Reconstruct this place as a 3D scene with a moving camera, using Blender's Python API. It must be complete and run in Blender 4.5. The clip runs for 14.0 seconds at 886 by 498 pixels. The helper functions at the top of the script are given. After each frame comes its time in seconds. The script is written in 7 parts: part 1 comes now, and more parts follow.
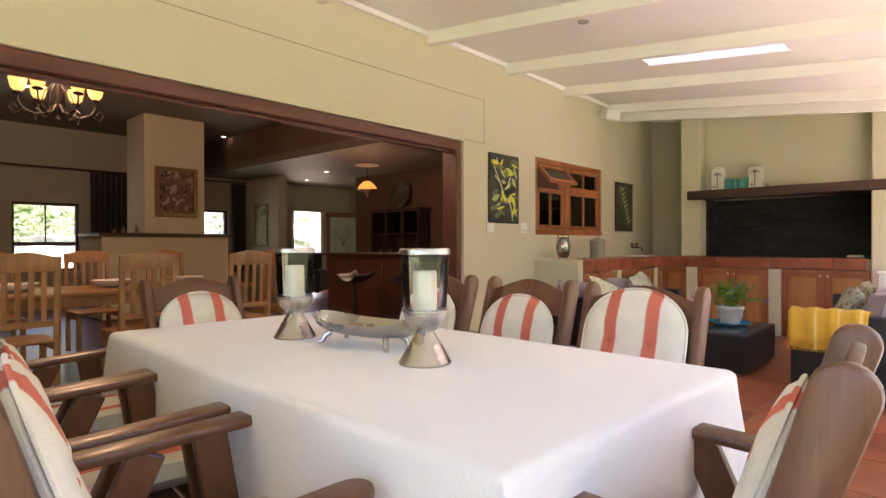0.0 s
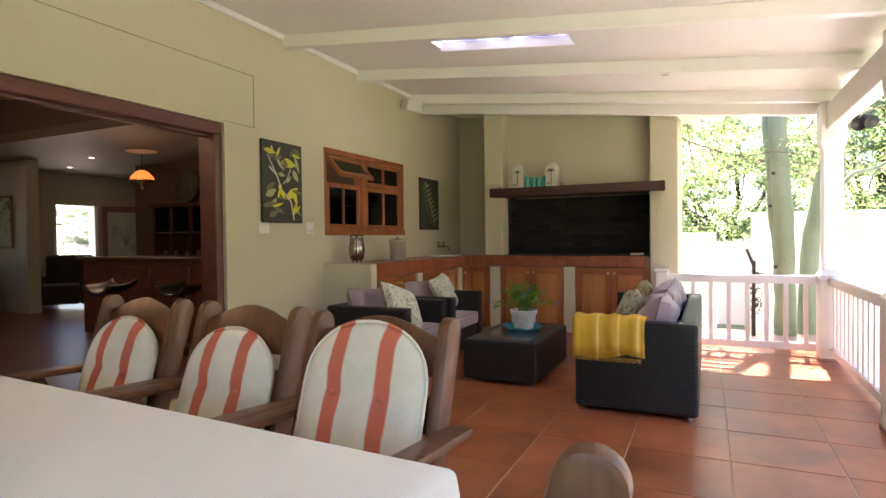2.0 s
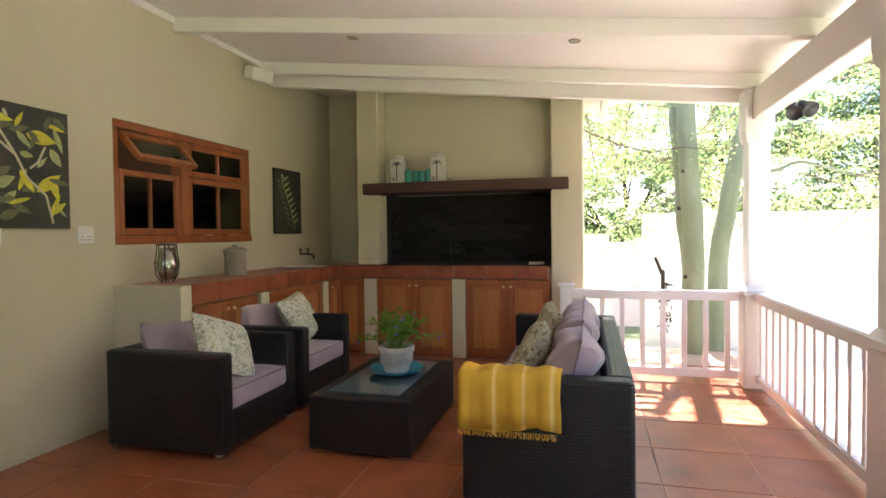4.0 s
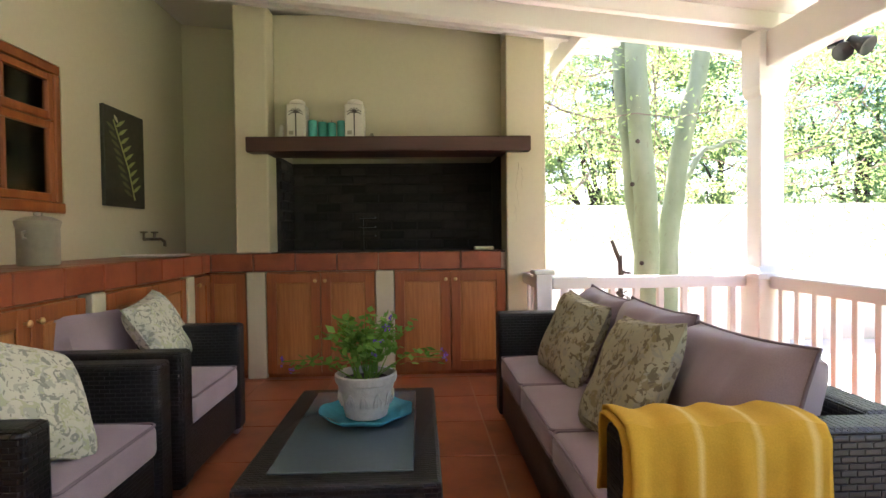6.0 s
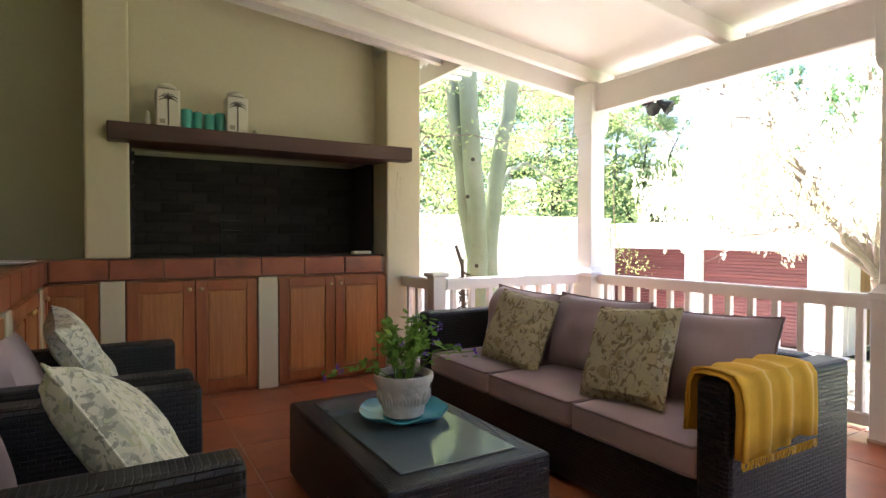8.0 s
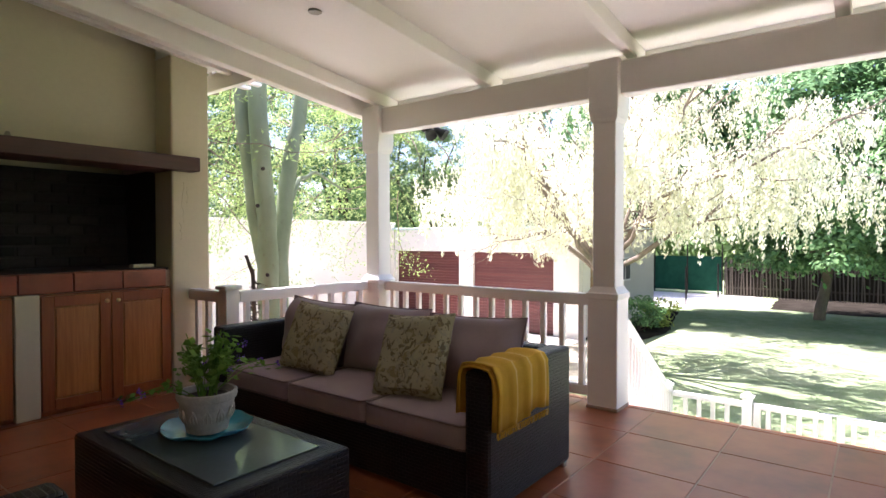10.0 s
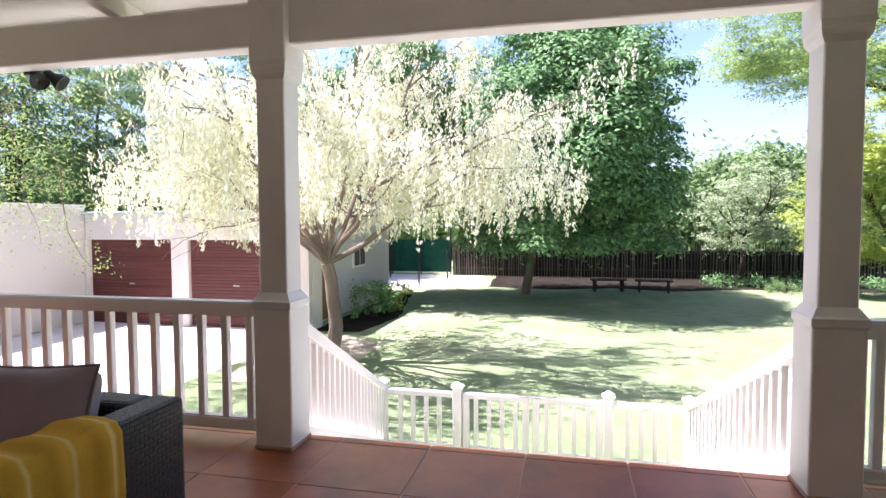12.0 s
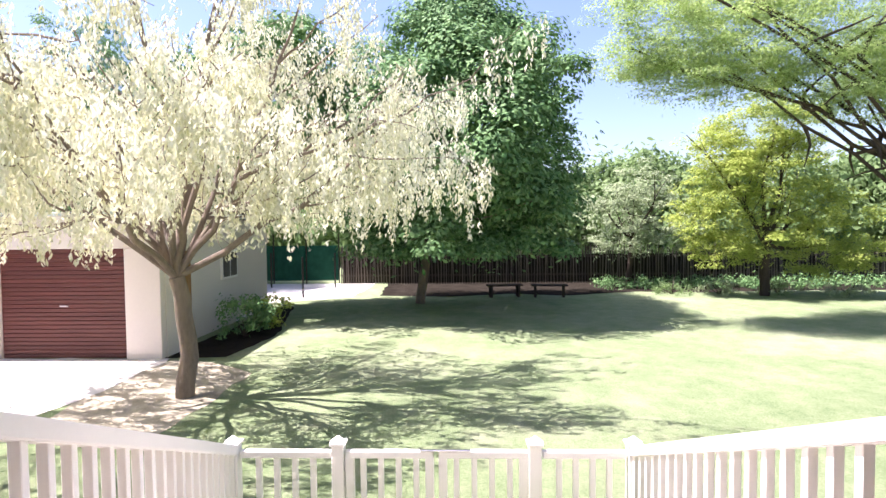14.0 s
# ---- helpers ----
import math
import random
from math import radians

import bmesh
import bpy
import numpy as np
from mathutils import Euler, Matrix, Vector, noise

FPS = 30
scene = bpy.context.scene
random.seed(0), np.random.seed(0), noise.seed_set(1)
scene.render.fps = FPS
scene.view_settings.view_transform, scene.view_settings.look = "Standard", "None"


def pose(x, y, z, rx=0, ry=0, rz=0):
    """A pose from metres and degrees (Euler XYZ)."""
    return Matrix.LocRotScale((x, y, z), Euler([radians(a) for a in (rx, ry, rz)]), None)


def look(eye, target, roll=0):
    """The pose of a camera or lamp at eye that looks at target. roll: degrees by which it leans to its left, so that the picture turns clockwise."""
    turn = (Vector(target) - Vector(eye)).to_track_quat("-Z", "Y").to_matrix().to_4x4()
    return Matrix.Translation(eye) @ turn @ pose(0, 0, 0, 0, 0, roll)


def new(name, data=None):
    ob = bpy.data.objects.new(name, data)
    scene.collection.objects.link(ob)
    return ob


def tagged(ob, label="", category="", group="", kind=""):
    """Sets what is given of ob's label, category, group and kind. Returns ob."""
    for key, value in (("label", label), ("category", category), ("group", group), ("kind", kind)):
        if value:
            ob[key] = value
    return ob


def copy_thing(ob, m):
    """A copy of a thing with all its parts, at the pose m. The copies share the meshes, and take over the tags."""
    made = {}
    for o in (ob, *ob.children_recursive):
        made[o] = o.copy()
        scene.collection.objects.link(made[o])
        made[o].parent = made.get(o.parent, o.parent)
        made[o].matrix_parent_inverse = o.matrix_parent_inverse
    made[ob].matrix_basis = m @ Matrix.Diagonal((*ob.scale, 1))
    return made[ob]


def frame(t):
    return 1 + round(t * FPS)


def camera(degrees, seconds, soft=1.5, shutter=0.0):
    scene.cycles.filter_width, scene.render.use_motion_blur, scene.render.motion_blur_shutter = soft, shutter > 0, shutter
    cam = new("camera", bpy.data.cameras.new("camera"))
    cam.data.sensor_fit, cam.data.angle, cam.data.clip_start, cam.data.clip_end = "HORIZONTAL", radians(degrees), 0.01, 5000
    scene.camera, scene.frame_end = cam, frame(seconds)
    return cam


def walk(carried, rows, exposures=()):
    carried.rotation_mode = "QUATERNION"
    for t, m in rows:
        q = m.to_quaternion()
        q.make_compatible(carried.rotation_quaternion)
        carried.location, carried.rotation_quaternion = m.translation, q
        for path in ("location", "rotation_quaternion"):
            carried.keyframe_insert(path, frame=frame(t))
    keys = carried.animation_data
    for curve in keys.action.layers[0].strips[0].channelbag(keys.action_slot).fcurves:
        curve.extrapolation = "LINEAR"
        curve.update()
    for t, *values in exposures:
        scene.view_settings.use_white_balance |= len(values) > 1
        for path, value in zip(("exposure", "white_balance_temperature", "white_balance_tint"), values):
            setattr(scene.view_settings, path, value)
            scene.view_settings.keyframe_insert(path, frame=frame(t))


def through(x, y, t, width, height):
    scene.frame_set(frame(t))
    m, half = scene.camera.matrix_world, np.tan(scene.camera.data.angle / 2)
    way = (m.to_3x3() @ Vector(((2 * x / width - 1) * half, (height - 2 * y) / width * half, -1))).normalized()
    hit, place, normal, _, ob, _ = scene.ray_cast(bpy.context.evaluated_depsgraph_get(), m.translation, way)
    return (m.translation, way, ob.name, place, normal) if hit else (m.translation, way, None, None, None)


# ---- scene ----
cam = camera(76.6, 14.0)
ROWS = [
    (0.0, 0.130, 0.447, 1.170, 42.00, -0.43, 0.20),
    (0.5, 0.142, 0.612, 1.172, 38.33, -0.60, 0.27),
    (1.0, 0.122, 0.797, 1.180, 33.08, -0.62, 0.46),
    (1.5, 0.112, 1.056, 1.215, 28.52, -0.92, 0.60),
    (2.0, 0.106, 1.338, 1.245, 25.25, -1.14, 0.70),
    (2.5, 0.089, 1.640, 1.294, 22.26, -1.35, 0.74),
    (3.0, 0.072, 1.944, 1.355, 18.87, -1.50, 0.65),
    (5.5, -0.895, 3.852, 1.202, 4.84, -1.39, 0.78),
    (6.0, -1.226, 4.091, 1.124, -2.36, -1.40, 0.66),
    (6.5, -1.625, 4.278, 1.078, -10.75, -1.30, 0.34),
    (7.0, -1.982, 4.324, 1.078, -17.87, -1.19, 0.11),
    (9.5, -2.847, 4.080, 1.246, -46.90, -1.06, 0.08),
    (10.0, -2.764, 4.055, 1.233, -52.09, -1.08, 0.06),
    (10.5, -2.591, 4.044, 1.229, -58.67, -1.50, 0.10),
    (11.0, -2.355, 4.033, 1.230, -65.56, -2.24, 0.18),
    (11.5, -2.034, 4.003, 1.254, -71.22, -2.69, 0.17),
    (12.0, -1.706, 4.005, 1.278, -77.23, -2.82, 0.25),
    (12.5, -1.365, 4.040, 1.275, -82.75, -2.92, 0.38),
    (13.0, -1.040, 4.105, 1.245, -86.20, -2.53, 0.38),
    (13.5, -0.650, 4.152, 1.210, -87.54, -2.25, 0.50),
    (14.0, -0.190, 4.200, 1.215, -88.30, -2.32, 0.58),
]
EXPOSURES = [(0.0, 3.93, 6350, 38), (1.5, 3.57, 6150, 32), (3.0, 3.34, 6150, 29), (7.0, 3.62, 6050, 27), (9.5, 2.72, 5950, 26), (12.0, 2.05, 5850, 27), (14.0, 1.84, 6150, 28)]
walk(cam, [(t, pose(x, y, z, 90 + pitch, roll, yaw)) for t, x, y, z, yaw, pitch, roll in ROWS], EXPOSURES)

# ---- daylight ----
world = bpy.data.worlds.new("world")
scene.world = world
world.use_nodes = True
wn = world.node_tree
sky = wn.nodes.new("ShaderNodeTexSky")
sky.sky_type = "NISHITA"
sky.sun_disc = False
sky.dust_density = 1.2
sky.ozone_density = 0.5
SUN = Vector((0.04, 0.50, 1.0)).normalized()
sky.sun_elevation = math.asin(SUN.z)
sky.sun_rotation = math.atan2(SUN.x, SUN.y)
wn.links.new(sky.outputs[0], wn.nodes["Background"].inputs[0])
wn.nodes["Background"].inputs[1].default_value = 0.074
sun = new("sun", bpy.data.lights.new("sun", "SUN"))
sun.data.energy = 5.0
sun.data.angle = radians(0.5)
sun.data.color = (1.0, 0.95, 0.88)
sun.matrix_world = look(SUN * 40, (0, 0, 0))

# ---- building helpers ----
def V(*a):
    return Vector(a)


def thing(name, at=(0, 0, 0), turn=0.0, label="", category="", group="", kind=""):
    """An empty at the thing's base; its parts are built around it."""
    ob = new(name)
    ob.empty_display_size = 0.1
    ob.matrix_basis = pose(at[0], at[1], at[2], 0, 0, turn)
    return tagged(ob, label, category, group, kind)


def part(name, bm, material, parent=None, label="", smooth=False):
    me = bpy.data.meshes.new(name)
    bm.normal_update()
    bm.to_mesh(me)
    bm.free()
    me.materials.append(material)
    if smooth:
        me.polygons.foreach_set("use_smooth", [True] * len(me.polygons))
        me.set_sharp_from_angle(angle=radians(42))
    ob = new(name, me)
    if parent:
        ob.parent = parent
    if label:
        tagged(ob, label)
    return ob


def solo(name, bm, material, label, category, group="", kind="", smooth=False):
    return tagged(part(name, bm, material, None, "", smooth), label, category, group, kind)


def structure(name, bm, material, label="", category="", smooth=False):
    return tagged(part(name, bm, material, None, "", smooth), label, category, "", "structure")


def box(bm, a, b, bev=0.0, seg=1, m=None):
    """A box between two corners, its edges rounded by bev."""
    lo = [min(p, q) for p, q in zip(a, b)]
    hi = [max(p, q) for p, q in zip(a, b)]
    mid = [(p + q) / 2 for p, q in zip(lo, hi)]
    size = [q - p for p, q in zip(lo, hi)]
    t = Matrix.Translation(mid) @ Matrix.Diagonal((*size, 1))
    made = bmesh.ops.create_cube(bm, size=1, matrix=t)["verts"]
    if bev > 0:
        edges = list({e for v in made for e in v.link_edges})
        out = bmesh.ops.bevel(bm, geom=edges, offset=min(bev, min(size) * 0.45), segments=seg, affect="EDGES", profile=0.5)
        made = list({v for f in out["faces"] for v in f.verts} | {v for v in made if v.is_valid})
    if m is not None:
        bmesh.ops.transform(bm, matrix=m, verts=made)
    return made


def boxm(a, b, bev=0.0, seg=1):
    bm = bmesh.new()
    box(bm, a, b, bev, seg)
    return bm


def cyl(bm, p, q, r1, r2=None, seg=16, caps=True):
    """A tapered round bar from p to q."""
    p, q = Vector(p), Vector(q)
    r2 = r1 if r2 is None else r2
    d = q - p
    m = Matrix.Translation((p + q) / 2) @ d.to_track_quat("Z", "Y").to_matrix().to_4x4()
    return bmesh.ops.create_cone(bm, cap_ends=caps, segments=seg, radius1=r1, radius2=r2, depth=d.length, matrix=m)["verts"]


def cylm(p, q, r1, r2=None, seg=16):
    bm = bmesh.new()
    cyl(bm, p, q, r1, r2, seg)
    return bm


def lathe(bm, profile, seg=28, at=(0, 0, 0)):
    """A turned body; profile: (radius, height) from bottom to top."""
    rings = []
    for r, z in profile:
        rings.append([bm.verts.new((at[0] + r * math.cos(a), at[1] + r * math.sin(a), at[2] + z))
                      for a in (2 * math.pi * k / seg for k in range(seg))])
    for lo, hi in zip(rings, rings[1:]):
        for k in range(seg):
            bm.faces.new((lo[k], lo[(k + 1) % seg], hi[(k + 1) % seg], hi[k]))
    if profile[0][0] > 1e-4:
        bm.faces.new(rings[0][::-1])
    if profile[-1][0] > 1e-4:
        bm.faces.new(rings[-1])
    return bm


def lathem(profile, seg=28, at=(0, 0, 0)):
    return lathe(bmesh.new(), profile, seg, at)


def tube(bm, pts, r, seg=8, taper=None):
    """A round bar along points."""
    pts = [Vector(p) for p in pts]
    rings = []
    for i, p in enumerate(pts):
        d = (pts[min(i + 1, len(pts) - 1)] - pts[max(i - 1, 0)]).normalized()
        u = d.orthogonal().normalized() if i == 0 else (u - d * u.dot(d)).normalized()
        w = d.cross(u)
        rr = r if taper is None else r + (taper - r) * i / (len(pts) - 1)
        rings.append([bm.verts.new(p + rr * (math.cos(a) * u + math.sin(a) * w)) for a in (2 * math.pi * k / seg for k in range(seg))])
    for lo, hi in zip(rings, rings[1:]):
        for k in range(seg):
            bm.faces.new((lo[k], lo[(k + 1) % seg], hi[(k + 1) % seg], hi[k]))
    bm.faces.new(rings[0][::-1])
    bm.faces.new(rings[-1])
    return bm


def extrude_outline(bm, pts, thick, m=None, bev=0.0):
    """A flat outline (x, z) given thickness along y."""
    a = [bm.verts.new((x, -thick / 2, z)) for x, z in pts]
    b = [bm.verts.new((x, thick / 2, z)) for x, z in pts]
    n = len(pts)
    faces = [bm.faces.new(a), bm.faces.new(b[::-1])]
    for k in range(n):
        faces.append(bm.faces.new((a[k], b[k], b[(k + 1) % n], a[(k + 1) % n])))
    bmesh.ops.recalc_face_normals(bm, faces=faces)
    made = a + b
    if bev > 0:
        rim = [e for f in faces[:2] for e in f.edges]
        out = bmesh.ops.bevel(bm, geom=rim, offset=bev, segments=2, affect="EDGES", profile=0.5)
        made = list({v for f in out["faces"] for v in f.verts} | {v for v in made if v.is_valid})
    if m is not None:
        bmesh.ops.transform(bm, matrix=m, verts=made)
    return bm


def pillow_bm(w, h, t, n=14, puff=0.55, seed=0, dents=0.012):
    """A stuffed cushion in the xz plane, w by h, t thick in the middle, with pinched corners and creases."""
    bm = bmesh.new()
    front, back = {}, {}
    for i in range(n + 1):
        for k in range(n + 1):
            u, v = 2 * i / n - 1, 2 * k / n - 1
            sag = 1 - 0.07 * (1 - u * u) * abs(v) ** 3
            sag2 = 1 - 0.07 * (1 - v * v) * abs(u) ** 3
            x, z = u * w / 2 * sag2, v * h / 2 * sag
            bulge = ((1 - u ** 4) * (1 - v ** 4)) ** puff * t / 2
            crease = dents * noise.noise(V(x * 7 + seed, z * 7, seed * 3.1)) * (1 - max(abs(u), abs(v)) ** 6)
            front[i, k] = bm.verts.new((x, -bulge + crease, z))
            back[i, k] = front[i, k] if i in (0, n) or k in (0, n) else bm.verts.new((x, bulge + crease, z))
    for i in range(n):
        for k in range(n):
            bm.faces.new((front[i, k], front[i + 1, k], front[i + 1, k + 1], front[i, k + 1]))
            bm.faces.new((back[i, k], back[i, k + 1], back[i + 1, k + 1], back[i + 1, k]))
    return bm


def quads_mesh(name, verts, material, quads=None):
    """A mesh from an array of quads, four corners each."""
    verts = np.asarray(verts, dtype=np.float32).reshape(-1, 3)
    n = len(verts) // 4
    me = bpy.data.meshes.new(name)
    me.vertices.add(len(verts))
    me.vertices.foreach_set("co", verts.ravel())
    me.loops.add(4 * n)
    me.loops.foreach_set("vertex_index", np.arange(4 * n, dtype=np.int32))
    me.polygons.add(n)
    me.polygons.foreach_set("loop_start", np.arange(0, 4 * n, 4, dtype=np.int32))
    me.update(calc_edges=True)
    me.materials.append(material)
    return me

# ---- materials ----
def node_mat(name):
    m = bpy.data.materials.new(name)
    m.use_nodes = True
    t = m.node_tree
    return m, t, t.nodes["Principled BSDF"]


def put(t, kind, **kw):
    n = t.nodes.new(kind)
    for k, v in kw.items():
        n.inputs[k.replace("_", " ")].default_value = v
    return n


def coords(t, scale=(1, 1, 1)):
    c = t.nodes.new("ShaderNodeTexCoord")
    m = t.nodes.new("ShaderNodeMapping")
    m.inputs["Scale"].default_value = scale
    t.links.new(c.outputs["Object"], m.inputs["Vector"])
    return m.outputs["Vector"]


def ramp(t, fac, stops):
    r = t.nodes.new("ShaderNodeValToRGB")
    while len(r.color_ramp.elements) < len(stops):
        r.color_ramp.elements.new(0.5)
    for e, (pos, col) in zip(r.color_ramp.elements, stops):
        e.position, e.color = pos, (*col, 1)
    t.links.new(fac, r.inputs["Fac"])
    return r.outputs["Color"]


def mixc(t, fac, a, b, mode="MIX"):
    n = t.nodes.new("ShaderNodeMix")
    n.data_type, n.blend_type = "RGBA", mode
    for sock, v in ((n.inputs["Factor"], fac), (n.inputs["A"], a), (n.inputs["B"], b)):
        if hasattr(v, "is_linked"):
            t.links.new(v, sock)
        else:
            sock.default_value = v if isinstance(v, float) else (*v, 1)
    return n.outputs["Result"]


def noise_tex(t, vec, scale, detail=4.0, rough=0.55):
    n = put(t, "ShaderNodeTexNoise", Scale=scale, Detail=detail, Roughness=rough)
    t.links.new(vec, n.inputs["Vector"])
    return n.outputs["Fac"]


def bump(t, bsdf, height, strength=0.2, distance=0.01):
    b = put(t, "ShaderNodeBump", Strength=strength, Distance=distance)
    t.links.new(height, b.inputs["Height"])
    t.links.new(b.outputs["Normal"], bsdf.inputs["Normal"])
    return b


def shade(c, f):
    return tuple(max(0.0, min(1.0, x * f)) for x in c)


def plain(name, color, rough=0.6, metal=0.0, spread=0.12, coarse=1.5, fine=40.0, relief=0.15, depth=0.004, per_object=0.0, spec=0.5, stretch=(1, 1, 1)):
    """Colour that varies coarsely and finely, with fine relief."""
    m, t, b = node_mat(name)
    v = coords(t, stretch)
    big = noise_tex(t, v, coarse, 5)
    small = noise_tex(t, v, fine, 4)
    c = ramp(t, big, [(0.3, shade(color, 1 - spread)), (0.7, shade(color, 1 + spread))])
    c = mixc(t, 0.35, c, ramp(t, small, [(0.3, shade(color, 1 - spread)), (0.7, shade(color, 1 + spread))]))
    if per_object:
        o = t.nodes.new("ShaderNodeObjectInfo")
        c = mixc(t, 1.0, c, ramp(t, o.outputs["Random"], [(0, (1 - per_object,) * 3), (1, (1 + per_object * 0.2,) * 3)]), "MULTIPLY")
    t.links.new(c, b.inputs["Base Color"])
    r = ramp(t, big, [(0.3, (max(0, rough - 0.06),) * 3), (0.7, (min(1, rough + 0.06),) * 3)])
    t.links.new(r, b.inputs["Roughness"])
    b.inputs["Metallic"].default_value = metal
    b.inputs["Specular IOR Level"].default_value = spec
    if spec < 0.2:
        b.inputs["IOR"].default_value = 1.08
    if relief:
        bump(t, b, small, relief, depth)
    return m


def wood(name, dark, light, rough=0.4, axis="z", grain=9.0, knots=True, coat=0.0):
    """Long grain along one local axis, with streaks and a few knots."""
    m, t, b = node_mat(name)
    s = {"x": (0.06, 1, 1), "y": (1, 0.06, 1), "z": (1, 1, 0.06)}[axis]
    v = coords(t, s)
    a = noise_tex(t, v, grain, 6, 0.6)
    f = noise_tex(t, v, grain * 9, 3, 0.6)
    c = ramp(t, a, [(0.32, dark), (0.5, tuple((p + q) / 2 for p, q in zip(dark, light))), (0.68, light)])
    c = mixc(t, 0.3, c, ramp(t, f, [(0.35, shade(dark, 0.8)), (0.65, light)]))
    if knots:
        k = put(t, "ShaderNodeTexVoronoi", Scale=3.2)
        t.links.new(coords(t, tuple(0.45 if q < 1 else 1.0 for q in s)), k.inputs["Vector"])
        spot = ramp(t, k.outputs["Distance"], [(0.03, (1, 1, 1)), (0.075, (0, 0, 0))])
        c = mixc(t, spot, c, shade(dark, 0.35))
    o = t.nodes.new("ShaderNodeObjectInfo")
    c = mixc(t, 1.0, c, ramp(t, o.outputs["Random"], [(0, (0.82,) * 3), (1, (1.0,) * 3)]), "MULTIPLY")
    t.links.new(c, b.inputs["Base Color"])
    t.links.new(ramp(t, a, [(0.3, (rough + 0.08,) * 3), (0.7, (rough - 0.05,) * 3)]), b.inputs["Roughness"])
    b.inputs["Coat Weight"].default_value = coat
    bump(t, b, f, 0.12, 0.002)
    return m


def weave(name, color, scale=55.0, rough=0.45, depth=0.006):
    """Flat woven strands, over and under."""
    m, t, b = node_mat(name)
    v = coords(t)
    def op(kind, a, c=None):
        n = t.nodes.new("ShaderNodeMath")
        n.operation = kind
        t.links.new(a, n.inputs[0])
        if c is not None:
            t.links.new(c, n.inputs[1])
        return n.outputs[0]
    xyz = t.nodes.new("ShaderNodeSeparateXYZ")
    t.links.new(v, xyz.inputs[0])
    tc = t.nodes.new("ShaderNodeTexCoord")
    nz = t.nodes.new("ShaderNodeSeparateXYZ")
    t.links.new(tc.outputs["Normal"], nz.inputs[0])
    up = op("ROUND", op("ABSOLUTE", nz.outputs[2]))
    # strands run round the sides, and lengthwise over the tops
    side = t.nodes.new("ShaderNodeCombineXYZ")
    t.links.new(op("ADD", xyz.outputs[0], xyz.outputs[1]), side.inputs[0])
    t.links.new(op("ADD", xyz.outputs[2], op("MULTIPLY", up, xyz.outputs[1])), side.inputs[1])
    br = put(t, "ShaderNodeTexBrick", Scale=scale)
    br.inputs["Mortar Size"].default_value = 0.07
    br.inputs["Mortar Smooth"].default_value = 1.0
    br.inputs["Brick Width"].default_value = 1.0
    br.inputs["Row Height"].default_value = 0.42
    br.inputs["Color1"].default_value = (1, 1, 1, 1)
    br.inputs["Color2"].default_value = (0.8, 0.8, 0.8, 1)
    br.inputs["Mortar"].default_value = (0, 0, 0, 1)
    t.links.new(side.outputs[0], br.inputs["Vector"])
    h = br.outputs["Color"]
    c = ramp(t, h, [(0.1, shade(color, 0.62)), (0.8, shade(color, 1.2))])
    t.links.new(c, b.inputs["Base Color"])
    b.inputs["Roughness"].default_value = rough
    bump(t, b, h, 0.8, depth)
    return m


def cloth(name, color, rough=0.9, spread=0.08, thread=260.0):
    m, t, b = node_mat(name)
    v = coords(t)
    big = noise_tex(t, v, 5, 4)
    th = noise_tex(t, v, thread, 2)
    c = ramp(t, big, [(0.3, shade(color, 1 - spread)), (0.7, shade(color, 1 + spread))])
    c = mixc(t, 0.3, c, ramp(t, th, [(0.3, shade(color, 0.75)), (0.7, shade(color, 1.15))]))
    t.links.new(c, b.inputs["Base Color"])
    b.inputs["Roughness"].default_value = rough
    b.inputs["Sheen Weight"].default_value = 0.25
    b.inputs["Specular IOR Level"].default_value = 0.2
    bump(t, b, mixc(t, 0.5, big, th), 0.3, 0.003)
    return m


def printed(name, ground, inks, scale=6.0):
    """Cloth printed with leafy blotches in a few inks."""
    m, t, b = node_mat(name)
    v = coords(t)
    c = ramp(t, noise_tex(t, v, 7, 3), [(0.35, shade(ground, 0.9)), (0.65, ground)])
    for i, ink in enumerate(inks):
        mp = t.nodes.new("ShaderNodeMapping")
        mp.inputs["Location"].default_value = (3.7 * i, 1.3 * i, 2.1 * i)
        t.links.new(v, mp.inputs["Vector"])
        n = put(t, "ShaderNodeTexNoise", Scale=scale * (1 + 0.35 * i), Detail=3.0, Distortion=1.6)
        t.links.new(mp.outputs["Vector"], n.inputs["Vector"])
        edge = ramp(t, n.outputs["Fac"], [(0.56, (0, 0, 0)), (0.585, (1, 1, 1)), (0.70, (1, 1, 1)), (0.72, (0.2, 0.2, 0.2))])
        c = mixc(t, edge, c, ink)
    t.links.new(c, b.inputs["Base Color"])
    b.inputs["Roughness"].default_value = 0.9
    bump(t, b, noise_tex(t, v, 220, 2), 0.25, 0.002)
    return m


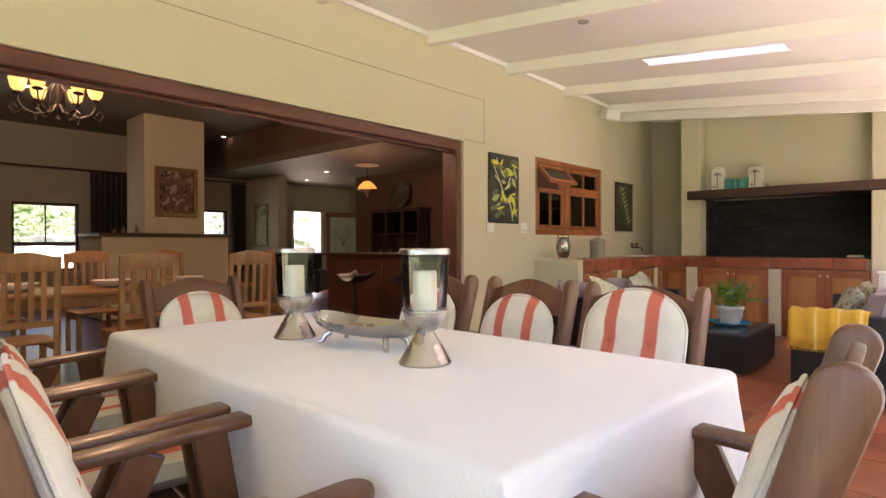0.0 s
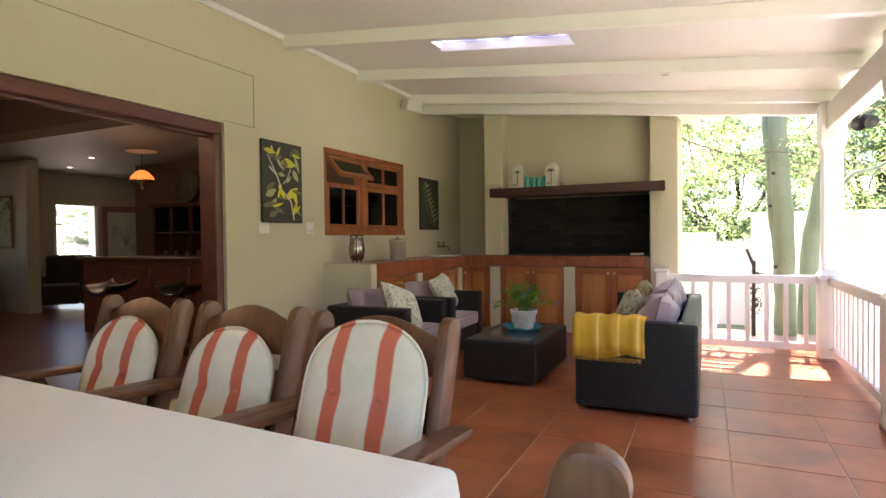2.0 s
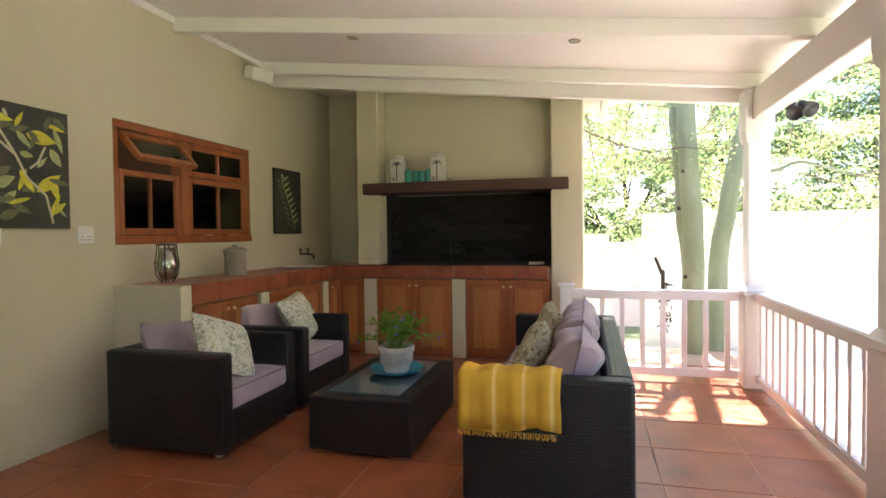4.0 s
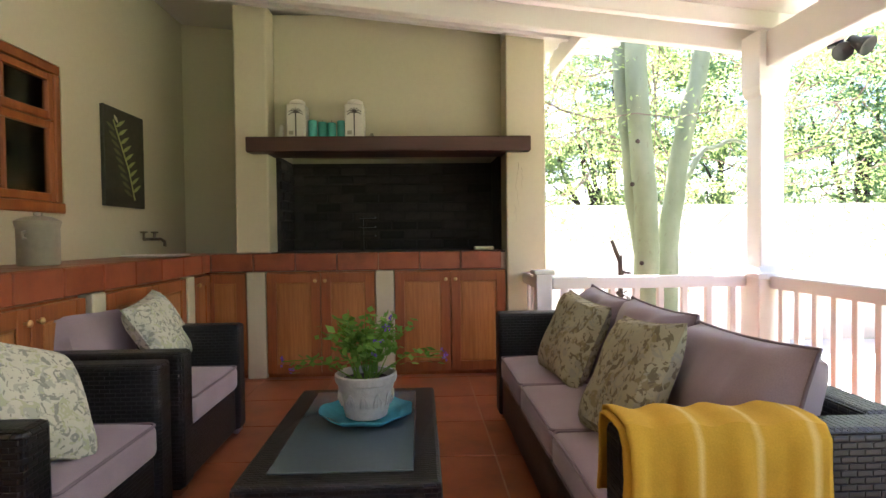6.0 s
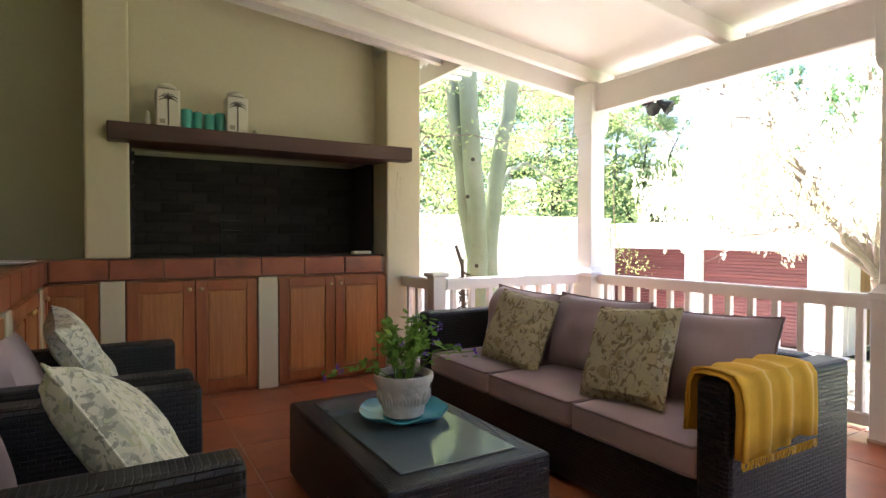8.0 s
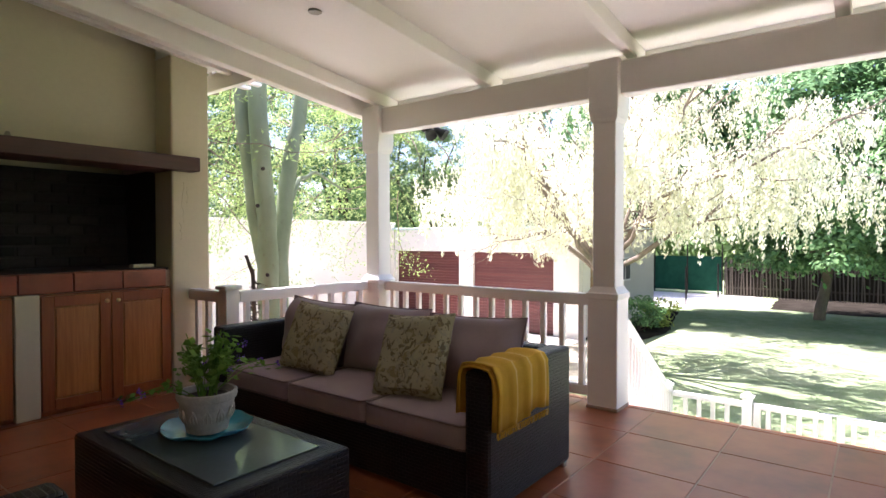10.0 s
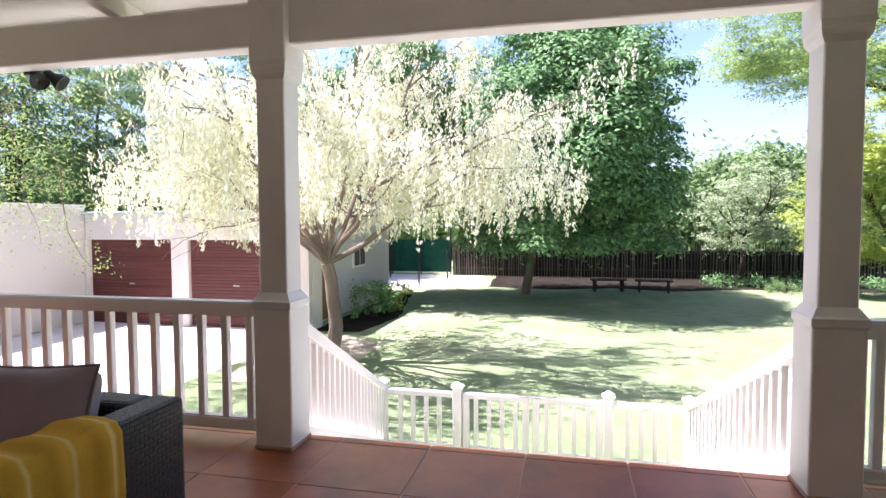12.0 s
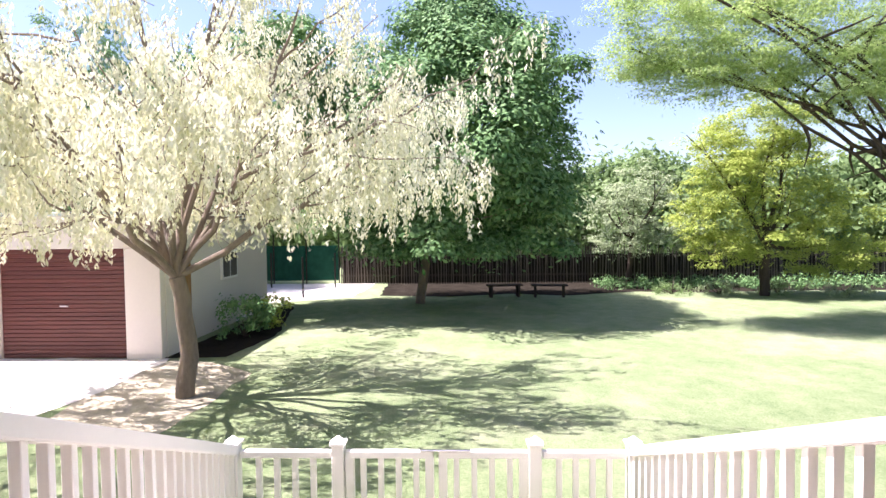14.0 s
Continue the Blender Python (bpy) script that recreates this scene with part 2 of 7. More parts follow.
def striped(name, base, stripe, bands, soft=0.004):
    """Cloth with woven stripes across local x; bands: (start, end)."""
    m, t, b = node_mat(name)
    v = coords(t)
    x = t.nodes.new("ShaderNodeSeparateXYZ")
    t.links.new(v, x.inputs[0])
    c = ramp(t, noise_tex(t, v, 9, 4), [(0.3, shade(base, 0.9)), (0.7, shade(base, 1.05))])
    for lo, hi in bands:
        mask = None
        for edge, sign in ((lo, 1), (hi, -1)):
            n = put(t, "ShaderNodeMapRange")
            n.inputs["From Min"].default_value = edge - soft * sign
            n.inputs["From Max"].default_value = edge + soft * sign
            t.links.new(x.outputs["X"], n.inputs["Value"])
            if mask is None:
                mask = n.outputs[0]
            else:
                k = t.nodes.new("ShaderNodeMath")
                k.operation = "MULTIPLY"
                t.links.new(mask, k.inputs[0])
                t.links.new(n.outputs[0], k.inputs[1])
                mask = k.outputs[0]
        c = mixc(t, mask, c, stripe)
    c = mixc(t, 0.25, c, ramp(t, noise_tex(t, v, 240, 2), [(0.3, (0.55,) * 3), (0.7, (1.0,) * 3)]), "MULTIPLY")
    t.links.new(c, b.inputs["Base Color"])
    b.inputs["Roughness"].default_value = 0.92
    b.inputs["Specular IOR Level"].default_value = 0.2
    bump(t, b, noise_tex(t, v, 200, 2), 0.3, 0.002)
    return m


def glass(name, tint=(1, 1, 1), rough=0.0):
    m, t, b = node_mat(name)
    b.inputs["Base Color"].default_value = (*tint, 1)
    b.inputs["Roughness"].default_value = rough
    b.inputs["Transmission Weight"].default_value = 1.0
    b.inputs["IOR"].default_value = 1.45
    return m


def clear_pane(name, tint=(0.96, 0.98, 0.97)):
    """Thin glass: mostly see-through, with a mirror gloss."""
    m, t, b = node_mat(name)
    tr = t.nodes.new("ShaderNodeBsdfTransparent")
    tr.inputs[0].default_value = (*tint, 1)
    gl = t.nodes.new("ShaderNodeBsdfGlossy")
    gl.inputs["Roughness"].default_value = 0.02
    f = put(t, "ShaderNodeFresnel", IOR=1.5)
    mx = t.nodes.new("ShaderNodeMixShader")
    t.links.new(f.outputs[0], mx.inputs[0])
    t.links.new(tr.outputs[0], mx.inputs[1])
    t.links.new(gl.outputs[0], mx.inputs[2])
    t.links.new(mx.outputs[0], t.nodes["Material Output"].inputs[0])
    return m


def glow(name, color, strength):
    m, t, b = node_mat(name)
    b.inputs["Base Color"].default_value = (*color, 1)
    b.inputs["Emission Color"].default_value = (*color, 1)
    b.inputs["Emission Strength"].default_value = strength
    return m


def leaf(name, a, b_col, through=0.35, rough=0.62):
    """Leaves: each one its own tone, light coming through."""
    m, t, b = node_mat(name)
    g = t.nodes.new("ShaderNodeNewGeometry")
    c = ramp(t, g.outputs["Random Per Island"], [(0.0, a), (1.0, b_col)])
    c = mixc(t, 0.35, c, ramp(t, noise_tex(t, coords(t), 0.9, 3), [(0.35, shade(a, 0.75)), (0.65, b_col)]))
    t.links.new(c, b.inputs["Base Color"])
    b.inputs["Roughness"].default_value = rough
    b.inputs["Specular IOR Level"].default_value = 0.1
    tr = t.nodes.new("ShaderNodeBsdfTranslucent")
    t.links.new(c, tr.inputs[0])
    mx = t.nodes.new("ShaderNodeMixShader")
    mx.inputs[0].default_value = through
    t.links.new(b.outputs[0], mx.inputs[1])
    t.links.new(tr.outputs[0], mx.inputs[2])
    t.links.new(mx.outputs[0], t.nodes["Material Output"].inputs[0])
    return m


def tile_mat(name, color):
    m, t, b = node_mat(name)
    o = t.nodes.new("ShaderNodeObjectInfo")
    # each tile takes its own stretch of the clouding
    far = t.nodes.new("ShaderNodeVectorMath")
    far.operation = "SCALE"
    t.links.new(o.outputs["Random"], far.inputs[0])
    far.inputs["Scale"].default_value = 70.0
    mv = t.nodes.new("ShaderNodeVectorMath")
    t.links.new(coords(t), mv.inputs[0])
    t.links.new(far.outputs[0], mv.inputs[1])
    v = mv.outputs[0]
    big = noise_tex(t, v, 3.4, 6, 0.6)
    c = ramp(t, big, [(0.30, shade(color, 0.62)), (0.5, color), (0.70, (color[0] * 1.2, color[1] * 1.4, color[2] * 1.5))])
    c = mixc(t, 1.0, c, ramp(t, o.outputs["Random"], [(0, (0.84, 0.82, 0.80)), (1, (1.0, 1.0, 1.0))]), "MULTIPLY")
    t.links.new(c, b.inputs["Base Color"])
    t.links.new(ramp(t, big, [(0.3, (0.30,) * 3), (0.75, (0.36,) * 3)]), b.inputs["Roughness"])
    bump(t, b, noise_tex(t, v, 9, 1), 0.03, 0.004)
    return m


M_WALL = plain("wall_plaster", (0.57, 0.51, 0.35), 0.75, spread=0.05, coarse=0.7, fine=30, relief=0.12)
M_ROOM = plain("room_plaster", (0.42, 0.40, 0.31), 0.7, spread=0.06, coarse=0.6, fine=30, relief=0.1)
M_WHITE = plain("white_paint", (0.80, 0.77, 0.73), 0.42, spread=0.03, coarse=3, fine=60, relief=0.1)
M_CEIL = plain("ceiling_paint", (0.80, 0.76, 0.70), 0.6, spread=0.03, coarse=1, fine=40, relief=0.06)
M_WHITEWALL = plain("whitewashed_wall", (0.64, 0.59, 0.54), 0.8, spread=0.04, coarse=0.6, fine=22, relief=0.25)
M_TILE = tile_mat("terracotta_tile", (0.34, 0.10, 0.038))
M_CTILE = tile_mat("counter_tile", (0.33, 0.085, 0.035))
M_GROUT = plain("grout", (0.40, 0.27, 0.19), 0.85, spread=0.15)
M_PINE = wood("varnished_pine", (0.34, 0.11, 0.026), (0.60, 0.26, 0.075), 0.35, "z", 8)
M_FRAMEWOOD = wood("window_wood", (0.27, 0.070, 0.020), (0.42, 0.135, 0.036), 0.35, "z", 10, knots=False)
M_MERANTI = wood("red_door_wood", (0.10, 0.03, 0.016), (0.17, 0.055, 0.03), 0.4, "y", 10, knots=False)
M_CHAIRWOOD = wood("chair_teak", (0.105, 0.037, 0.015), (0.20, 0.080, 0.032), 0.38, "z", 10, knots=False, coat=0.1)
M_DINING = wood("yellow_wood", (0.30, 0.125, 0.038), (0.48, 0.235, 0.075), 0.35, "z", 8)
M_DARKWOOD = wood("dark_wood", (0.035, 0.016, 0.011), (0.08, 0.035, 0.022), 0.35, "x", 8, knots=False)
M_MANTEL = wood("mantel_wood", (0.045, 0.014, 0.010), (0.085, 0.028, 0.018), 0.45, "x", 7, knots=False)
M_RATTAN = weave("black_rattan", (0.0078, 0.0072, 0.008), 25.0, 0.42, 0.011)
M_MAUVE = cloth("mauve_canvas", (0.33, 0.25, 0.27))
M_PIPE = cloth("mauve_piping", (0.20, 0.145, 0.16))
M_FLORAL = printed("leafy_print", (0.42, 0.38, 0.24), [(0.27, 0.23, 0.11), (0.33, 0.31, 0.22), (0.18, 0.15, 0.08)], 12)
M_FLORALW = printed("pale_leafy_print", (0.62, 0.60, 0.48), [(0.42, 0.42, 0.34), (0.46, 0.47, 0.30), (0.28, 0.28, 0.23)], 13)
M_LINEN = cloth("table_linen", (0.80, 0.77, 0.74), 0.85, 0.025, 320)
M_STRIPE = striped("striped_canvas", (0.82, 0.77, 0.67), (0.66, 0.18, 0.12), [(-0.125, -0.065), (0.065, 0.125)])
M_PEWTER = plain("pewter", (0.52, 0.50, 0.48), 0.28, 1.0, spread=0.15, coarse=6, fine=90, relief=0.12)
M_DARKMETAL = plain("wrought_iron", (0.03, 0.025, 0.022), 0.5, 0.7)
M_STEEL = plain("steel", (0.6, 0.6, 0.6), 0.25, 1.0, spread=0.08)
M_BRASS = plain("brass", (0.65, 0.45, 0.22), 0.28, 1.0, spread=0.1)
M_BRONZE = plain("old_bronze", (0.15, 0.12, 0.085), 0.42, 0.8, spread=0.25)
M_WAX = plain("candle_wax", (0.80, 0.74, 0.60), 0.5, spread=0.03)
M_GLASS = clear_pane("lamp_glass")
M_PANE = clear_pane("window_glass")
M_SOOT = plain("sooty_brick", (0.028, 0.022, 0.018), 0.85, spread=0.6, coarse=2.2, fine=20, relief=0.4, depth=0.01)
M_GARAGE = wood("garage_door_wood", (0.085, 0.020, 0.015), (0.125, 0.030, 0.021), 0.55, "y", 6, knots=False)
M_BLACK = plain("black_plastic", (0.02, 0.02, 0.02), 0.4)
M_BLACKCLOTH = cloth("dark_curtain", (0.03, 0.028, 0.03))
M_YELLOW = striped("mustard_wool", (0.62, 0.36, 0.035), (0.72, 0.50, 0.16), [(-0.24, -0.225), (-0.10, -0.085), (0.03, 0.05)], 0.006)

# ---- the veranda's shell ----
WALL_X, EDGE_X, GROUND = -3.44, 1.36, -1.36
END_Y, FAR_Y = -3.6, 8.20
CEIL_W, CEIL_E = 3.13, 2.63          # ceiling height at the house wall and above the posts
POST_X = 1.21
POSTS = [7.96, 5.62, 2.83, 0.04, -2.75]


def ceil_z(x):
    return CEIL_W + (CEIL_E - CEIL_W) * (x - WALL_X) / (POST_X - WALL_X)


def wall_with_holes(y0, y1, z0, z1, x0, x1, holes):
    """A wall along y with right-angled openings (ya, yb, za, zb), in pieces that meet edge to edge."""
    bm = bmesh.new()
    ys = sorted({y0, y1, *(h[0] for h in holes), *(h[1] for h in holes)})
    for a, b in zip(ys, ys[1:]):
        cut = sorted((h[2], h[3]) for h in holes if h[0] <= a and h[1] >= b)
        z = z0
        for lo, hi in cut + [(z1, z1)]:
            if lo > z:
                box(bm, (x0, a, z), (x1, b, lo))
            z = hi
    bmesh.ops.remove_doubles(bm, verts=bm.verts, dist=1e-5)
    return bm


OPEN = (-0.9, 4.72, 0.0, 2.20)
WIN = (6.02, 7.69, 1.285, 2.195)
wall_house = structure("wall_house", wall_with_holes(END_Y, 10.2, -1.35, 3.6, WALL_X - 0.25, WALL_X, [OPEN, WIN]), M_WALL,
                       "olive-beige plastered veranda wall with a wide opening", "wall")

# slab under the tiles
structure("floor", boxm((WALL_X, END_Y, GROUND), (EDGE_X, 9.6, -0.004)), M_GROUT, "grouted veranda floor slab", "floor")

# sloping ceiling with its skylight
SKY = (-2.12, -0.90, 5.46, 6.08)
bm = bmesh.new()
xs = [WALL_X, SKY[0], SKY[1], 1.42]
ys = [END_Y, SKY[2], SKY[3], FAR_Y]
for i in range(3):
    for k in range(3):
        if i == 1 and k == 1:
            continue
        v = []
        for top in (0.0, 0.07):
            for x, y in ((xs[i], ys[k]), (xs[i + 1], ys[k]), (xs[i + 1], ys[k + 1]), (xs[i], ys[k + 1])):
                v.append(bm.verts.new((x, y, ceil_z(x) + top)))
        for f in ((3, 2, 1, 0), (4, 5, 6, 7), (0, 1, 5, 4), (1, 2, 6, 5), (2, 3, 7, 6), (3, 0, 4, 7)):
            bm.faces.new([v[q] for q in f])
structure("ceiling", bm, M_CEIL, "white boarded sloping veranda ceiling", "ceiling")

# ---- rafters, beam, posts, rails ----
def rafter(y, w=0.075, d=0.115):
    bm = bmesh.new()
    ends = [(WALL_X, ceil_z(WALL_X)), (1.41, ceil_z(1.41))]
    vs = []
    for x, z in ends:
        vs += [bm.verts.new(p) for p in ((x, y - w / 2, z - d), (x, y + w / 2, z - d), (x, y + w / 2, z + 0.002), (x, y - w / 2, z + 0.002))]
    for f in ((0, 1, 5, 4), (1, 2, 6, 5), (2, 3, 7, 6), (3, 0, 4, 7), (3, 2, 1, 0), (4, 5, 6, 7)):
        bm.faces.new([vs[i] for i in f])
    bmesh.ops.bevel(bm, geom=bm.edges[:], offset=0.006, segments=1, affect="EDGES")
    return structure("rafter", bm, M_CEIL, "white painted timber ceiling rafter", "rafter")


for k in range(-5, 4):
    rafter(4.235 + 1.225 * k)
rafter(8.15, 0.09, 0.20)

# white trim in the corner of wall and ceiling
bm = bmesh.new()
box(bm, (WALL_X, END_Y, CEIL_W - 0.05), (WALL_X + 0.03, FAR_Y, CEIL_W + 0.005), 0.006)
structure("trim", bm, M_WHITE, "white cornice strip under the ceiling", "trim")

bm = bmesh.new()
box(bm, (1.15, END_Y, 2.25), (1.28, 8.02, 2.49), 0.008)
structure("beam", bm, M_WHITE, "white painted timber beam on the posts", "beam")
# fascia and gutter line at the eaves
structure("fascia", boxm((1.42, END_Y, ceil_z(1.42) - 0.05), (1.45, FAR_Y, ceil_z(1.42) + 0.09), 0.004), M_WHITE, "white eaves board", "fascia")
structure("roof_sheet", boxm((WALL_X - 0.3, END_Y - 0.3, 3.75), (-3.3, 10.3, 3.8)), M_CEIL, "roof edge over the house wall", "roof")


def post(y):
    rings = [(0.112, 0.0), (0.112, 0.79), (0.118, 0.80), (0.118, 0.835), (0.108, 0.845), (0.084, 0.885), (0.084, 2.06), (0.10, 2.09), (0.104, 2.12), (0.104, 2.13),
             (0.110, 2.16), (0.110, 2.50)]
    bm = bmesh.new()
    prev = None
    for h, z in rings:
        ring = [bm.verts.new((sx * h, sy * h, z)) for sx, sy in ((-1, -1), (1, -1), (1, 1), (-1, 1))]
        if prev:
            for k in range(4):
                bm.faces.new((prev[k], prev[(k + 1) % 4], ring[(k + 1) % 4], ring[k]))
        else:
            bm.faces.new(ring[::-1])
        prev = ring
    bm.faces.new(prev)
    bmesh.ops.bevel(bm, geom=[e for e in bm.edges if abs(e.verts[0].co.z - e.verts[1].co.z) > 0.05], offset=0.006, segments=1, affect="EDGES")
    ob = thing("veranda_post", (POST_X, y, 0), 0, "white square veranda post with chamfered shaft", "post", "veranda posts")
    part("shaft", bm, M_WHITE, ob)
    part("base", boxm((-0.118, -0.118, 0.0), (0.118, 0.118, 0.022), 0.004), M_GROUT, ob, "grey mortar footing")


for y in POSTS:
    post(y)

BAL = boxm((-0.021, -0.021, 0.0), (0.021, 0.021, 1.0), 0.003)
BAL_ME = bpy.data.meshes.new("baluster")
BAL.to_mesh(BAL_ME)
BAL.free()
BAL_ME.materials.append(M_WHITE)


def railing(a, b, top=0.82, low=0.10, step=0.165, name="veranda_railing", label="white painted wooden railing with square balusters", drop=0.0):
    """A straight railing from a to b (x, y); drop: how far its far end lies lower."""
    a, b = Vector((*a, 0)), Vector((*b, -drop))
    flat = Vector((b.x - a.x, b.y - a.y, 0))
    n = flat.length
    ob = thing(name, (a.x, a.y, 0), math.degrees(math.atan2(flat.y, flat.x)), label, "railing", "veranda railings")
    def bar(z0, z1, h, nm):
        bm = bmesh.new()
        vs = []
        for x, dz in ((0, 0), (n, -drop)):
            vs += [bm.verts.new((x, s * h, z + dz)) for s, z in ((-1, z0), (1, z0), (1, z1), (-1, z1))]
        for f in ((0, 1, 5, 4), (1, 2, 6, 5), (2, 3, 7, 6), (3, 0, 4, 7), (3, 2, 1, 0), (4, 5, 6, 7)):
            bm.faces.new([vs[i] for i in f])
        bmesh.ops.bevel(bm, geom=bm.edges[:], offset=0.008, segments=2, affect="EDGES")
        part(nm, bm, M_WHITE, ob)
    bar(top - 0.085, top, 0.045, "handrail")
    bar(low - 0.04, low + 0.035, 0.03, "bottom_rail")
    m = max(1, round(n / step))
    for k in range(m):
        x = (k + 0.5) * n / m
        dz = -drop * x / n
        o = new("baluster", BAL_ME)
        o.parent = ob
        o.matrix_basis = Matrix.Translation((x, 0, low + dz)) @ Matrix.Diagonal((1, 1, top - low - 0.05, 1))
    return ob


for a, b in ((7.96, 5.62), (2.83, 0.04), (0.04, -2.75)):
    railing((POST_X, a - 0.12), (POST_X, b + 0.12))
railing((1.09, 8.02), (-0.30, 8.02))
railing((-0.36, 8.09), (-0.36, 8.56))
nw = thing("newel_post", (-0.36, 8.03, 0), 0, "short white newel post with a flat cap", "post")
part("shaft", boxm((-0.055, -0.055, 0), (0.055, 0.055, 0.84), 0.004), M_WHITE, nw)
part("cap", boxm((-0.075, -0.075, 0.84), (0.075, 0.075, 0.87), 0.006), M_WHITE, nw)

# ---- garden steps with their rails and gate ----
st = thing("garden_steps", (EDGE_X, 4.22, GROUND), 0, "wide pale plastered steps down to the lawn", "steps")
for k in range(1, 7):
    part("step", boxm((0.36 * (k - 1), -1.55, -0.02), (0.36 * k, 1.55, 1.36 - 0.194 * k), 0.012), M_WHITEWALL, st)
GATE_X, GATE_DROP = 4.36, 1.40
railing((POST_X + 0.12, 5.60), (GATE_X, 6.10), top=0.715, low=0.03, drop=1.31, step=0.15, name="stair_railing", label="white painted stair railing sloping down to the gate")
railing((POST_X + 0.12, 2.85), (GATE_X, 2.80), top=0.715, low=0.03, drop=1.31, step=0.15, name="stair_railing", label="white painted stair railing sloping down to the gate")


def gate_post(y):
    ob = thing("gate_post", (GATE_X, y, GROUND), 0, "white wooden gate post with a pyramid cap", "post", "gate posts")
    part("shaft", boxm((-0.05, -0.05, 0), (0.05, 0.05, 0.78), 0.004), M_WHITE, ob)
    bm = bmesh.new()
    box(bm, (-0.065, -0.065, 0.78), (0.065, 0.065, 0.805), 0.004)
    lathe(bm, [(0.075, 0.805), (0.01, 0.85)], 4)
    part("cap", bm, M_WHITE, ob)


def picket_panel(y0, y1, name, label, latch=False):
    ob = thing(name, (GATE_X, (y0 + y1) / 2, GROUND), 0, label, "gate" if latch else "fence", "garden gate leaves" if latch else "gate fence panels")
    h = (y1 - y0) / 2
    part("top_rail", boxm((-0.03, -h, 0.67), (0.03, h, 0.73), 0.006), M_WHITE, ob)
    part("bottom_rail", boxm((-0.025, -h, 0.07), (0.025, h, 0.13), 0.006), M_WHITE, ob)
    if latch:
        for s in (-1, 1):
            part("stile", boxm((-0.028, s * h - s * 0.07, 0.05), (0.028, s * h, 0.73), 0.004), M_WHITE, ob)
    n = max(2, round((y1 - y0) / 0.15))
    for k in range(1, n):
        o = new("picket", BAL_ME)
        o.parent = ob
        o.matrix_basis = Matrix.Translation((0, -h + 2 * h * k / n, 0.10)) @ Matrix.Diagonal((1, 1.1, 0.58, 1))
    return ob


for y in (6.10, 5.22, 3.60, 2.80):
    gate_post(y)
picket_panel(5.28, 6.04, "fence_panel", "white picket panel beside the garden gate")
picket_panel(2.86, 3.54, "fence_panel", "white picket panel beside the garden gate")
picket_panel(4.43, 5.16, "garden_gate", "closed white picket gate leaf with a latch", True)
gl = picket_panel(3.66, 4.39, "garden_gate", "closed white picket gate leaf with a latch", True)
part("latch", boxm((-0.045, 0.10, 0.735), (-0.02, 0.52, 0.75), 0.004), M_STEEL, gl, "steel sliding bolt")

# ---- braai hearth ----
HY = 8.60
BACK_Y = 9.42


def sandwich(name, a, b, label, bev=0.012):
    return structure(name, boxm(a, b, bev, 2), M_WALL, label, "wall")


sandwich("wall_pier_right", (-0.53, HY - 0.03, 0), (-0.21, 9.5, 2.72), "olive-beige plastered braai pier", 0.015)
sandwich("wall_pier_left", (-2.68, HY, 1.0), (-2.42, 9.5, 2.97), "olive-beige plastered braai pier", 0.015)
structure("wall_back", boxm((WALL_X, 9.5, -1.3), (-0.21, 9.7, 3.3)), M_WALL, "plastered wall behind the braai", "wall")
structure("wall_hood", boxm((-2.42, 8.82, 1.86), (-0.53, 9.5, 2.96), 0.004), M_WALL, "plastered chimney breast above the braai", "wall")
# roof closing over the braai corner
bm = bmesh.new()
v = [bm.verts.new(p) for p in ((WALL_X, FAR_Y, ceil_z(WALL_X)), (0.02, FAR_Y, ceil_z(0.02)), (0.02, 9.75, ceil_z(0.02)), (WALL_X, 9.75, ceil_z(WALL_X)))]
u = [bm.verts.new(q.co + V(0, 0, 0.07)) for q in v]
bm.faces.new(v[::-1]), bm.faces.new(u)
for k in range(4):
    bm.faces.new((v[k], v[(k + 1) % 4], u[(k + 1) % 4], u[k]))
structure("ceiling_braai", bm, M_CEIL, "white ceiling over the braai corner", "ceiling")
# white boards under the roof edge
bm = bmesh.new()
for x0, x1 in ((WALL_X, -2.69), (-2.69, 0.02)):
    vs = []
    for x in (x0, x1):
        vs += [bm.verts.new((x, yy, ceil_z(x) - dz)) for yy, dz in ((8.50, 0.11), (8.56, 0.11), (8.56, -0.003), (8.50, -0.003))]
    for f in ((0, 1, 5, 4), (1, 2, 6, 5), (2, 3, 7, 6), (3, 0, 4, 7), (3, 2, 1, 0), (4, 5, 6, 7)):
        bm.faces.new([vs[i] for i in f])
structure("trim_braai", bm, M_WHITE, "white board under the roof edge", "trim")
bm = bmesh.new()
box(bm, (-0.03, 8.2, 2.56), (0.03, 9.2, 2.72), 0.005)
for k in range(5):
    box(bm, (-0.02, 8.3 + 0.18 * k, 2.72), (0.5, 8.36 + 0.18 * k, 2.75), 0.003)
structure("trim_eave", bm, M_WHITE, "white barge board and battens at the eave", "trim")

mant = thing("mantel_shelf", (-1.445, 8.62, 1.78), 0, "dark red-brown wooden mantel beam over the braai", "shelf")
part("beam", boxm((-1.105, -0.17, 0), (1.095, 0.2, 0.115), 0.008, 2), M_MANTEL, mant)

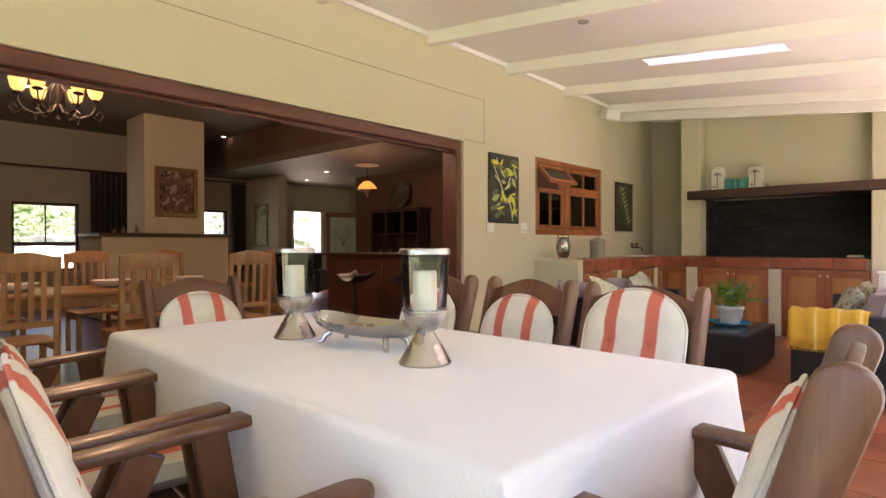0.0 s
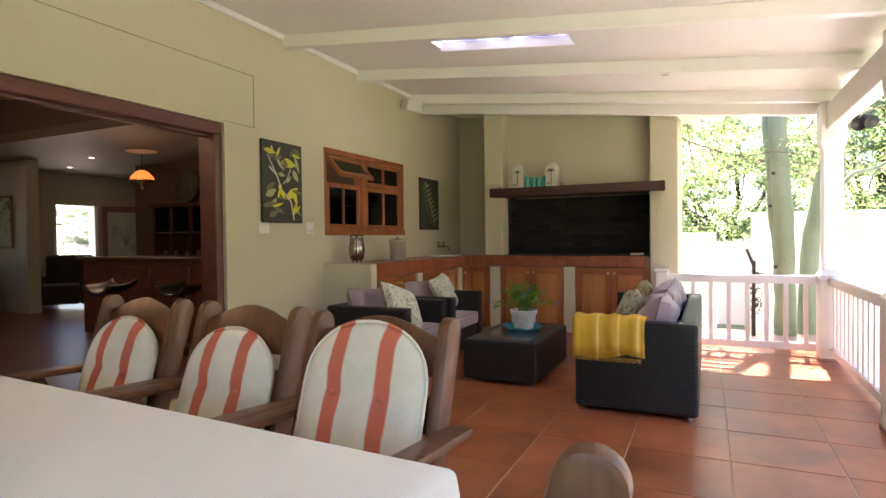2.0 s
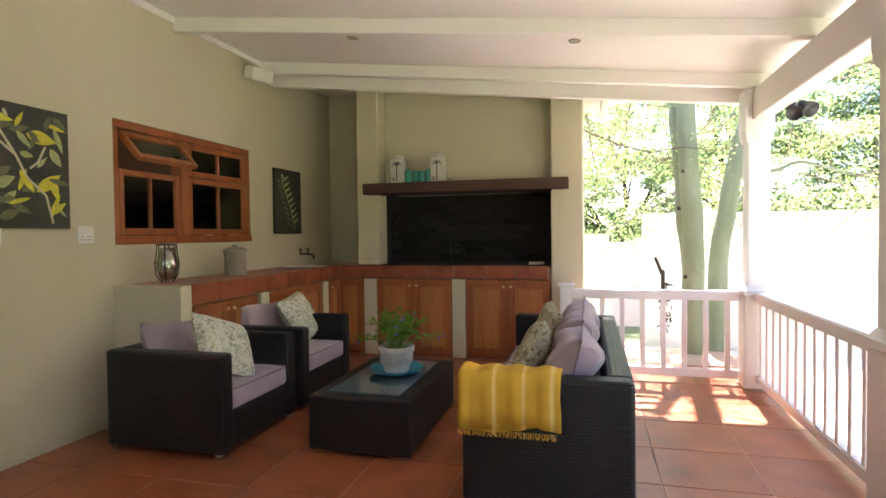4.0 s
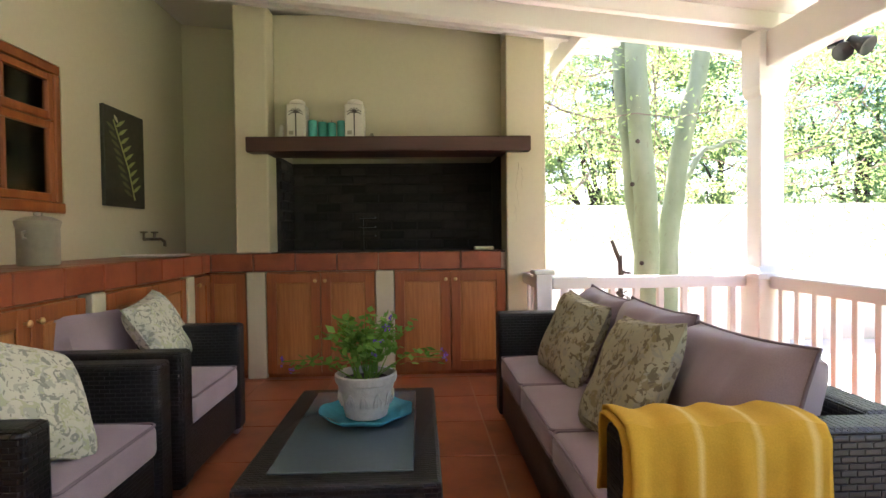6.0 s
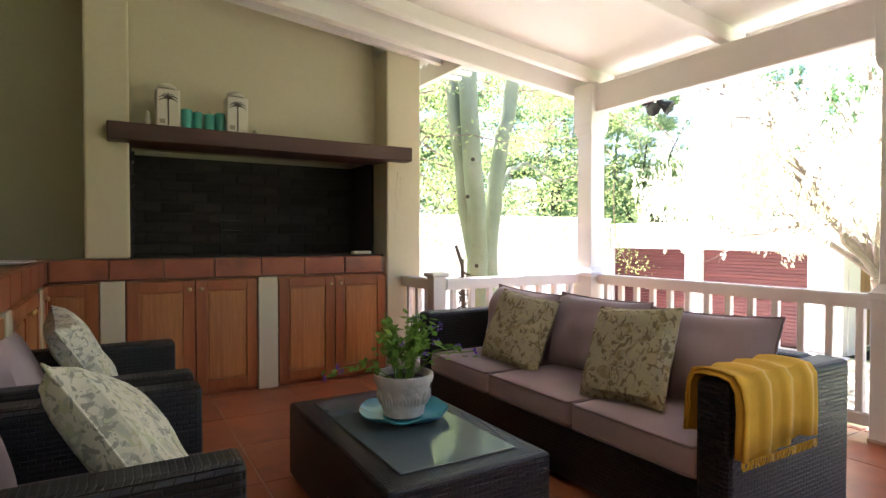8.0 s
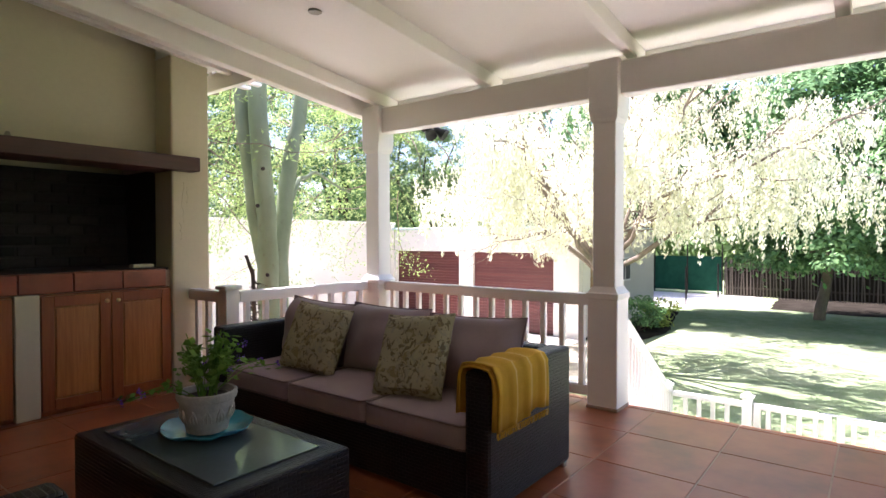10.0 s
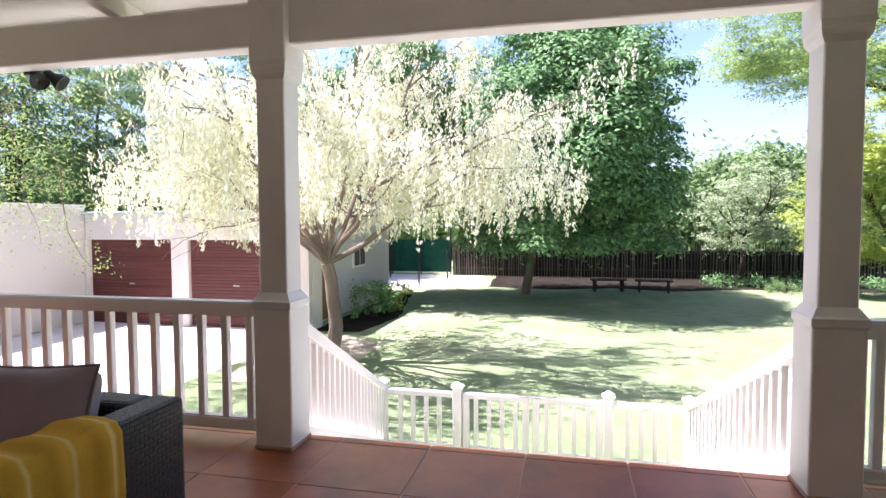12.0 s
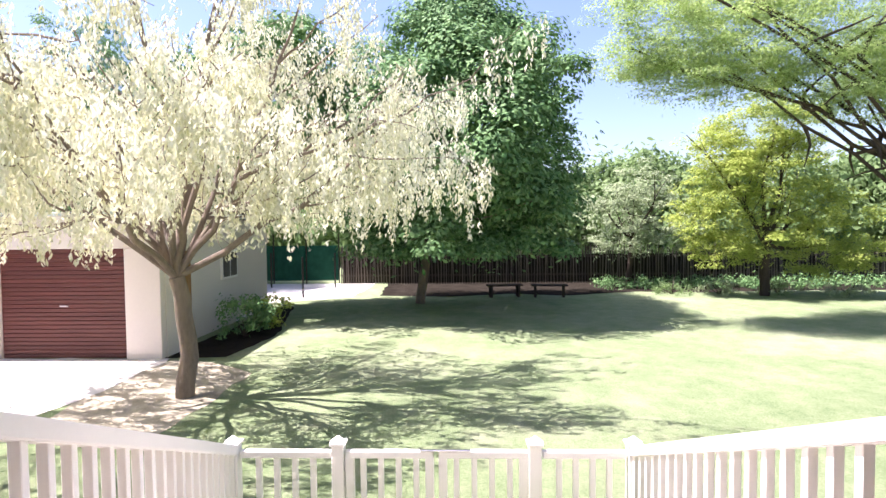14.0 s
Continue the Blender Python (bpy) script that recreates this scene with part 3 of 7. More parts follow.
# firebox: sooty walls, bricks, grid bracket
fb = thing("firebox", (-1.475, 9.0, 1.0), 0, "soot-blackened brick braai firebox", "fireplace")
part("back", boxm((-0.945, 0.36, 0), (0.945, 0.42, 0.80)), M_SOOT, fb)
part("hearth", boxm((-0.945, -0.36, -0.06), (0.945, 0.36, 0.0)), M_SOOT, fb)
for s in (-1, 1):
    part("side", boxm((s * 0.945, -0.15, 0), (s * 0.925, 0.36, 0.80)), M_SOOT, fb)
BRK = boxm((-0.11, -0.012, -0.035), (0.11, 0.012, 0.035), 0.005)
BRK_ME = bpy.data.meshes.new("brick")
BRK.to_mesh(BRK_ME)
BRK.free()
BRK_ME.materials.append(plain("sooty_firebrick", (0.036, 0.027, 0.022), 0.9, spread=0.5, coarse=3, per_object=0.6))
rnd = random.Random(4)
for row in range(9):
    for k in range(8):
        x = -0.83 + 0.235 * k + (0.117 if row % 2 else 0)
        if x > 0.85:
            continue
        o = new("brick", BRK_ME)
        o.parent = fb
        o.matrix_basis = Matrix.Translation((x, 0.356 - rnd.uniform(0, 0.008), 0.05 + 0.085 * row))
for s in (-1,):
    for row in range(9):
        for k in range(2):
            o = new("brick", BRK_ME)
            o.parent = fb
            o.matrix_basis = Matrix.Translation((-0.918, -0.02 + 0.235 * k + (0.1 if row % 2 else 0), 0.05 + 0.085 * row)) @ pose(0, 0, 0, 0, 0, 90)
bm = bmesh.new()
box(bm, (-0.28, 0.1, 0.0), (-0.25, 0.13, 0.30))
for z in (0.12, 0.2, 0.28):
    box(bm, (-0.28, -0.02, z), (-0.14, 0.12, z + 0.012))
part("grid_stand", bm, M_DARKMETAL, fb, "black iron grid stand")
part("ash_block", boxm((0.70, -0.30, 0.0), (0.86, -0.22, 0.03), 0.006), M_WALL, fb, "pale stone on the hearth edge")

# ---- built-in counters ----
def cabinet_door(name, w, h, parent, at, turn=0.0, knob=1):
    """A framed pine door, its panel set back; knob: side of the knob."""
    d = part(name, boxm((-w / 2, -0.012, 0), (w / 2, 0.012, h), 0.003), M_PINE, parent)
    d.matrix_basis = Matrix.Translation(at) @ pose(0, 0, 0, 0, 0, turn)
    s = 0.075
    for a, b, nm in (((-w / 2, -0.026, 0), (-w / 2 + s, -0.0125, h), "stile"), ((w / 2 - s, -0.026, 0), (w / 2, -0.0125, h), "stile"),
                     ((-w / 2 + s, -0.026, h - s), (w / 2 - s, -0.0125, h), "frame_rail"), ((-w / 2 + s, -0.026, 0), (w / 2 - s, -0.0125, s), "frame_rail")):
        part(nm, boxm(a, b, 0.003), M_FRAMEWOOD if nm == "stile" else M_FRAMEWOOD, d)
    part("panel", boxm((-w / 2 + s + 0.012, -0.021, s + 0.012), (w / 2 - s - 0.012, -0.0125, h - s - 0.012), 0.006, 2), M_PINE, d)
    kb = lathem([(0.006, 0), (0.006, 0.012), (0.015, 0.018), (0.016, 0.026), (0.010, 0.032), (0.001, 0.034)], 12)
    bmesh.ops.transform(kb, matrix=Matrix.Translation((knob * (w / 2 - 0.035), -0.026, h - 0.06)) @ pose(0, 0, 0, 90), verts=kb.verts)
    part("knob", kb, M_BRASS, d, "round brass knob", True)
    return d


def cabinet(name, at, w, turn, doors, depth=0.55):
    ob = thing(name, at, turn, "varnished pine cupboard under the tiled counter", "cabinet", "counter cupboards")
    part("body", boxm((-w / 2, 0.02, 0), (w / 2, depth, 0.845)), M_FRAMEWOOD, ob)
    dw = w / doors
    for k in range(doors):
        knob = 1 if (doors == 2 and k == 0) else -1
        cabinet_door("door", dw - 0.008, 0.80, ob, (-w / 2 + dw * (k + 0.5), 0.005, 0.035), 0, knob)
    return ob


cabinet("cabinet", (-2.02, HY, 0), 0.86, 0, 2)
cabinet("cabinet", (-0.985, HY, 0), 0.90, 0, 2)
cabinet("cabinet", (-2.77, HY, 0), 0.33, 0, 1, 0.3)
for x0, x1 in ((-2.60, -2.455), (-1.585, -1.44)):
    structure("wall_counter_pier", boxm((x0, HY - 0.025, 0), (x1, HY + 0.4, 0.848), 0.006), M_WALL, "beige plastered counter pier", "wall")
LX = -2.90
for yc, w in ((6.53, 0.80), (7.62, 1.0)):
    cabinet("cabinet", (LX, yc, 0), w, 90, 2, 0.5)
for y0, y1 in ((6.98, 7.10), (8.14, 8.26)):
    structure("wall_counter_pier", boxm((WALL_X, y0, 0), (LX + 0.025, y1, 0.848), 0.006), M_WALL, "beige plastered counter pier", "wall")
structure("wall_counter_end", boxm((WALL_X, 5.99, 0), (LX + 0.03, 6.10, 0.995), 0.006), M_WALL, "beige plastered end of the counter", "wall")
cabinet("cabinet", (LX, 8.42, 0), 0.30, 90, 1, 0.4)
wt = thing("worktop", (-2.0, 8.8, 0.85), 0, "red clay tiled counter top with tiled edge", "worktop")
part("slab", boxm((-1.44, -2.70, 0), (-0.90, 0.62, 0.132)), M_GROUT, wt)
part("slab", boxm((-0.90, -0.19, 0), (1.47, 0.05, 0.132)), M_GROUT, wt)
y = -2.69
while y < -0.25:
    part("tile", boxm((-0.905, y + 0.003, 0.004), (-0.882, min(y + 0.327, -0.21), 0.14), 0.005), M_CTILE, wt)
    part("tile", boxm((-1.435, y + 0.003, 0.132), (-0.908, min(y + 0.327, -0.21), 0.143), 0.004), M_CTILE, wt)
    y += 0.33
x = -0.88
while x < 1.40:
    part("tile", boxm((x + 0.003, -0.213, 0.004), (min(x + 0.327, 1.468), -0.19, 0.14), 0.005), M_CTILE, wt)
    part("tile", boxm((x + 0.003, -0.188, 0.132), (min(x + 0.327, 1.468), 0.045, 0.143), 0.004), M_CTILE, wt)
    x += 0.33
sink = solo("sink", lathem([(0.17, 0.0), (0.22, 0.008), (0.225, 0.014), (0.215, 0.016), (0.19, 0.006), (0.16, 0.004)], 32, (-3.12, 8.20, 0.993)), M_WHITE,
            "white enamel round sink rim in the counter", "sink", smooth=True)
tap = thing("tap", (WALL_X, 8.72, 1.12), 0, "dull bronze wall tap over the sink", "tap")
bm = bmesh.new()
tube(bm, [(0, 0, 0), (0.06, 0, 0), (0.12, 0, 0.0), (0.15, 0, -0.02), (0.15, 0, -0.06)], 0.012)
part("spout", bm, M_BRONZE, tap, "", True)
for s in (-1, 1):
    bm = bmesh.new()
    cyl(bm, (0.03, 0, 0), (0.03, s * 0.09, 0), 0.012)
    cyl(bm, (0.03, s * 0.09, -0.01), (0.03, s * 0.09, 0.05), 0.01)
    box(bm, (0.0, s * 0.09 - 0.006, 0.05), (0.06, s * 0.09 + 0.006, 0.062), 0.003)
    part("valve", bm, M_BRONZE, tap, "bronze cross-head valve", True)

# ---- veranda dining set ----
TX0, TX1, TY0, TY1, TZ = -2.755, -0.40, 1.285, 2.465, 0.77
tb = thing("dining_table", ((TX0 + TX1) / 2, (TY0 + TY1) / 2, 0), -3.0, "dark wooden dining table under a white cloth", "table")
part("tabletop", boxm((-1.13, -0.53, 0.715), (1.13, 0.53, 0.755), 0.006), M_CHAIRWOOD, tb)
for sx in (-1, 1):
    for sy in (-1, 1):
        part("leg", boxm((sx * 0.95 - 0.04, sy * 0.42 - 0.04, 0), (sx * 0.95 + 0.04, sy * 0.42 + 0.04, 0.715), 0.006), M_CHAIRWOOD, tb)


def tablecloth():
    """A cloth over the table, hanging in soft folds that gather at the corners."""
    hx, hy, drop = (TX1 - TX0) / 2, (TY1 - TY0) / 2, 0.56
    nd = 14
    bm = bmesh.new()
    r = 0.035
    loop = []
    for k in range(4 * 56):
        s = k / 56.0
        side, f = int(s), s - int(s)
        c = ((-hx, -hy), (hx, -hy), (hx, hy), (-hx, hy))
        a, b = c[side], c[(side + 1) % 4]
        loop.append((a[0] + (b[0] - a[0]) * f, a[1] + (b[1] - a[1]) * f, side, f))
    n = len(loop)
    rings = []
    for q in (0.0, 0.25, 0.5, 0.75, 1.0):
        inset, fall = r * (1 - math.sin(q * math.pi / 2)), 0.8 * r * (1 - math.cos(q * math.pi / 2))
        rings.append([bm.verts.new((x * (1 - inset / hx), y * (1 - inset / hy), -fall)) for x, y, _, _ in loop])
    for d in range(1, nd + 1):
        z = -0.8 * r - drop * d / nd
        ring = []
        for i, (x, y, side, f) in enumerate(loop):
            u = d / nd
            near = min(f, 1 - f)
            length = (2 * hx if side % 2 == 0 else 2 * hy)
            corner = math.exp(-(near * length / 0.13) ** 2)
            wave = 0.016 * math.sin(f * length * 9 + side * 2.0 + 1.5 * noise.noise(V(x * 1.3, y * 1.3, 4))) * u * (1 - corner) + 0.03 * u * noise.noise(V(x * 2.2, y * 2.2, side * 1.7)) + 0.02 * u * corner * math.sin(near * length * 60)
            out = 0.004 + 0.006 * u + wave + 0.03 * corner * u
            nxn, nyn = ((0, -1), (1, 0), (0, 1), (-1, 0))[side]
            cx, cy = (x / hx, y / hy)
            dx = nxn * out + corner * 0.03 * u * cx
            dy = nyn * out + corner * 0.03 * u * cy
            ring.append(bm.verts.new((x + dx, y + dy, z + 0.006 * math.sin(i * 0.7) * u)))
        rings.append(ring)
    for lo, hi in zip(rings, rings[1:]):
        for k in range(n):
            bm.faces.new((lo[k], hi[k], hi[(k + 1) % n], lo[(k + 1) % n]))
    bm.faces.new(rings[0])
    ob = solo("tablecloth", bm, M_LINEN, "white linen tablecloth draped over the dining table", "tablecloth", smooth=True)
    ob.matrix_basis = pose((TX0 + TX1) / 2, (TY0 + TY1) / 2, TZ, 0, 0, -3.0)


tablecloth()


def plank(p, q, w, t, side=(1, 0, 0), bev=0.008):
    """A board from p to q, w wide along side and t thick."""
    p, q, s = Vector(p), Vector(q), Vector(side).normalized()
    d = q - p
    nrm = d.normalized().cross(s).normalized()
    m = Matrix((s, nrm, d.normalized())).transposed().to_4x4()
    m.translation = p
    bm = bmesh.new()
    box(bm, (-w / 2, -t / 2, 0), (w / 2, t / 2, d.length), bev, 2, m)
    return bm


def cushion_outline(w, h, n=22):
    """Straight foot, round head."""
    pts = [(-w / 2 + 0.02, 0), (w / 2 - 0.02, 0), (w / 2, 0.03)]
    k = h - w * 0.45
    for i in range(n + 1):
        a = math.pi * i / n
        pts.append((w / 2 * math.cos(a) * (1.0 if abs(math.cos(a)) < 0.999 else 1.0), k + w * 0.45 * math.sin(a) ** 0.85))
    pts.append((-w / 2, 0.03))
    return pts


def back_cushion(w, h, t, seed):
    """A stuffed pad with a rounded head, tufted at two buttons."""
    bm = bmesh.new()
    pts = cushion_outline(w, h)
    cz = h * 0.5
    rings = []
    steps = [1.0, 0.97, 0.90, 0.78, 0.6, 0.4, 0.2]
    for sgn in (-1, 1):
        prev = None
        for s in steps:
            lift = t / 2 * (1 - s ** 5) ** 0.5
            ring = []
            for x, z in pts:
                X, Z = x * s, cz + (z - cz) * s
                dent = 0.0
                for bx in (-0.095, 0.095):
                    dent += 0.02 * math.exp(-((X - bx) ** 2 + (Z - 0.265) ** 2) / 0.0022)
                crease = 0.008 * noise.noise(V(X * 7 + seed, Z * 13, sgn * 2.0)) + 0.004 * noise.noise(V(X * 5, Z * 30 + seed, 3.0))
                y = sgn * (max(0, lift - dent) + (crease if s < 0.95 else 0))
                ring.append(bm.verts.new((X, y, Z)))
            if s == 1.0 and sgn == 1:
                ring = first
            if s == 1.0 and sgn == -1:
                first = ring
            if prev:
                m = len(pts)
                for k in range(m):
                    f = (prev[k], prev[(k + 1) % m], ring[(k + 1) % m], ring[k])
                    bm.faces.new(f if sgn < 0 else f[::-1])
            prev = ring
        bm.faces.new(prev if sgn < 0 else prev[::-1])
    loose = [v for v in bm.verts if not v.link_faces]
    bmesh.ops.delete(bm, geom=loose, context="VERTS")
    return bm


def piping_loop(w, h, y):
    bm = bmesh.new()
    pts = [V(x, y, z) for x, z in cushion_outline(w, h)]
    tube(bm, pts + [pts[0]], 0.006, 6)
    return bm


def armchair_wood(lift=0.0):
    """lift: how much higher the back cushion sits."""
    ob = thing("dining_armchair", (0, 0, 0), 0, "dark teak slatted armchair with red-striped cream cushions", "chair", "chairs round the veranda table")
    for s in (-1, 1):
        # back post: a broad board with a rounded head, leaning back
        outline = [(-0.030, 0.0), (0.034, 0.0), (0.045, 0.60), (0.050, 0.96)] + [(0.050 * math.cos(a), 0.98 + 0.05 * math.sin(a)) for a in (math.pi * k / 10 for k in range(11))] + [(-0.050, 0.96), (-0.043, 0.60)]
        bm = bmesh.new()
        extrude_outline(bm, outline, 0.045, Matrix.Translation((s * 0.262, 0.05, 0)) @ pose(0, 0, 0, -17.5) @ pose(0, 0, 0, 0, 0, 90), 0.012)
        part("back_post", bm, M_CHAIRWOOD, ob, "", True)
        # arm: a long flat board with a rounded front
        pts = [(0.31, -0.042), (0.31, 0.042), (-0.255, 0.046)] + [(-0.26 - 0.046 * math.sin(a), 0.046 * math.cos(a)) for a in (math.pi * k / 8 for k in range(1, 8))] + [(-0.255, -0.046)]
        bm = bmesh.new()
        extrude_outline(bm, pts, 0.030, Matrix.Translation((s * 0.315, 0, 0.652)) @ pose(0, 0, 0, -3.5) @ pose(0, 0, 0, 0, 0, 90) @ pose(0, 0, 0, -90), 0.01)
        part("arm", bm, M_CHAIRWOOD, ob, "", True)
        # the two raked supports of the arm
        part("front_leg", plank((s * 0.312, -0.27, 0), (s * 0.312, -0.165, 0.648), 0.04, 0.09, (1, 0, 0), 0.006), M_CHAIRWOOD, ob)
        part("rear_leg", plank((s * 0.307, 0.28, 0), (s * 0.307, -0.01, 0.636), 0.04, 0.09, (1, 0, 0), 0.006), M_CHAIRWOOD, ob)
        part("seat_rail", boxm((s * 0.262 - 0.02, -0.23, 0.32), (s * 0.262 + 0.02, 0.21, 0.39), 0.006), M_CHAIRWOOD, ob)
    for k in range(5):
        part("seat_slat", boxm((-0.245, -0.235 + 0.088 * k, 0.385), (0.245, -0.16 + 0.088 * k, 0.405), 0.005), M_CHAIRWOOD, ob)
    # back rails, the top one arched
    for z0, z1, arch in ((0.48, 0.57, 0), (0.625, 0.745, 0), (0.795, 0.92, 0.065)):
        bm = bmesh.new()
        up = [(0.24 - 0.48 * k / 12, z1 + arch * math.sin(math.pi * k / 12) ** 1.3 - z0) for k in range(13)]
        yy = 0.05 + math.tan(radians(17.5)) * z0
        extrude_outline(bm, [(-0.24, 0), (0.24, 0)] + up, 0.024, Matrix.Translation((0, yy, z0)) @ pose(0, 0, 0, -17.5), 0.005)
        part("back_rail", bm, M_CHAIRWOOD, ob, "", True)
    sc = pillow_bm(0.48, 0.48, 0.10, 14, 0.35, 3)
    c = part("seat_cushion", sc, M_STRIPE, ob, "cream cushion with red stripes", True)
    c.matrix_basis = Matrix.Translation((0, -0.08, 0.455)) @ pose(0, 0, 0, 90)
    bc = part("back_cushion", back_cushion(0.475, 0.51, 0.095, 2.0 + 9 * lift), M_STRIPE, ob, "cream cushion with red stripes", True)
    bc.matrix_basis = Matrix.Translation((0, 0.118 + 0.31 * lift, 0.405 + lift)) @ pose(0, 0, 0, -18)
    part("piping", piping_loop(0.477, 0.512, -0.012), M_STRIPE, bc, "", True)
    for bx in (-0.095, 0.095):
        bt = lathem([(0.001, 0), (0.012, 0.004), (0.014, 0.009), (0.008, 0.014), (0.001, 0.015)], 10)
        bmesh.ops.transform(bt, matrix=Matrix.Translation((bx, -0.028, 0.265)) @ pose(0, 0, 0, 90), verts=bt.verts)
        part("button", bt, M_STRIPE, bc, "", True)
    return ob


spots = [(-0.93, 2.66, -2.0, 1), (-1.62, 2.75, -4.0, 0), (-2.33, 2.80, -3.0, 0),
         (-1.115, 0.955, 171.0, 1), (-1.87, 1.06, 174.0, 0), (-2.55, 1.10, 177.0, 0),
         (-2.90, 1.94, 90.0, 0), (-0.352, 1.76, -86.0, 0)]
chairs = {}
for x, y, a, high in spots:
    m = pose(x, y, 0, 0, 0, a)
    if high in chairs:
        copy_thing(chairs[high], m)
    else:
        chairs[high] = armchair_wood(0.07 * high)
        chairs[high].matrix_basis = m


# ---- on the table ----
def open_lathe(profile, seg=36):
    """A turned wall with open ends."""
    bm = lathem(profile, seg)
    bmesh.ops.delete(bm, geom=[f for f in bm.faces if len(f.verts) > 4], context="FACES_ONLY")
    return bm


def candle_lantern(x, y):
    ob = thing("candle_lantern", (x, y, TZ), 0, "pewter hurricane lantern with a cream pillar candle", "candle holder", "table lanterns")
    part("foot", lathem([(0.088, 0), (0.09, 0.006), (0.084, 0.014), (0.062, 0.055), (0.038, 0.095), (0.03, 0.108)], 36), M_PEWTER, ob, "", True)
    part("bowl", lathem([(0.03, 0.108), (0.045, 0.118), (0.066, 0.142), (0.073, 0.165), (0.073, 0.172), (0.078, 0.176), (0.078, 0.182), (0.070, 0.184), (0.001, 0.178)], 36), M_PEWTER, ob, "", True)
    g = part("glass_chimney", open_lathe([(0.072, 0.183), (0.077, 0.25), (0.080, 0.33), (0.082, 0.372)], 36), M_GLASS, ob, "clear glass chimney", True)
    g.visible_shadow = False
    part("rim", lathem([(0.080, 0.368), (0.086, 0.368), (0.087, 0.378), (0.083, 0.388), (0.078, 0.384), (0.080, 0.368)], 36), M_PEWTER, ob, "", True)
    cd = part("candle", lathem([(0.040, 0.18), (0.041, 0.185), (0.0405, 0.308), (0.037, 0.313), (0.02, 0.309), (0.001, 0.307)], 28), M_WAX, ob, "cream pillar candle", True)
    part("wick", cylm((0, 0, 0.305), (0.002, 0, 0.32), 0.0015, None, 6), M_BLACK, cd)


candle_lantern(-1.185, 1.815)
candle_lantern(-1.985, 1.83)


def boat_tray(x, y, turn):
    ob = thing("boat_tray", (x, y, TZ), turn, "long hammered pewter tray on four curled feet", "tray")
    bm = bmesh.new()
    n, m = 22, 9
    top, low = {}, {}
    for i in range(n + 1):
        u = 2 * i / n - 1
        w = 0.105 * (1 - abs(u) ** 3.2) ** 0.6 + 0.012
        for k in range(m + 1):
            v = 2 * k / m - 1
            z = 0.045 + 0.05 * abs(v) ** 2.5 + 0.028 * abs(u) ** 3
            top[i, k] = bm.verts.new((u * 0.27, v * w, z))
            low[i, k] = bm.verts.new((u * 0.265, v * w * 0.97, z - 0.007))
    for i in range(n):
        for k in range(m):
            bm.faces.new((top[i, k], top[i + 1, k], top[i + 1, k + 1], top[i, k + 1]))
            bm.faces.new((low[i, k], low[i, k + 1], low[i + 1, k + 1], low[i + 1, k]))
    for i in range(n):
        bm.faces.new((top[i, 0], low[i, 0], low[i + 1, 0], top[i + 1, 0]))
        bm.faces.new((top[i, m], top[i + 1, m], low[i + 1, m], low[i, m]))
    for k in range(m):
        bm.faces.new((top[0, k], top[0, k + 1], low[0, k + 1], low[0, k]))
        bm.faces.new((top[n, k], low[n, k], low[n, k + 1], top[n, k + 1]))
    part("dish", bm, M_PEWTER, ob, "", True)
    for sx in (-1, 1):
        for sy in (-1, 1):
            bm = bmesh.new()
            tube(bm, [(sx * 0.15, sy * 0.045, 0.045), (sx * 0.165, sy * 0.06, 0.03), (sx * 0.17, sy * 0.066, 0.012), (sx * 0.185, sy * 0.075, 0.008)], 0.012, 8, 0.008)
            part("foot", bm, M_PEWTER, ob, "", True)


boat_tray(-1.60, 1.90, 6)


# ---- rattan lounge ----
def seat_pad(w, d, t, seed):
    bm = bmesh.new()
    box(bm, (-w / 2, -d / 2, 0), (w / 2, d / 2, t), 0.03, 3)
    bmesh.ops.subdivide_edges(bm, edges=[e for e in bm.edges if e.calc_length() > 0.2], cuts=6, use_grid_fill=True)
    for v in bm.verts:
        u = (v.co.x / (w / 2), v.co.y / (d / 2))
        if v.co.z > t * 0.5:
            v.co.z += 0.02 * (1 - u[0] ** 4) * (1 - u[1] ** 4) + 0.006 * noise.noise(V(v.co.x * 6 + seed, v.co.y * 6, seed))
    return bm


def piping_rect(w, d, z, r=0.006):
    bm = bmesh.new()
    a, b, c = w / 2 - 0.004, d / 2 - 0.004, 0.03
    pts = []
    for cx, cy, st in ((a - c, b - c, 0), (-a + c, b - c, 90), (-a + c, -b + c, 180), (a - c, -b + c, 270)):
        pts += [V(cx + c * math.cos(radians(st + q)), cy + c * math.sin(radians(st + q)), z) for q in (0, 30, 60, 90)]
    tube(bm, pts + [pts[0]], r, 6)
    return bm


def rattan_body(ob, w, d, h, arm, seat_h, foot=0.03):
    """A boxy woven shell; w along x, d along y, open towards -y."""
    part("seat_base", boxm((-w / 2 + arm, -d / 2 + 0.02, foot), (w / 2 - arm, d / 2 - 0.12, seat_h), 0.012, 2), M_RATTAN, ob)
    for s in (-1, 1):
        x0, x1 = s * w / 2, s * (w / 2 - arm)
        part("arm", boxm((x0, -d / 2, foot), (x1, d / 2, h), 0.02, 2), M_RATTAN, ob)
    part("back", boxm((-w / 2 + arm, d / 2 - 0.12, foot), (w / 2 - arm, d / 2, h - 0.002), 0.02, 2), M_RATTAN, ob)
    for sx in (-1, 1):
        for sy in (-1, 1):
            part("foot", boxm((sx * (w / 2 - 0.05) - 0.04, sy * (d / 2 - 0.04) - 0.02, 0), (sx * (w / 2 - 0.05) + 0.04, sy * (d / 2 - 0.04) + 0.02, foot), 0.003), M_STEEL, ob, "brushed metal foot")


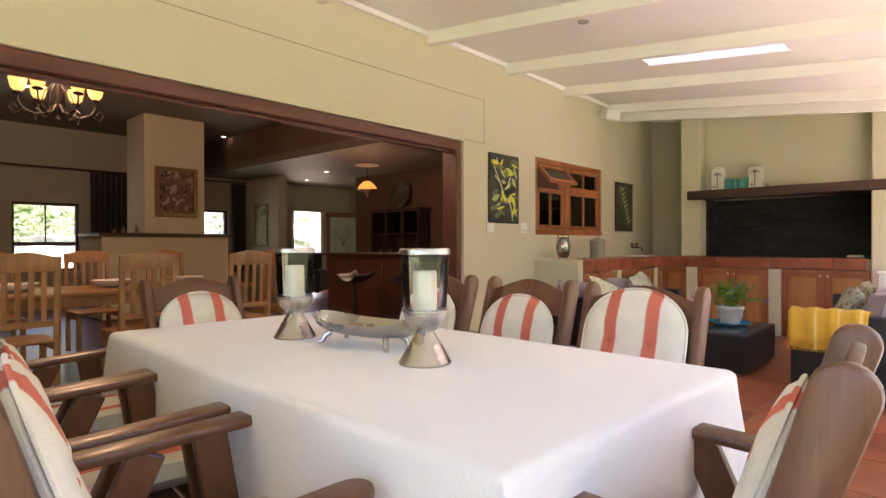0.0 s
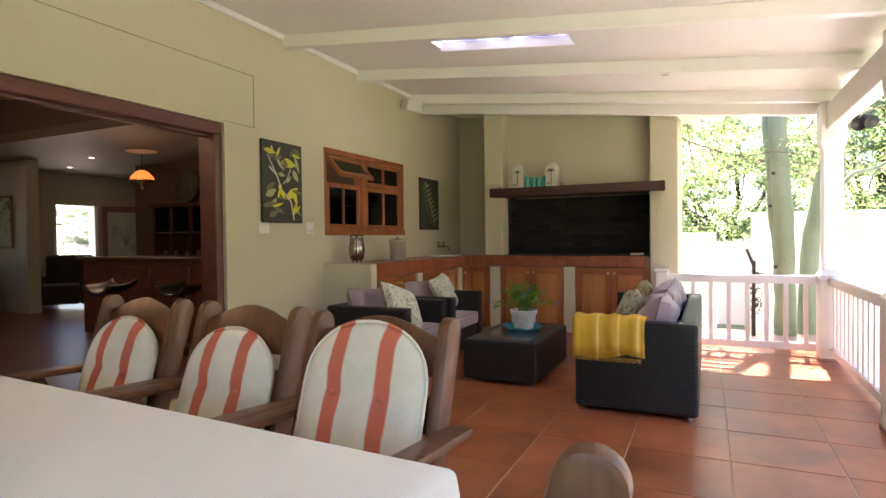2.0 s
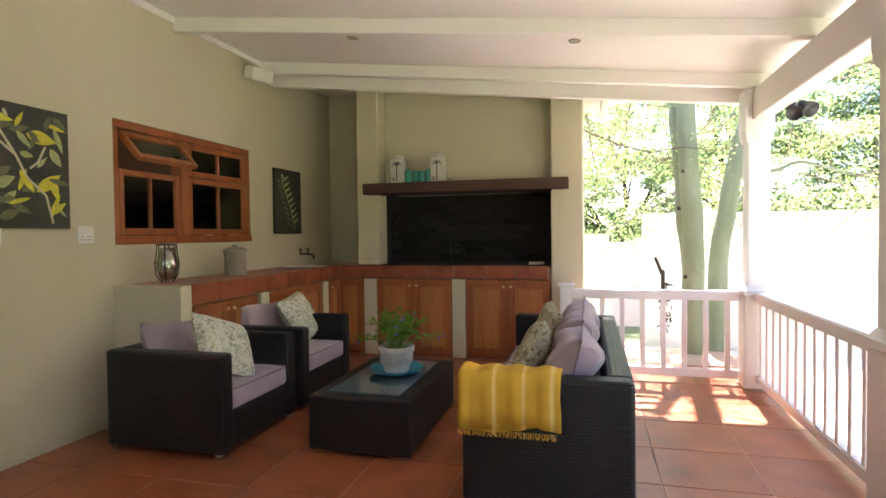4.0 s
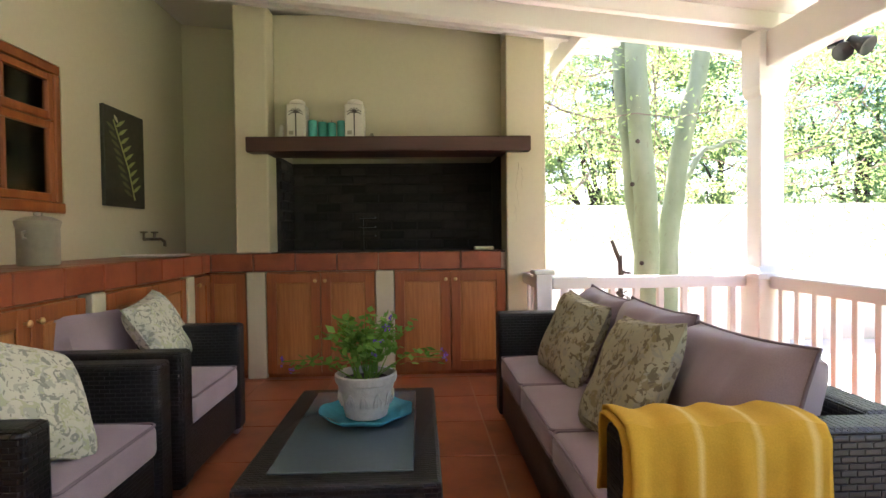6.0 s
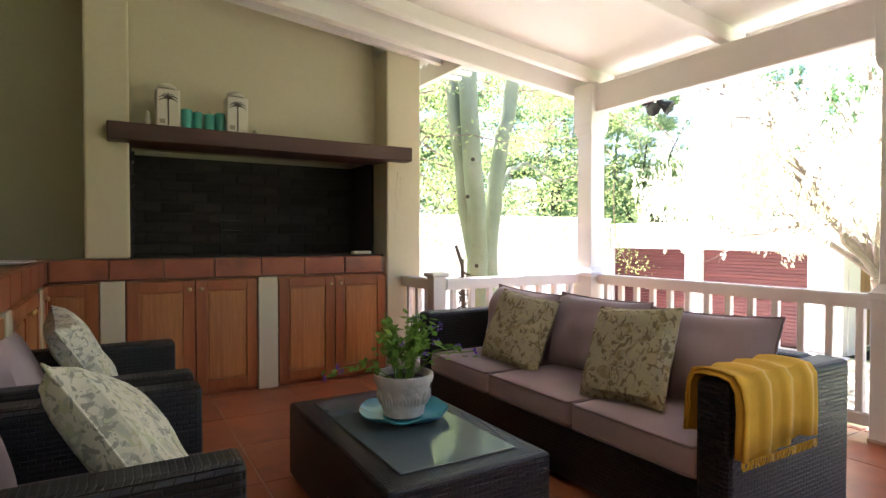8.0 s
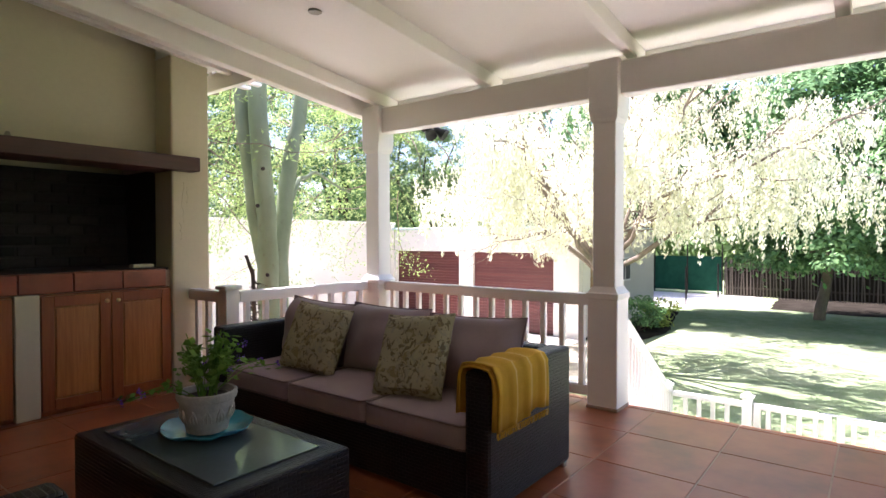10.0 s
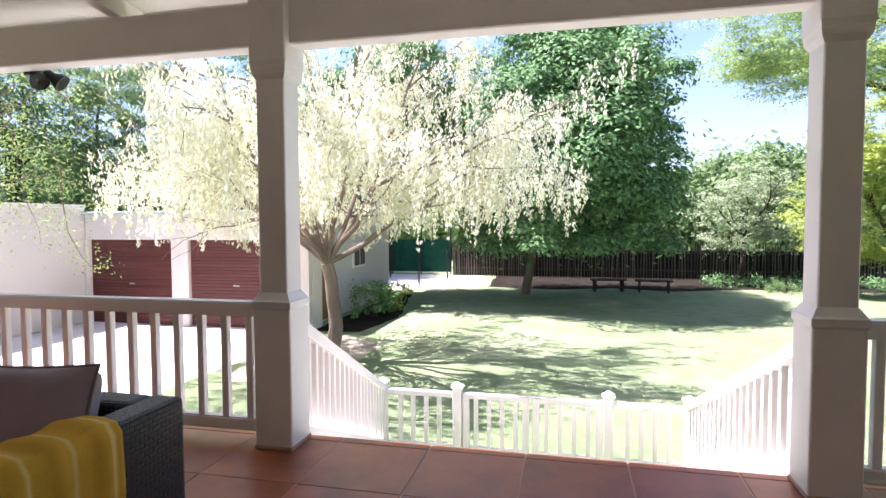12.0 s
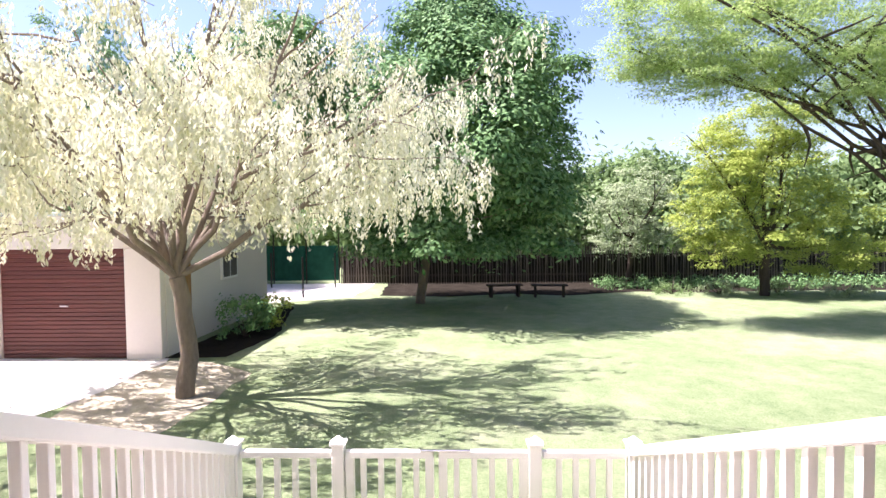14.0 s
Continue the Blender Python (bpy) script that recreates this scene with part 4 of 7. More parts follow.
# sofa: its back to the railing, open to the coffee table
sofa = thing("rattan_sofa", (-0.355, 6.47, 0), 90 + 180, "black woven rattan three-seat sofa with mauve cushions", "sofa")
sofa.matrix_basis = pose(-0.355, 6.47, 0, 0, 0, -90)
rattan_body(sofa, 2.20, 0.81, 0.65, 0.13, 0.27)
for k in range(3):
    w = 1.94 / 3
    c = part("seat_cushion", seat_pad(w - 0.006, 0.66, 0.12, k * 5.0), M_MAUVE, sofa, "mauve box cushion with piped edges", True)
    c.matrix_basis = Matrix.Translation((-0.97 + w * (k + 0.5), -0.065, 0.27))
    part("piping", piping_rect(w - 0.006, 0.66, 0.118), M_PIPE, c, "", True)
    part("piping", piping_rect(w - 0.006, 0.66, 0.012), M_PIPE, c, "", True)
    b = part("back_cushion", pillow_bm(w + 0.01, 0.43, 0.24, 14, 0.55, k + 2.0, 0.045), M_MAUVE, sofa, "mauve back cushion with piped edges", True)
    b.matrix_basis = Matrix.Translation((-0.97 + w * (k + 0.5), 0.115, 0.595 + 0.008 * (k % 2))) @ pose(0, 0, 0, -14, 2.0 - 2 * k, 0)
    bm = bmesh.new()
    hw, hh = (w + 0.01) / 2, 0.215
    pts = []
    for s0, s1, e0, e1 in ((-1, 1, 1, 1), (1, 1, 1, -1), (1, -1, -1, -1), (-1, -1, -1, 1)):
        for q in range(8):
            f = q / 8
            u, v = s0 + (s1 - s0) * f, e0 + (e1 - e0) * f
            pts.append(V(u * hw * (1 - 0.07 * (1 - v * v) * abs(u) ** 3), 0, v * hh * (1 - 0.07 * (1 - u * u) * abs(v) ** 3)))
    tube(bm, pts + [pts[0]], 0.006, 6)
    part("piping", bm, M_PIPE, b, "", True)


def throw_pillow(mat, at, turn, lean, roll, label, size=0.44, seed=1):
    ob = thing("throw_pillow", at, turn, label, "pillow")
    c = part("cover", pillow_bm(size, size, 0.15, 14, 0.45, seed, 0.02), mat, ob, "", True)
    c.matrix_basis = Matrix.Translation((0, 0, size * 0.47)) @ pose(0, 0, 0, -lean, roll, 0)
    bm = bmesh.new()
    h = size / 2 * 0.985
    cs = [V(-h, 0, -h), V(h, 0, -h), V(h, 0, h), V(-h, 0, h), V(-h, 0, -h)]
    pts = []
    for a, b in zip(cs, cs[1:]):
        for q in range(8):
            f = q / 8
            inn = 0.065 * h * (4 * f * (1 - f))
            p = a.lerp(b, f)
            mid = (a + b) / 2
            pts.append(p - mid.normalized() * inn)
    tube(bm, pts + [pts[0]], 0.004, 6)
    part("piping", bm, mat, c, "", True)
    return ob


throw_pillow(M_FLORAL, (-0.47, 6.86, 0.395), -80, 22, 6, "olive leaf-print scatter pillow on the sofa", 0.44, 1)
throw_pillow(M_FLORAL, (-0.50, 6.02, 0.395), -86, 25, -5, "olive leaf-print scatter pillow on the sofa", 0.46, 5)


def sofa_throw():
    """A folded yellow blanket laid over the sofa arm."""
    ob = thing("throw_blanket", (-0.36, 5.435, 0.655), 0, "folded mustard-yellow woolen throw over the sofa arm", "blanket")
    bm = bmesh.new()
    path = [(-0.092, -0.25), (-0.094, -0.18), (-0.094, -0.1), (-0.09, -0.03), (-0.07, 0.004), (-0.03, 0.012), (0.03, 0.012), (0.066, 0.004), (0.082, -0.03), (0.086, -0.1), (0.088, -0.2)]
    n = 40
    for layer, off in ((0, 0.005), (1, 0.016)):
        rows = []
        for i in range(n + 1):
            u = i / n
            x = -0.41 + 0.48 * u
            fold = 0.012 * math.sin(u * 23 + layer) + 0.010 * noise.noise(V(u * 9, layer * 3.0, 0))
            row = []
            for y, z in path:
                l = math.hypot(y, max(0, z) * 0) + 1e-6
                oy = off + max(0.0, fold) * min(1, abs(z) / 0.1 + 0.2)
                end = (-0.02 * math.sin(u * 5 + layer * 2) if z < -0.15 else 0)
                row.append(bm.verts.new((x + layer * 0.01 + 0.01 * noise.noise(V(u * 4, z * 6, 2)), (y / 0.09) * (0.082 + oy), z + off + (fold * 0.5 if z > -0.01 else end))))
            rows.append(row)
        for a, b in zip(rows, rows[1:]):
            for k in range(len(path) - 1):
                bm.faces.new((a[k], b[k], b[k + 1], a[k + 1]))
    c = part("cloth", bm, M_YELLOW, ob, "", True)
    thick = c.modifiers.new("thickness", "SOLIDIFY")
    thick.thickness = 0.007
    thick.offset = 0
    bm = bmesh.new()
    rr = random.Random(8)
    for i in range(60):
        x = -0.405 + 0.47 * i / 60
        tube(bm, [(x, -0.112, -0.25), (x + rr.uniform(-0.006, 0.006), -0.114, -0.265), (x + rr.uniform(-0.01, 0.01), -0.112, -0.28)], 0.0022, 4)
    part("fringe", bm, M_YELLOW, ob)


sofa_throw()

# two armchairs along the counter, open to the coffee table
for y, seed in ((6.01, 1), (6.98, 4)):
    ac = thing("rattan_armchair", (-2.68, y, 0), 0, "black woven rattan armchair with mauve seat cushions", "armchair", "rattan armchairs")
    ac.matrix_basis = pose(-2.68, y + 0.0, 0, 0, 0, 90)
    rattan_body(ac, 0.87, 0.84, 0.63, 0.12, 0.27)
    c = part("seat_cushion", seat_pad(0.625, 0.68, 0.13, seed), M_MAUVE, ac, "mauve box cushion with piped edges", True)
    c.matrix_basis = Matrix.Translation((0, -0.08, 0.27))
    part("piping", piping_rect(0.625, 0.68, 0.128), M_PIPE, c, "", True)
    b = part("back_cushion", pillow_bm(0.66, 0.44, 0.19, 14, 0.4, seed), M_MAUVE, ac, "mauve back cushion", True)
    b.matrix_basis = Matrix.Translation((0, 0.20, 0.56)) @ pose(0, 0, 0, -18, 3, 0)
throw_pillow(M_FLORALW, (-2.49, 5.92, 0.405), 72, 40, 22, "pale leaf-print scatter pillow in an armchair", 0.44, 7)
throw_pillow(M_FLORALW, (-2.64, 7.20, 0.405), 96, 30, -8, "pale leaf-print scatter pillow in an armchair", 0.44, 9)

# ---- coffee table and its plant ----
ct = thing("coffee_table", (-1.49, 6.34, 0), 0, "black woven rattan coffee table with a glass top", "coffee table")
part("body", boxm((-0.325, -0.55, 0.03), (0.325, 0.55, 0.365), 0.015, 2), M_RATTAN, ct)
M_TGLASS = plain("frosted_table_glass", (0.075, 0.10, 0.105), 0.12, spread=0.1, coarse=3, fine=60, relief=0.02)
part("glass_top", boxm((-0.235, -0.46, 0.3655), (0.235, 0.46, 0.373), 0.003), M_TGLASS, ct, "grey-green glass inset")
for sx in (-1, 1):
    for sy in (-1, 1):
        part("foot", boxm((sx * 0.26 - 0.045, sy * 0.5 - 0.02, 0), (sx * 0.26 + 0.045, sy * 0.5 + 0.02, 0.03), 0.003), M_STEEL, ct, "brushed metal foot")
TT = 0.373
M_BLUE = plain("turquoise_glaze", (0.05, 0.28, 0.36), 0.2, spread=0.2, coarse=14, fine=60)
bm = bmesh.new()
rings = []
for r, z in ((0.001, 0.006), (0.10, 0.006), (0.13, 0.010), (0.165, 0.026), (0.185, 0.040), (0.186, 0.046), (0.165, 0.034), (0.13, 0.017), (0.09, 0.012), (0.001, 0.012)):
    rings.append([bm.verts.new((r * (1 + (0.045 * abs(math.sin(3.5 * a)) if r > 0.12 else 0)) * math.cos(a), r * (1 + (0.045 * abs(math.sin(3.5 * a)) if r > 0.12 else 0)) * math.sin(a), z + (0.005 * math.sin(7 * a) if r > 0.16 else 0)))
                  for a in (2 * math.pi * k / 56 for k in range(56))])
for lo, hi in zip(rings, rings[1:]):
    for k in range(56):
        bm.faces.new((lo[k], lo[(k + 1) % 56], hi[(k + 1) % 56], hi[k]))
pl = solo("saucer_plate", bm, M_BLUE, "turquoise glazed leaf-edged plate under the pot", "plate", smooth=True)
pl.matrix_basis = pose(-1.455, 6.40, TT - 0.004)
M_POT = plain("whitewashed_pot", (0.46, 0.43, 0.39), 0.8, spread=0.25, coarse=9, fine=45, relief=0.5, depth=0.01)
pot = thing("flower_pot", (-1.455, 6.40, TT + 0.012), 0, "whitewashed clay pot with relief leaves", "plant pot")
part("pot", lathem([(0.075, 0), (0.085, 0.006), (0.108, 0.10), (0.116, 0.142), (0.124, 0.146), (0.127, 0.158), (0.127, 0.176), (0.121, 0.181), (0.112, 0.178), (0.106, 0.15), (0.001, 0.148)], 40), M_POT, pot, "", True)
for k in range(12):
    a = 2 * math.pi * k / 12
    bm = bmesh.new()
    for q in (-0.5, 0, 0.5):
        tube(bm, [(0.109, 0, 0.11), (0.111, 0.02 * q * 1.6, 0.075 + 0.01 * abs(q)), (0.101, 0.03 * q, 0.055)], 0.006, 5, 0.002)
    bmesh.ops.transform(bm, matrix=Matrix.Rotation(a, 4, "Z"), verts=bm.verts)
    part("relief_leaf", bm, M_POT, pot)
M_SOIL = plain("potting_soil", (0.03, 0.02, 0.014), 0.95, spread=0.4)
M_PLANT = leaf("plant_leaf", (0.11, 0.25, 0.04), (0.24, 0.42, 0.08), 0.4)
M_PURPLE = leaf("purple_petal", (0.20, 0.10, 0.55), (0.30, 0.16, 0.70), 0.3)


def leaf_quads(centers, normals, length, width, rng):
    """Pointed leaves as kite quads."""
    n = len(centers)
    nr = normals / np.maximum(np.linalg.norm(normals, axis=1, keepdims=True), 1e-6)
    a = np.cross(nr, rng.normal(size=(n, 3)))
    a /= np.maximum(np.linalg.norm(a, axis=1, keepdims=True), 1e-6)
    b = np.cross(nr, a)
    L = (length * rng.uniform(0.7, 1.3, (n, 1))).astype(float)
    W = (width * rng.uniform(0.7, 1.3, (n, 1))).astype(float)
    q = np.stack([centers - a * L / 2, centers + b * W / 2 + a * L * 0.05, centers + a * L / 2, centers - b * W / 2 + a * L * 0.05], axis=1)
    return q


def pot_plant():
    rng = np.random.default_rng(5)
    ob = thing("potted_plant", (-1.455, 6.40, TT + 0.16), 0, "leafy green potted plant with small purple flowers", "plant")
    bm = bmesh.new()
    leaves, petals = [], []
    for k in range(46):
        a = rng.uniform(0, 2 * math.pi)
        reach = rng.uniform(0.04, 0.21)
        h = rng.uniform(0.12, 0.30) * (1.1 - reach * 1.3)
        if k in (3, 11, 20, 30):
            a, reach, h = (-0.2, 0.2, 2.9, 3.4)[(3, 11, 20, 30).index(k)], 0.33, 0.10 if k != 20 else 0.03
        end = V(math.cos(a) * reach, math.sin(a) * reach, h)
        base = V(math.cos(a) * 0.05 * rng.uniform(0, 1), math.sin(a) * 0.05 * rng.uniform(0, 1), 0)
        mid = base.lerp(end, 0.5) + V(0, 0, 0.05)
        tube(bm, [base, mid, end], 0.0022, 5)
        for q in range(11):
            f = rng.uniform(0.3, 1.0)
            p = base.lerp(mid, f * 2) if f < 0.5 else mid.lerp(end, f * 2 - 1)
            leaves.append(np.array(p) + rng.normal(0, 0.014, 3))
        if reach > 0.25 or k % 9 == 0:
            for q in range(12):
                petals.append(np.array(end) + rng.normal(0, 0.009, 3))
    part("stem_mass", bm, M_PLANT, ob)
    c = np.array(leaves)
    nrm = rng.normal(0, 0.6, c.shape) + np.array([0, 0, 1.0])
    me = quads_mesh("leaves", leaf_quads(c, nrm, 0.042, 0.026, rng), M_PLANT)
    o = new("leaves", me)
    o.parent = ob
    c = np.array(petals)
    me = quads_mesh("flowers", leaf_quads(c, rng.normal(size=c.shape), 0.014, 0.010, rng), M_PURPLE)
    o = tagged(new("flowers", me), "small purple flowers", kind="stuff")
    o.parent = ob
    part("soil", lathem([(0.104, 0), (0.10, 0.004), (0.001, 0.008)], 20), M_SOIL, ob)


pot_plant()

# ---- on the veranda wall ----
# reveal and red-brown frame of the wide opening
dr = thing("door_frame", (WALL_X, 0, 0), 0, "red-brown hardwood frame of the wide folding-door opening", "door frame", kind="structure")
part("head", boxm((-0.21, OPEN[0], 2.105), (-0.03, OPEN[1], 2.20), 0.006), M_MERANTI, dr)
part("head_track", boxm((-0.15, OPEN[0], 2.08), (-0.09, OPEN[1], 2.105), 0.004), M_MERANTI, dr)
part("jamb", boxm((-0.21, OPEN[1] - 0.075, 0), (-0.03, OPEN[1], 2.105), 0.006), M_MERANTI, dr)
part("jamb", boxm((-0.21, OPEN[0], 0), (-0.03, OPEN[0] + 0.075, 2.105), 0.006), M_MERANTI, dr)
# fine plaster joint above the opening
M_CRACK = plain("plaster_joint", (0.30, 0.26, 0.18), 0.9)
pj = thing("plaster_joint", (WALL_X, 0, 0), 0, "thin joint in the plaster above the opening", "joint", kind="structure")
part("line", boxm((0.0, -2.0, 2.655), (0.003, 5.05, 2.661)), M_CRACK, pj)
part("line", boxm((0.0, 5.05, 2.215), (0.003, 5.056, 2.661)), M_CRACK, pj)
part("line", boxm((0.0, 4.72, 2.215), (0.003, 5.05, 2.220)), M_CRACK, pj)

ck = thing("plaster_crack", (-0.44, HY - 0.03, 1.0), 0, "fine branching crack in the plaster of the pier", "crack", kind="structure")
rc = random.Random(6)
for x0, z0, z1 in ((0.0, 0.70, 0.36), (0.035, 0.66, 0.50), (-0.02, 0.36, 0.22)):
    bm = bmesh.new()
    tube(bm, [(x0 + rc.uniform(-0.016, 0.016), 0.0, z0 + (z1 - z0) * k / 7) for k in range(8)], 0.0018, 5, 0.0008)
    part("line", bm, M_CRACK, ck)

# pine window with its top light propped open
wf = thing("window_1", (WALL_X, 0, 0), 0, "varnished orange pine window with an open top light", "window", kind="structure")
y0, y1, z0, z1 = WIN
ym = 6.76
for a, b in (((-0.10, y0, z1 - 0.06), (-0.005, y1, z1)), ((-0.10, y0, z0), (0.012, y1, z0 + 0.065)), ((-0.10, y0, z0 + 0.065), (-0.005, y0 + 0.055, z1 - 0.06)),
             ((-0.10, y1 - 0.055, z0 + 0.065), (-0.005, y1, z1 - 0.06)), ((-0.10, ym - 0.05, z0 + 0.065), (0.0, ym + 0.05, z1 - 0.06))):
    part("window_frame", boxm(a, b, 0.006), M_FRAMEWOOD, wf)


def sash(ya, yb, za, zb, bar, tilt=0.0):
    s = part("sash", boxm((-0.05, ya, za), (-0.01, ya + 0.045, zb), 0.004), M_FRAMEWOOD, wf)
    kids = [part("sash_rail", boxm((-0.05, yb - 0.045, za), (-0.01, yb, zb), 0.004), M_FRAMEWOOD, s),
            part("sash_rail", boxm((-0.05, ya + 0.045, za), (-0.01, yb - 0.045, za + 0.05), 0.004), M_FRAMEWOOD, s),
            part("sash_rail", boxm((-0.05, ya + 0.045, zb - 0.045), (-0.01, yb - 0.045, zb), 0.004), M_FRAMEWOOD, s)]
    if bar:
        part("glazing_bar", boxm((-0.045, (ya + yb) / 2 - 0.01, za + 0.05), (-0.015, (ya + yb) / 2 + 0.01, zb - 0.045), 0.003), M_FRAMEWOOD, s)
    g = part("pane", boxm((-0.032, ya + 0.045, za + 0.05), (-0.028, yb - 0.045, zb - 0.045)), M_PANE, s)
    g.visible_shadow = False
    if tilt:
        s.matrix_basis = Matrix.Translation((0, 0, zb)) @ pose(0, 0, 0, 0, -tilt, 0) @ Matrix.Translation((0, 0, -zb))
    return s


sash(y0 + 0.06, ym - 0.055, z0 + 0.07, 1.84, True)
sash(ym + 0.055, y1 - 0.06, z0 + 0.07, 1.84, True)
sash(ym + 0.055, y1 - 0.06, 1.85, z1 - 0.065, True)
sash(y0 + 0.06, ym - 0.055, 1.85, z1 - 0.065, False, 42)
part("stay", cylm((0.0, ym - 0.07, 1.86), (0.16, ym - 0.07, 1.93), 0.006, None, 6), M_BRASS, wf)
bm = lathem([(0.03, 0), (0.036, 0.03), (0.034, 0.07), (0.03, 0.075), (0.001, 0.06)], 16)
mug = solo("mug", bm, M_WHITE, "small white mug on the inner window sill", "mug", smooth=True)
mug.matrix_basis = pose(WALL_X - 0.155, 7.25, z0 - 0.0)


# painted boards
def art_board(name, y, z, w, h, label):
    ob = thing(name, (WALL_X + 0.002, y, z), 90, label, "painting", "painted boards on the wall")
    part("board", boxm((-w / 2, -0.028, 0), (w / 2, 0, h), 0.003), M_BOARD, ob)
    return ob


M_BOARD = plain("dark_painted_board", (0.035, 0.035, 0.022), 0.55, spread=0.6, coarse=4, fine=25, relief=0.2)
M_INKY = plain("yellow_green_paint", (0.62, 0.56, 0.03), 0.6, spread=0.35, coarse=14)
M_INKG = plain("pale_green_paint", (0.36, 0.40, 0.15), 0.6, spread=0.3, coarse=14)
M_INKW = plain("cream_paint", (0.55, 0.52, 0.34), 0.6, spread=0.2, coarse=14)
M_INKD = plain("dark_olive_paint", (0.13, 0.14, 0.06), 0.6, spread=0.3, coarse=14)


def painted_leaf(parent, name, cx, cz, length, width, turn, mat, lift=0.0):
    """A flat painted leaf on the board's face."""
    bm = bmesh.new()
    n = 9
    left, right = [], []
    for k in range(n + 1):
        u = k / n
        wv = width / 2 * math.sin(math.pi * u ** 0.8)
        left.append((u * length - length / 2, wv))
        right.append((u * length - length / 2, -wv))
    pts = left + right[::-1][1:-1]
    vs = [bm.verts.new((x, -0.0295 - lift, z)) for x, z in pts]
    f = bm.faces.new(vs)
    bmesh.ops.rotate(bm, verts=bm.verts, cent=(0, 0, 0), matrix=Matrix.Rotation(radians(turn), 3, "Y"))
    bmesh.ops.translate(bm, verts=bm.verts, vec=(cx, 0, cz))
    bmesh.ops.recalc_face_normals(bm, faces=bm.faces)
    part(name, bm, mat, parent)


p1 = art_board("painted_board", 5.375, 1.40, 0.53, 0.735, "dark painted board with yellow-green leafy branches")
for cx, cz, l, w, t, m in ((0.08, 0.55, 0.20, 0.085, 8, M_INKY), (-0.06, 0.59, 0.13, 0.045, -15, M_INKD), (0.17, 0.44, 0.13, 0.06, 55, M_INKG), (-0.16, 0.27, 0.15, 0.07, -25, M_INKG),
                           (0.12, 0.28, 0.20, 0.075, -35, M_INKY), (0.02, 0.25, 0.17, 0.05, -20, M_INKD), (0.16, 0.24, 0.13, 0.055, 75, M_INKY), (-0.15, 0.64, 0.07, 0.025, 0, M_INKW),
                           (-0.14, 0.66, 0.07, 0.025, 70, M_INKW), (-0.13, 0.08, 0.13, 0.06, -20, M_INKD), (-0.02, 0.44, 0.09, 0.04, 10, M_INKG), (0.2, 0.66, 0.12, 0.05, 30, M_INKD)):
    painted_leaf(p1, "painted_leaf", cx, cz, l, w, t, m, 0.0006 * (cx + 0.3))
rp = random.Random(23)
for k in range(22):
    painted_leaf(p1, "painted_leaf", rp.uniform(-0.2, 0.2), rp.uniform(0.08, 0.66), rp.uniform(0.08, 0.17), rp.uniform(0.025, 0.055), rp.uniform(-70, 70),
                 rp.choice((M_INKG, M_INKD, M_INKD, M_INKY)), 0.0007 + 0.0001 * k)
for pts in ([(-0.2, 0.60), (-0.08, 0.42), (-0.02, 0.30), (0.10, 0.20), (0.14, 0.03)], [(0.1, 0.5), (0.05, 0.40), (0.0, 0.36)], [(-0.18, 0.5), (-0.1, 0.44)]):
    bm = bmesh.new()
    tube(bm, [(x, -0.0285, z) for x, z in pts], 0.008, 6)
    part("painted_stem", bm, M_INKW, p1)
p2 = art_board("painted_board", 8.38, 1.36, 0.56, 0.71, "dark painted board with a pale fern frond")
bm = bmesh.new()
tube(bm, [(-0.16, -0.0285, 0.62), (-0.06, -0.0285, 0.45), (0.04, -0.0285, 0.28), (0.12, -0.0285, 0.06)], 0.006, 6)
part("painted_stem", bm, M_INKG, p2)
for k in range(9):
    f = k / 8
    cx, cz = -0.13 + 0.22 * f, 0.58 - 0.46 * f
    painted_leaf(p2, "painted_leaf", cx + 0.07, cz + 0.03, 0.15, 0.028, -28, M_INKG)
    painted_leaf(p2, "painted_leaf", cx - 0.06, cz - 0.015, 0.13, 0.028, -150 + 172, M_INKD)
painted_leaf(p2, "painted_leaf", -0.12, 0.63, 0.08, 0.03, 40, M_INKW)

M_SWITCH = plain("white_plastic", (0.72, 0.69, 0.62), 0.35, spread=0.02)
for y, w, nm in ((5.145, 0.13, "blank_plate"), (5.77, 0.125, "socket_plate")):
    sw = thing(nm, (WALL_X + 0.001, y, 1.30), 90, "white plastic electrical plate on the wall", "socket")
    part("plate", boxm((-w / 2, -0.01, 0), (w / 2, 0, 0.115), 0.004), M_SWITCH, sw)
    if nm == "socket_plate":
        for sx in (-0.028, 0.028):
            part("switch", boxm((sx - 0.009, -0.014, 0.075), (sx + 0.009, -0.009, 0.098), 0.002), M_SWITCH, sw)
            for k, (dx, dz) in enumerate(((0, 0.045), (-0.012, 0.024), (0.012, 0.024))):
                part("socket_hole", cylm((sx + dx, -0.0108, dz), (sx + dx, -0.008, dz), 0.005, None, 8), M_BLACK, sw)

# loudspeaker high on the wall
sp = thing("wall_speaker", (WALL_X, 7.72, 2.90), 90, "small white loudspeaker on a wall bracket", "speaker")
b = part("box", boxm((-0.13, -0.20, 0.0), (0.13, -0.06, 0.13), 0.02, 2), M_SWITCH, sp)
b.matrix_basis = pose(0, 0, 0, 14, 0, -18)
part("bracket", boxm((-0.02, -0.10, 0.05), (0.02, 0, 0.09), 0.004), M_DARKMETAL, sp)

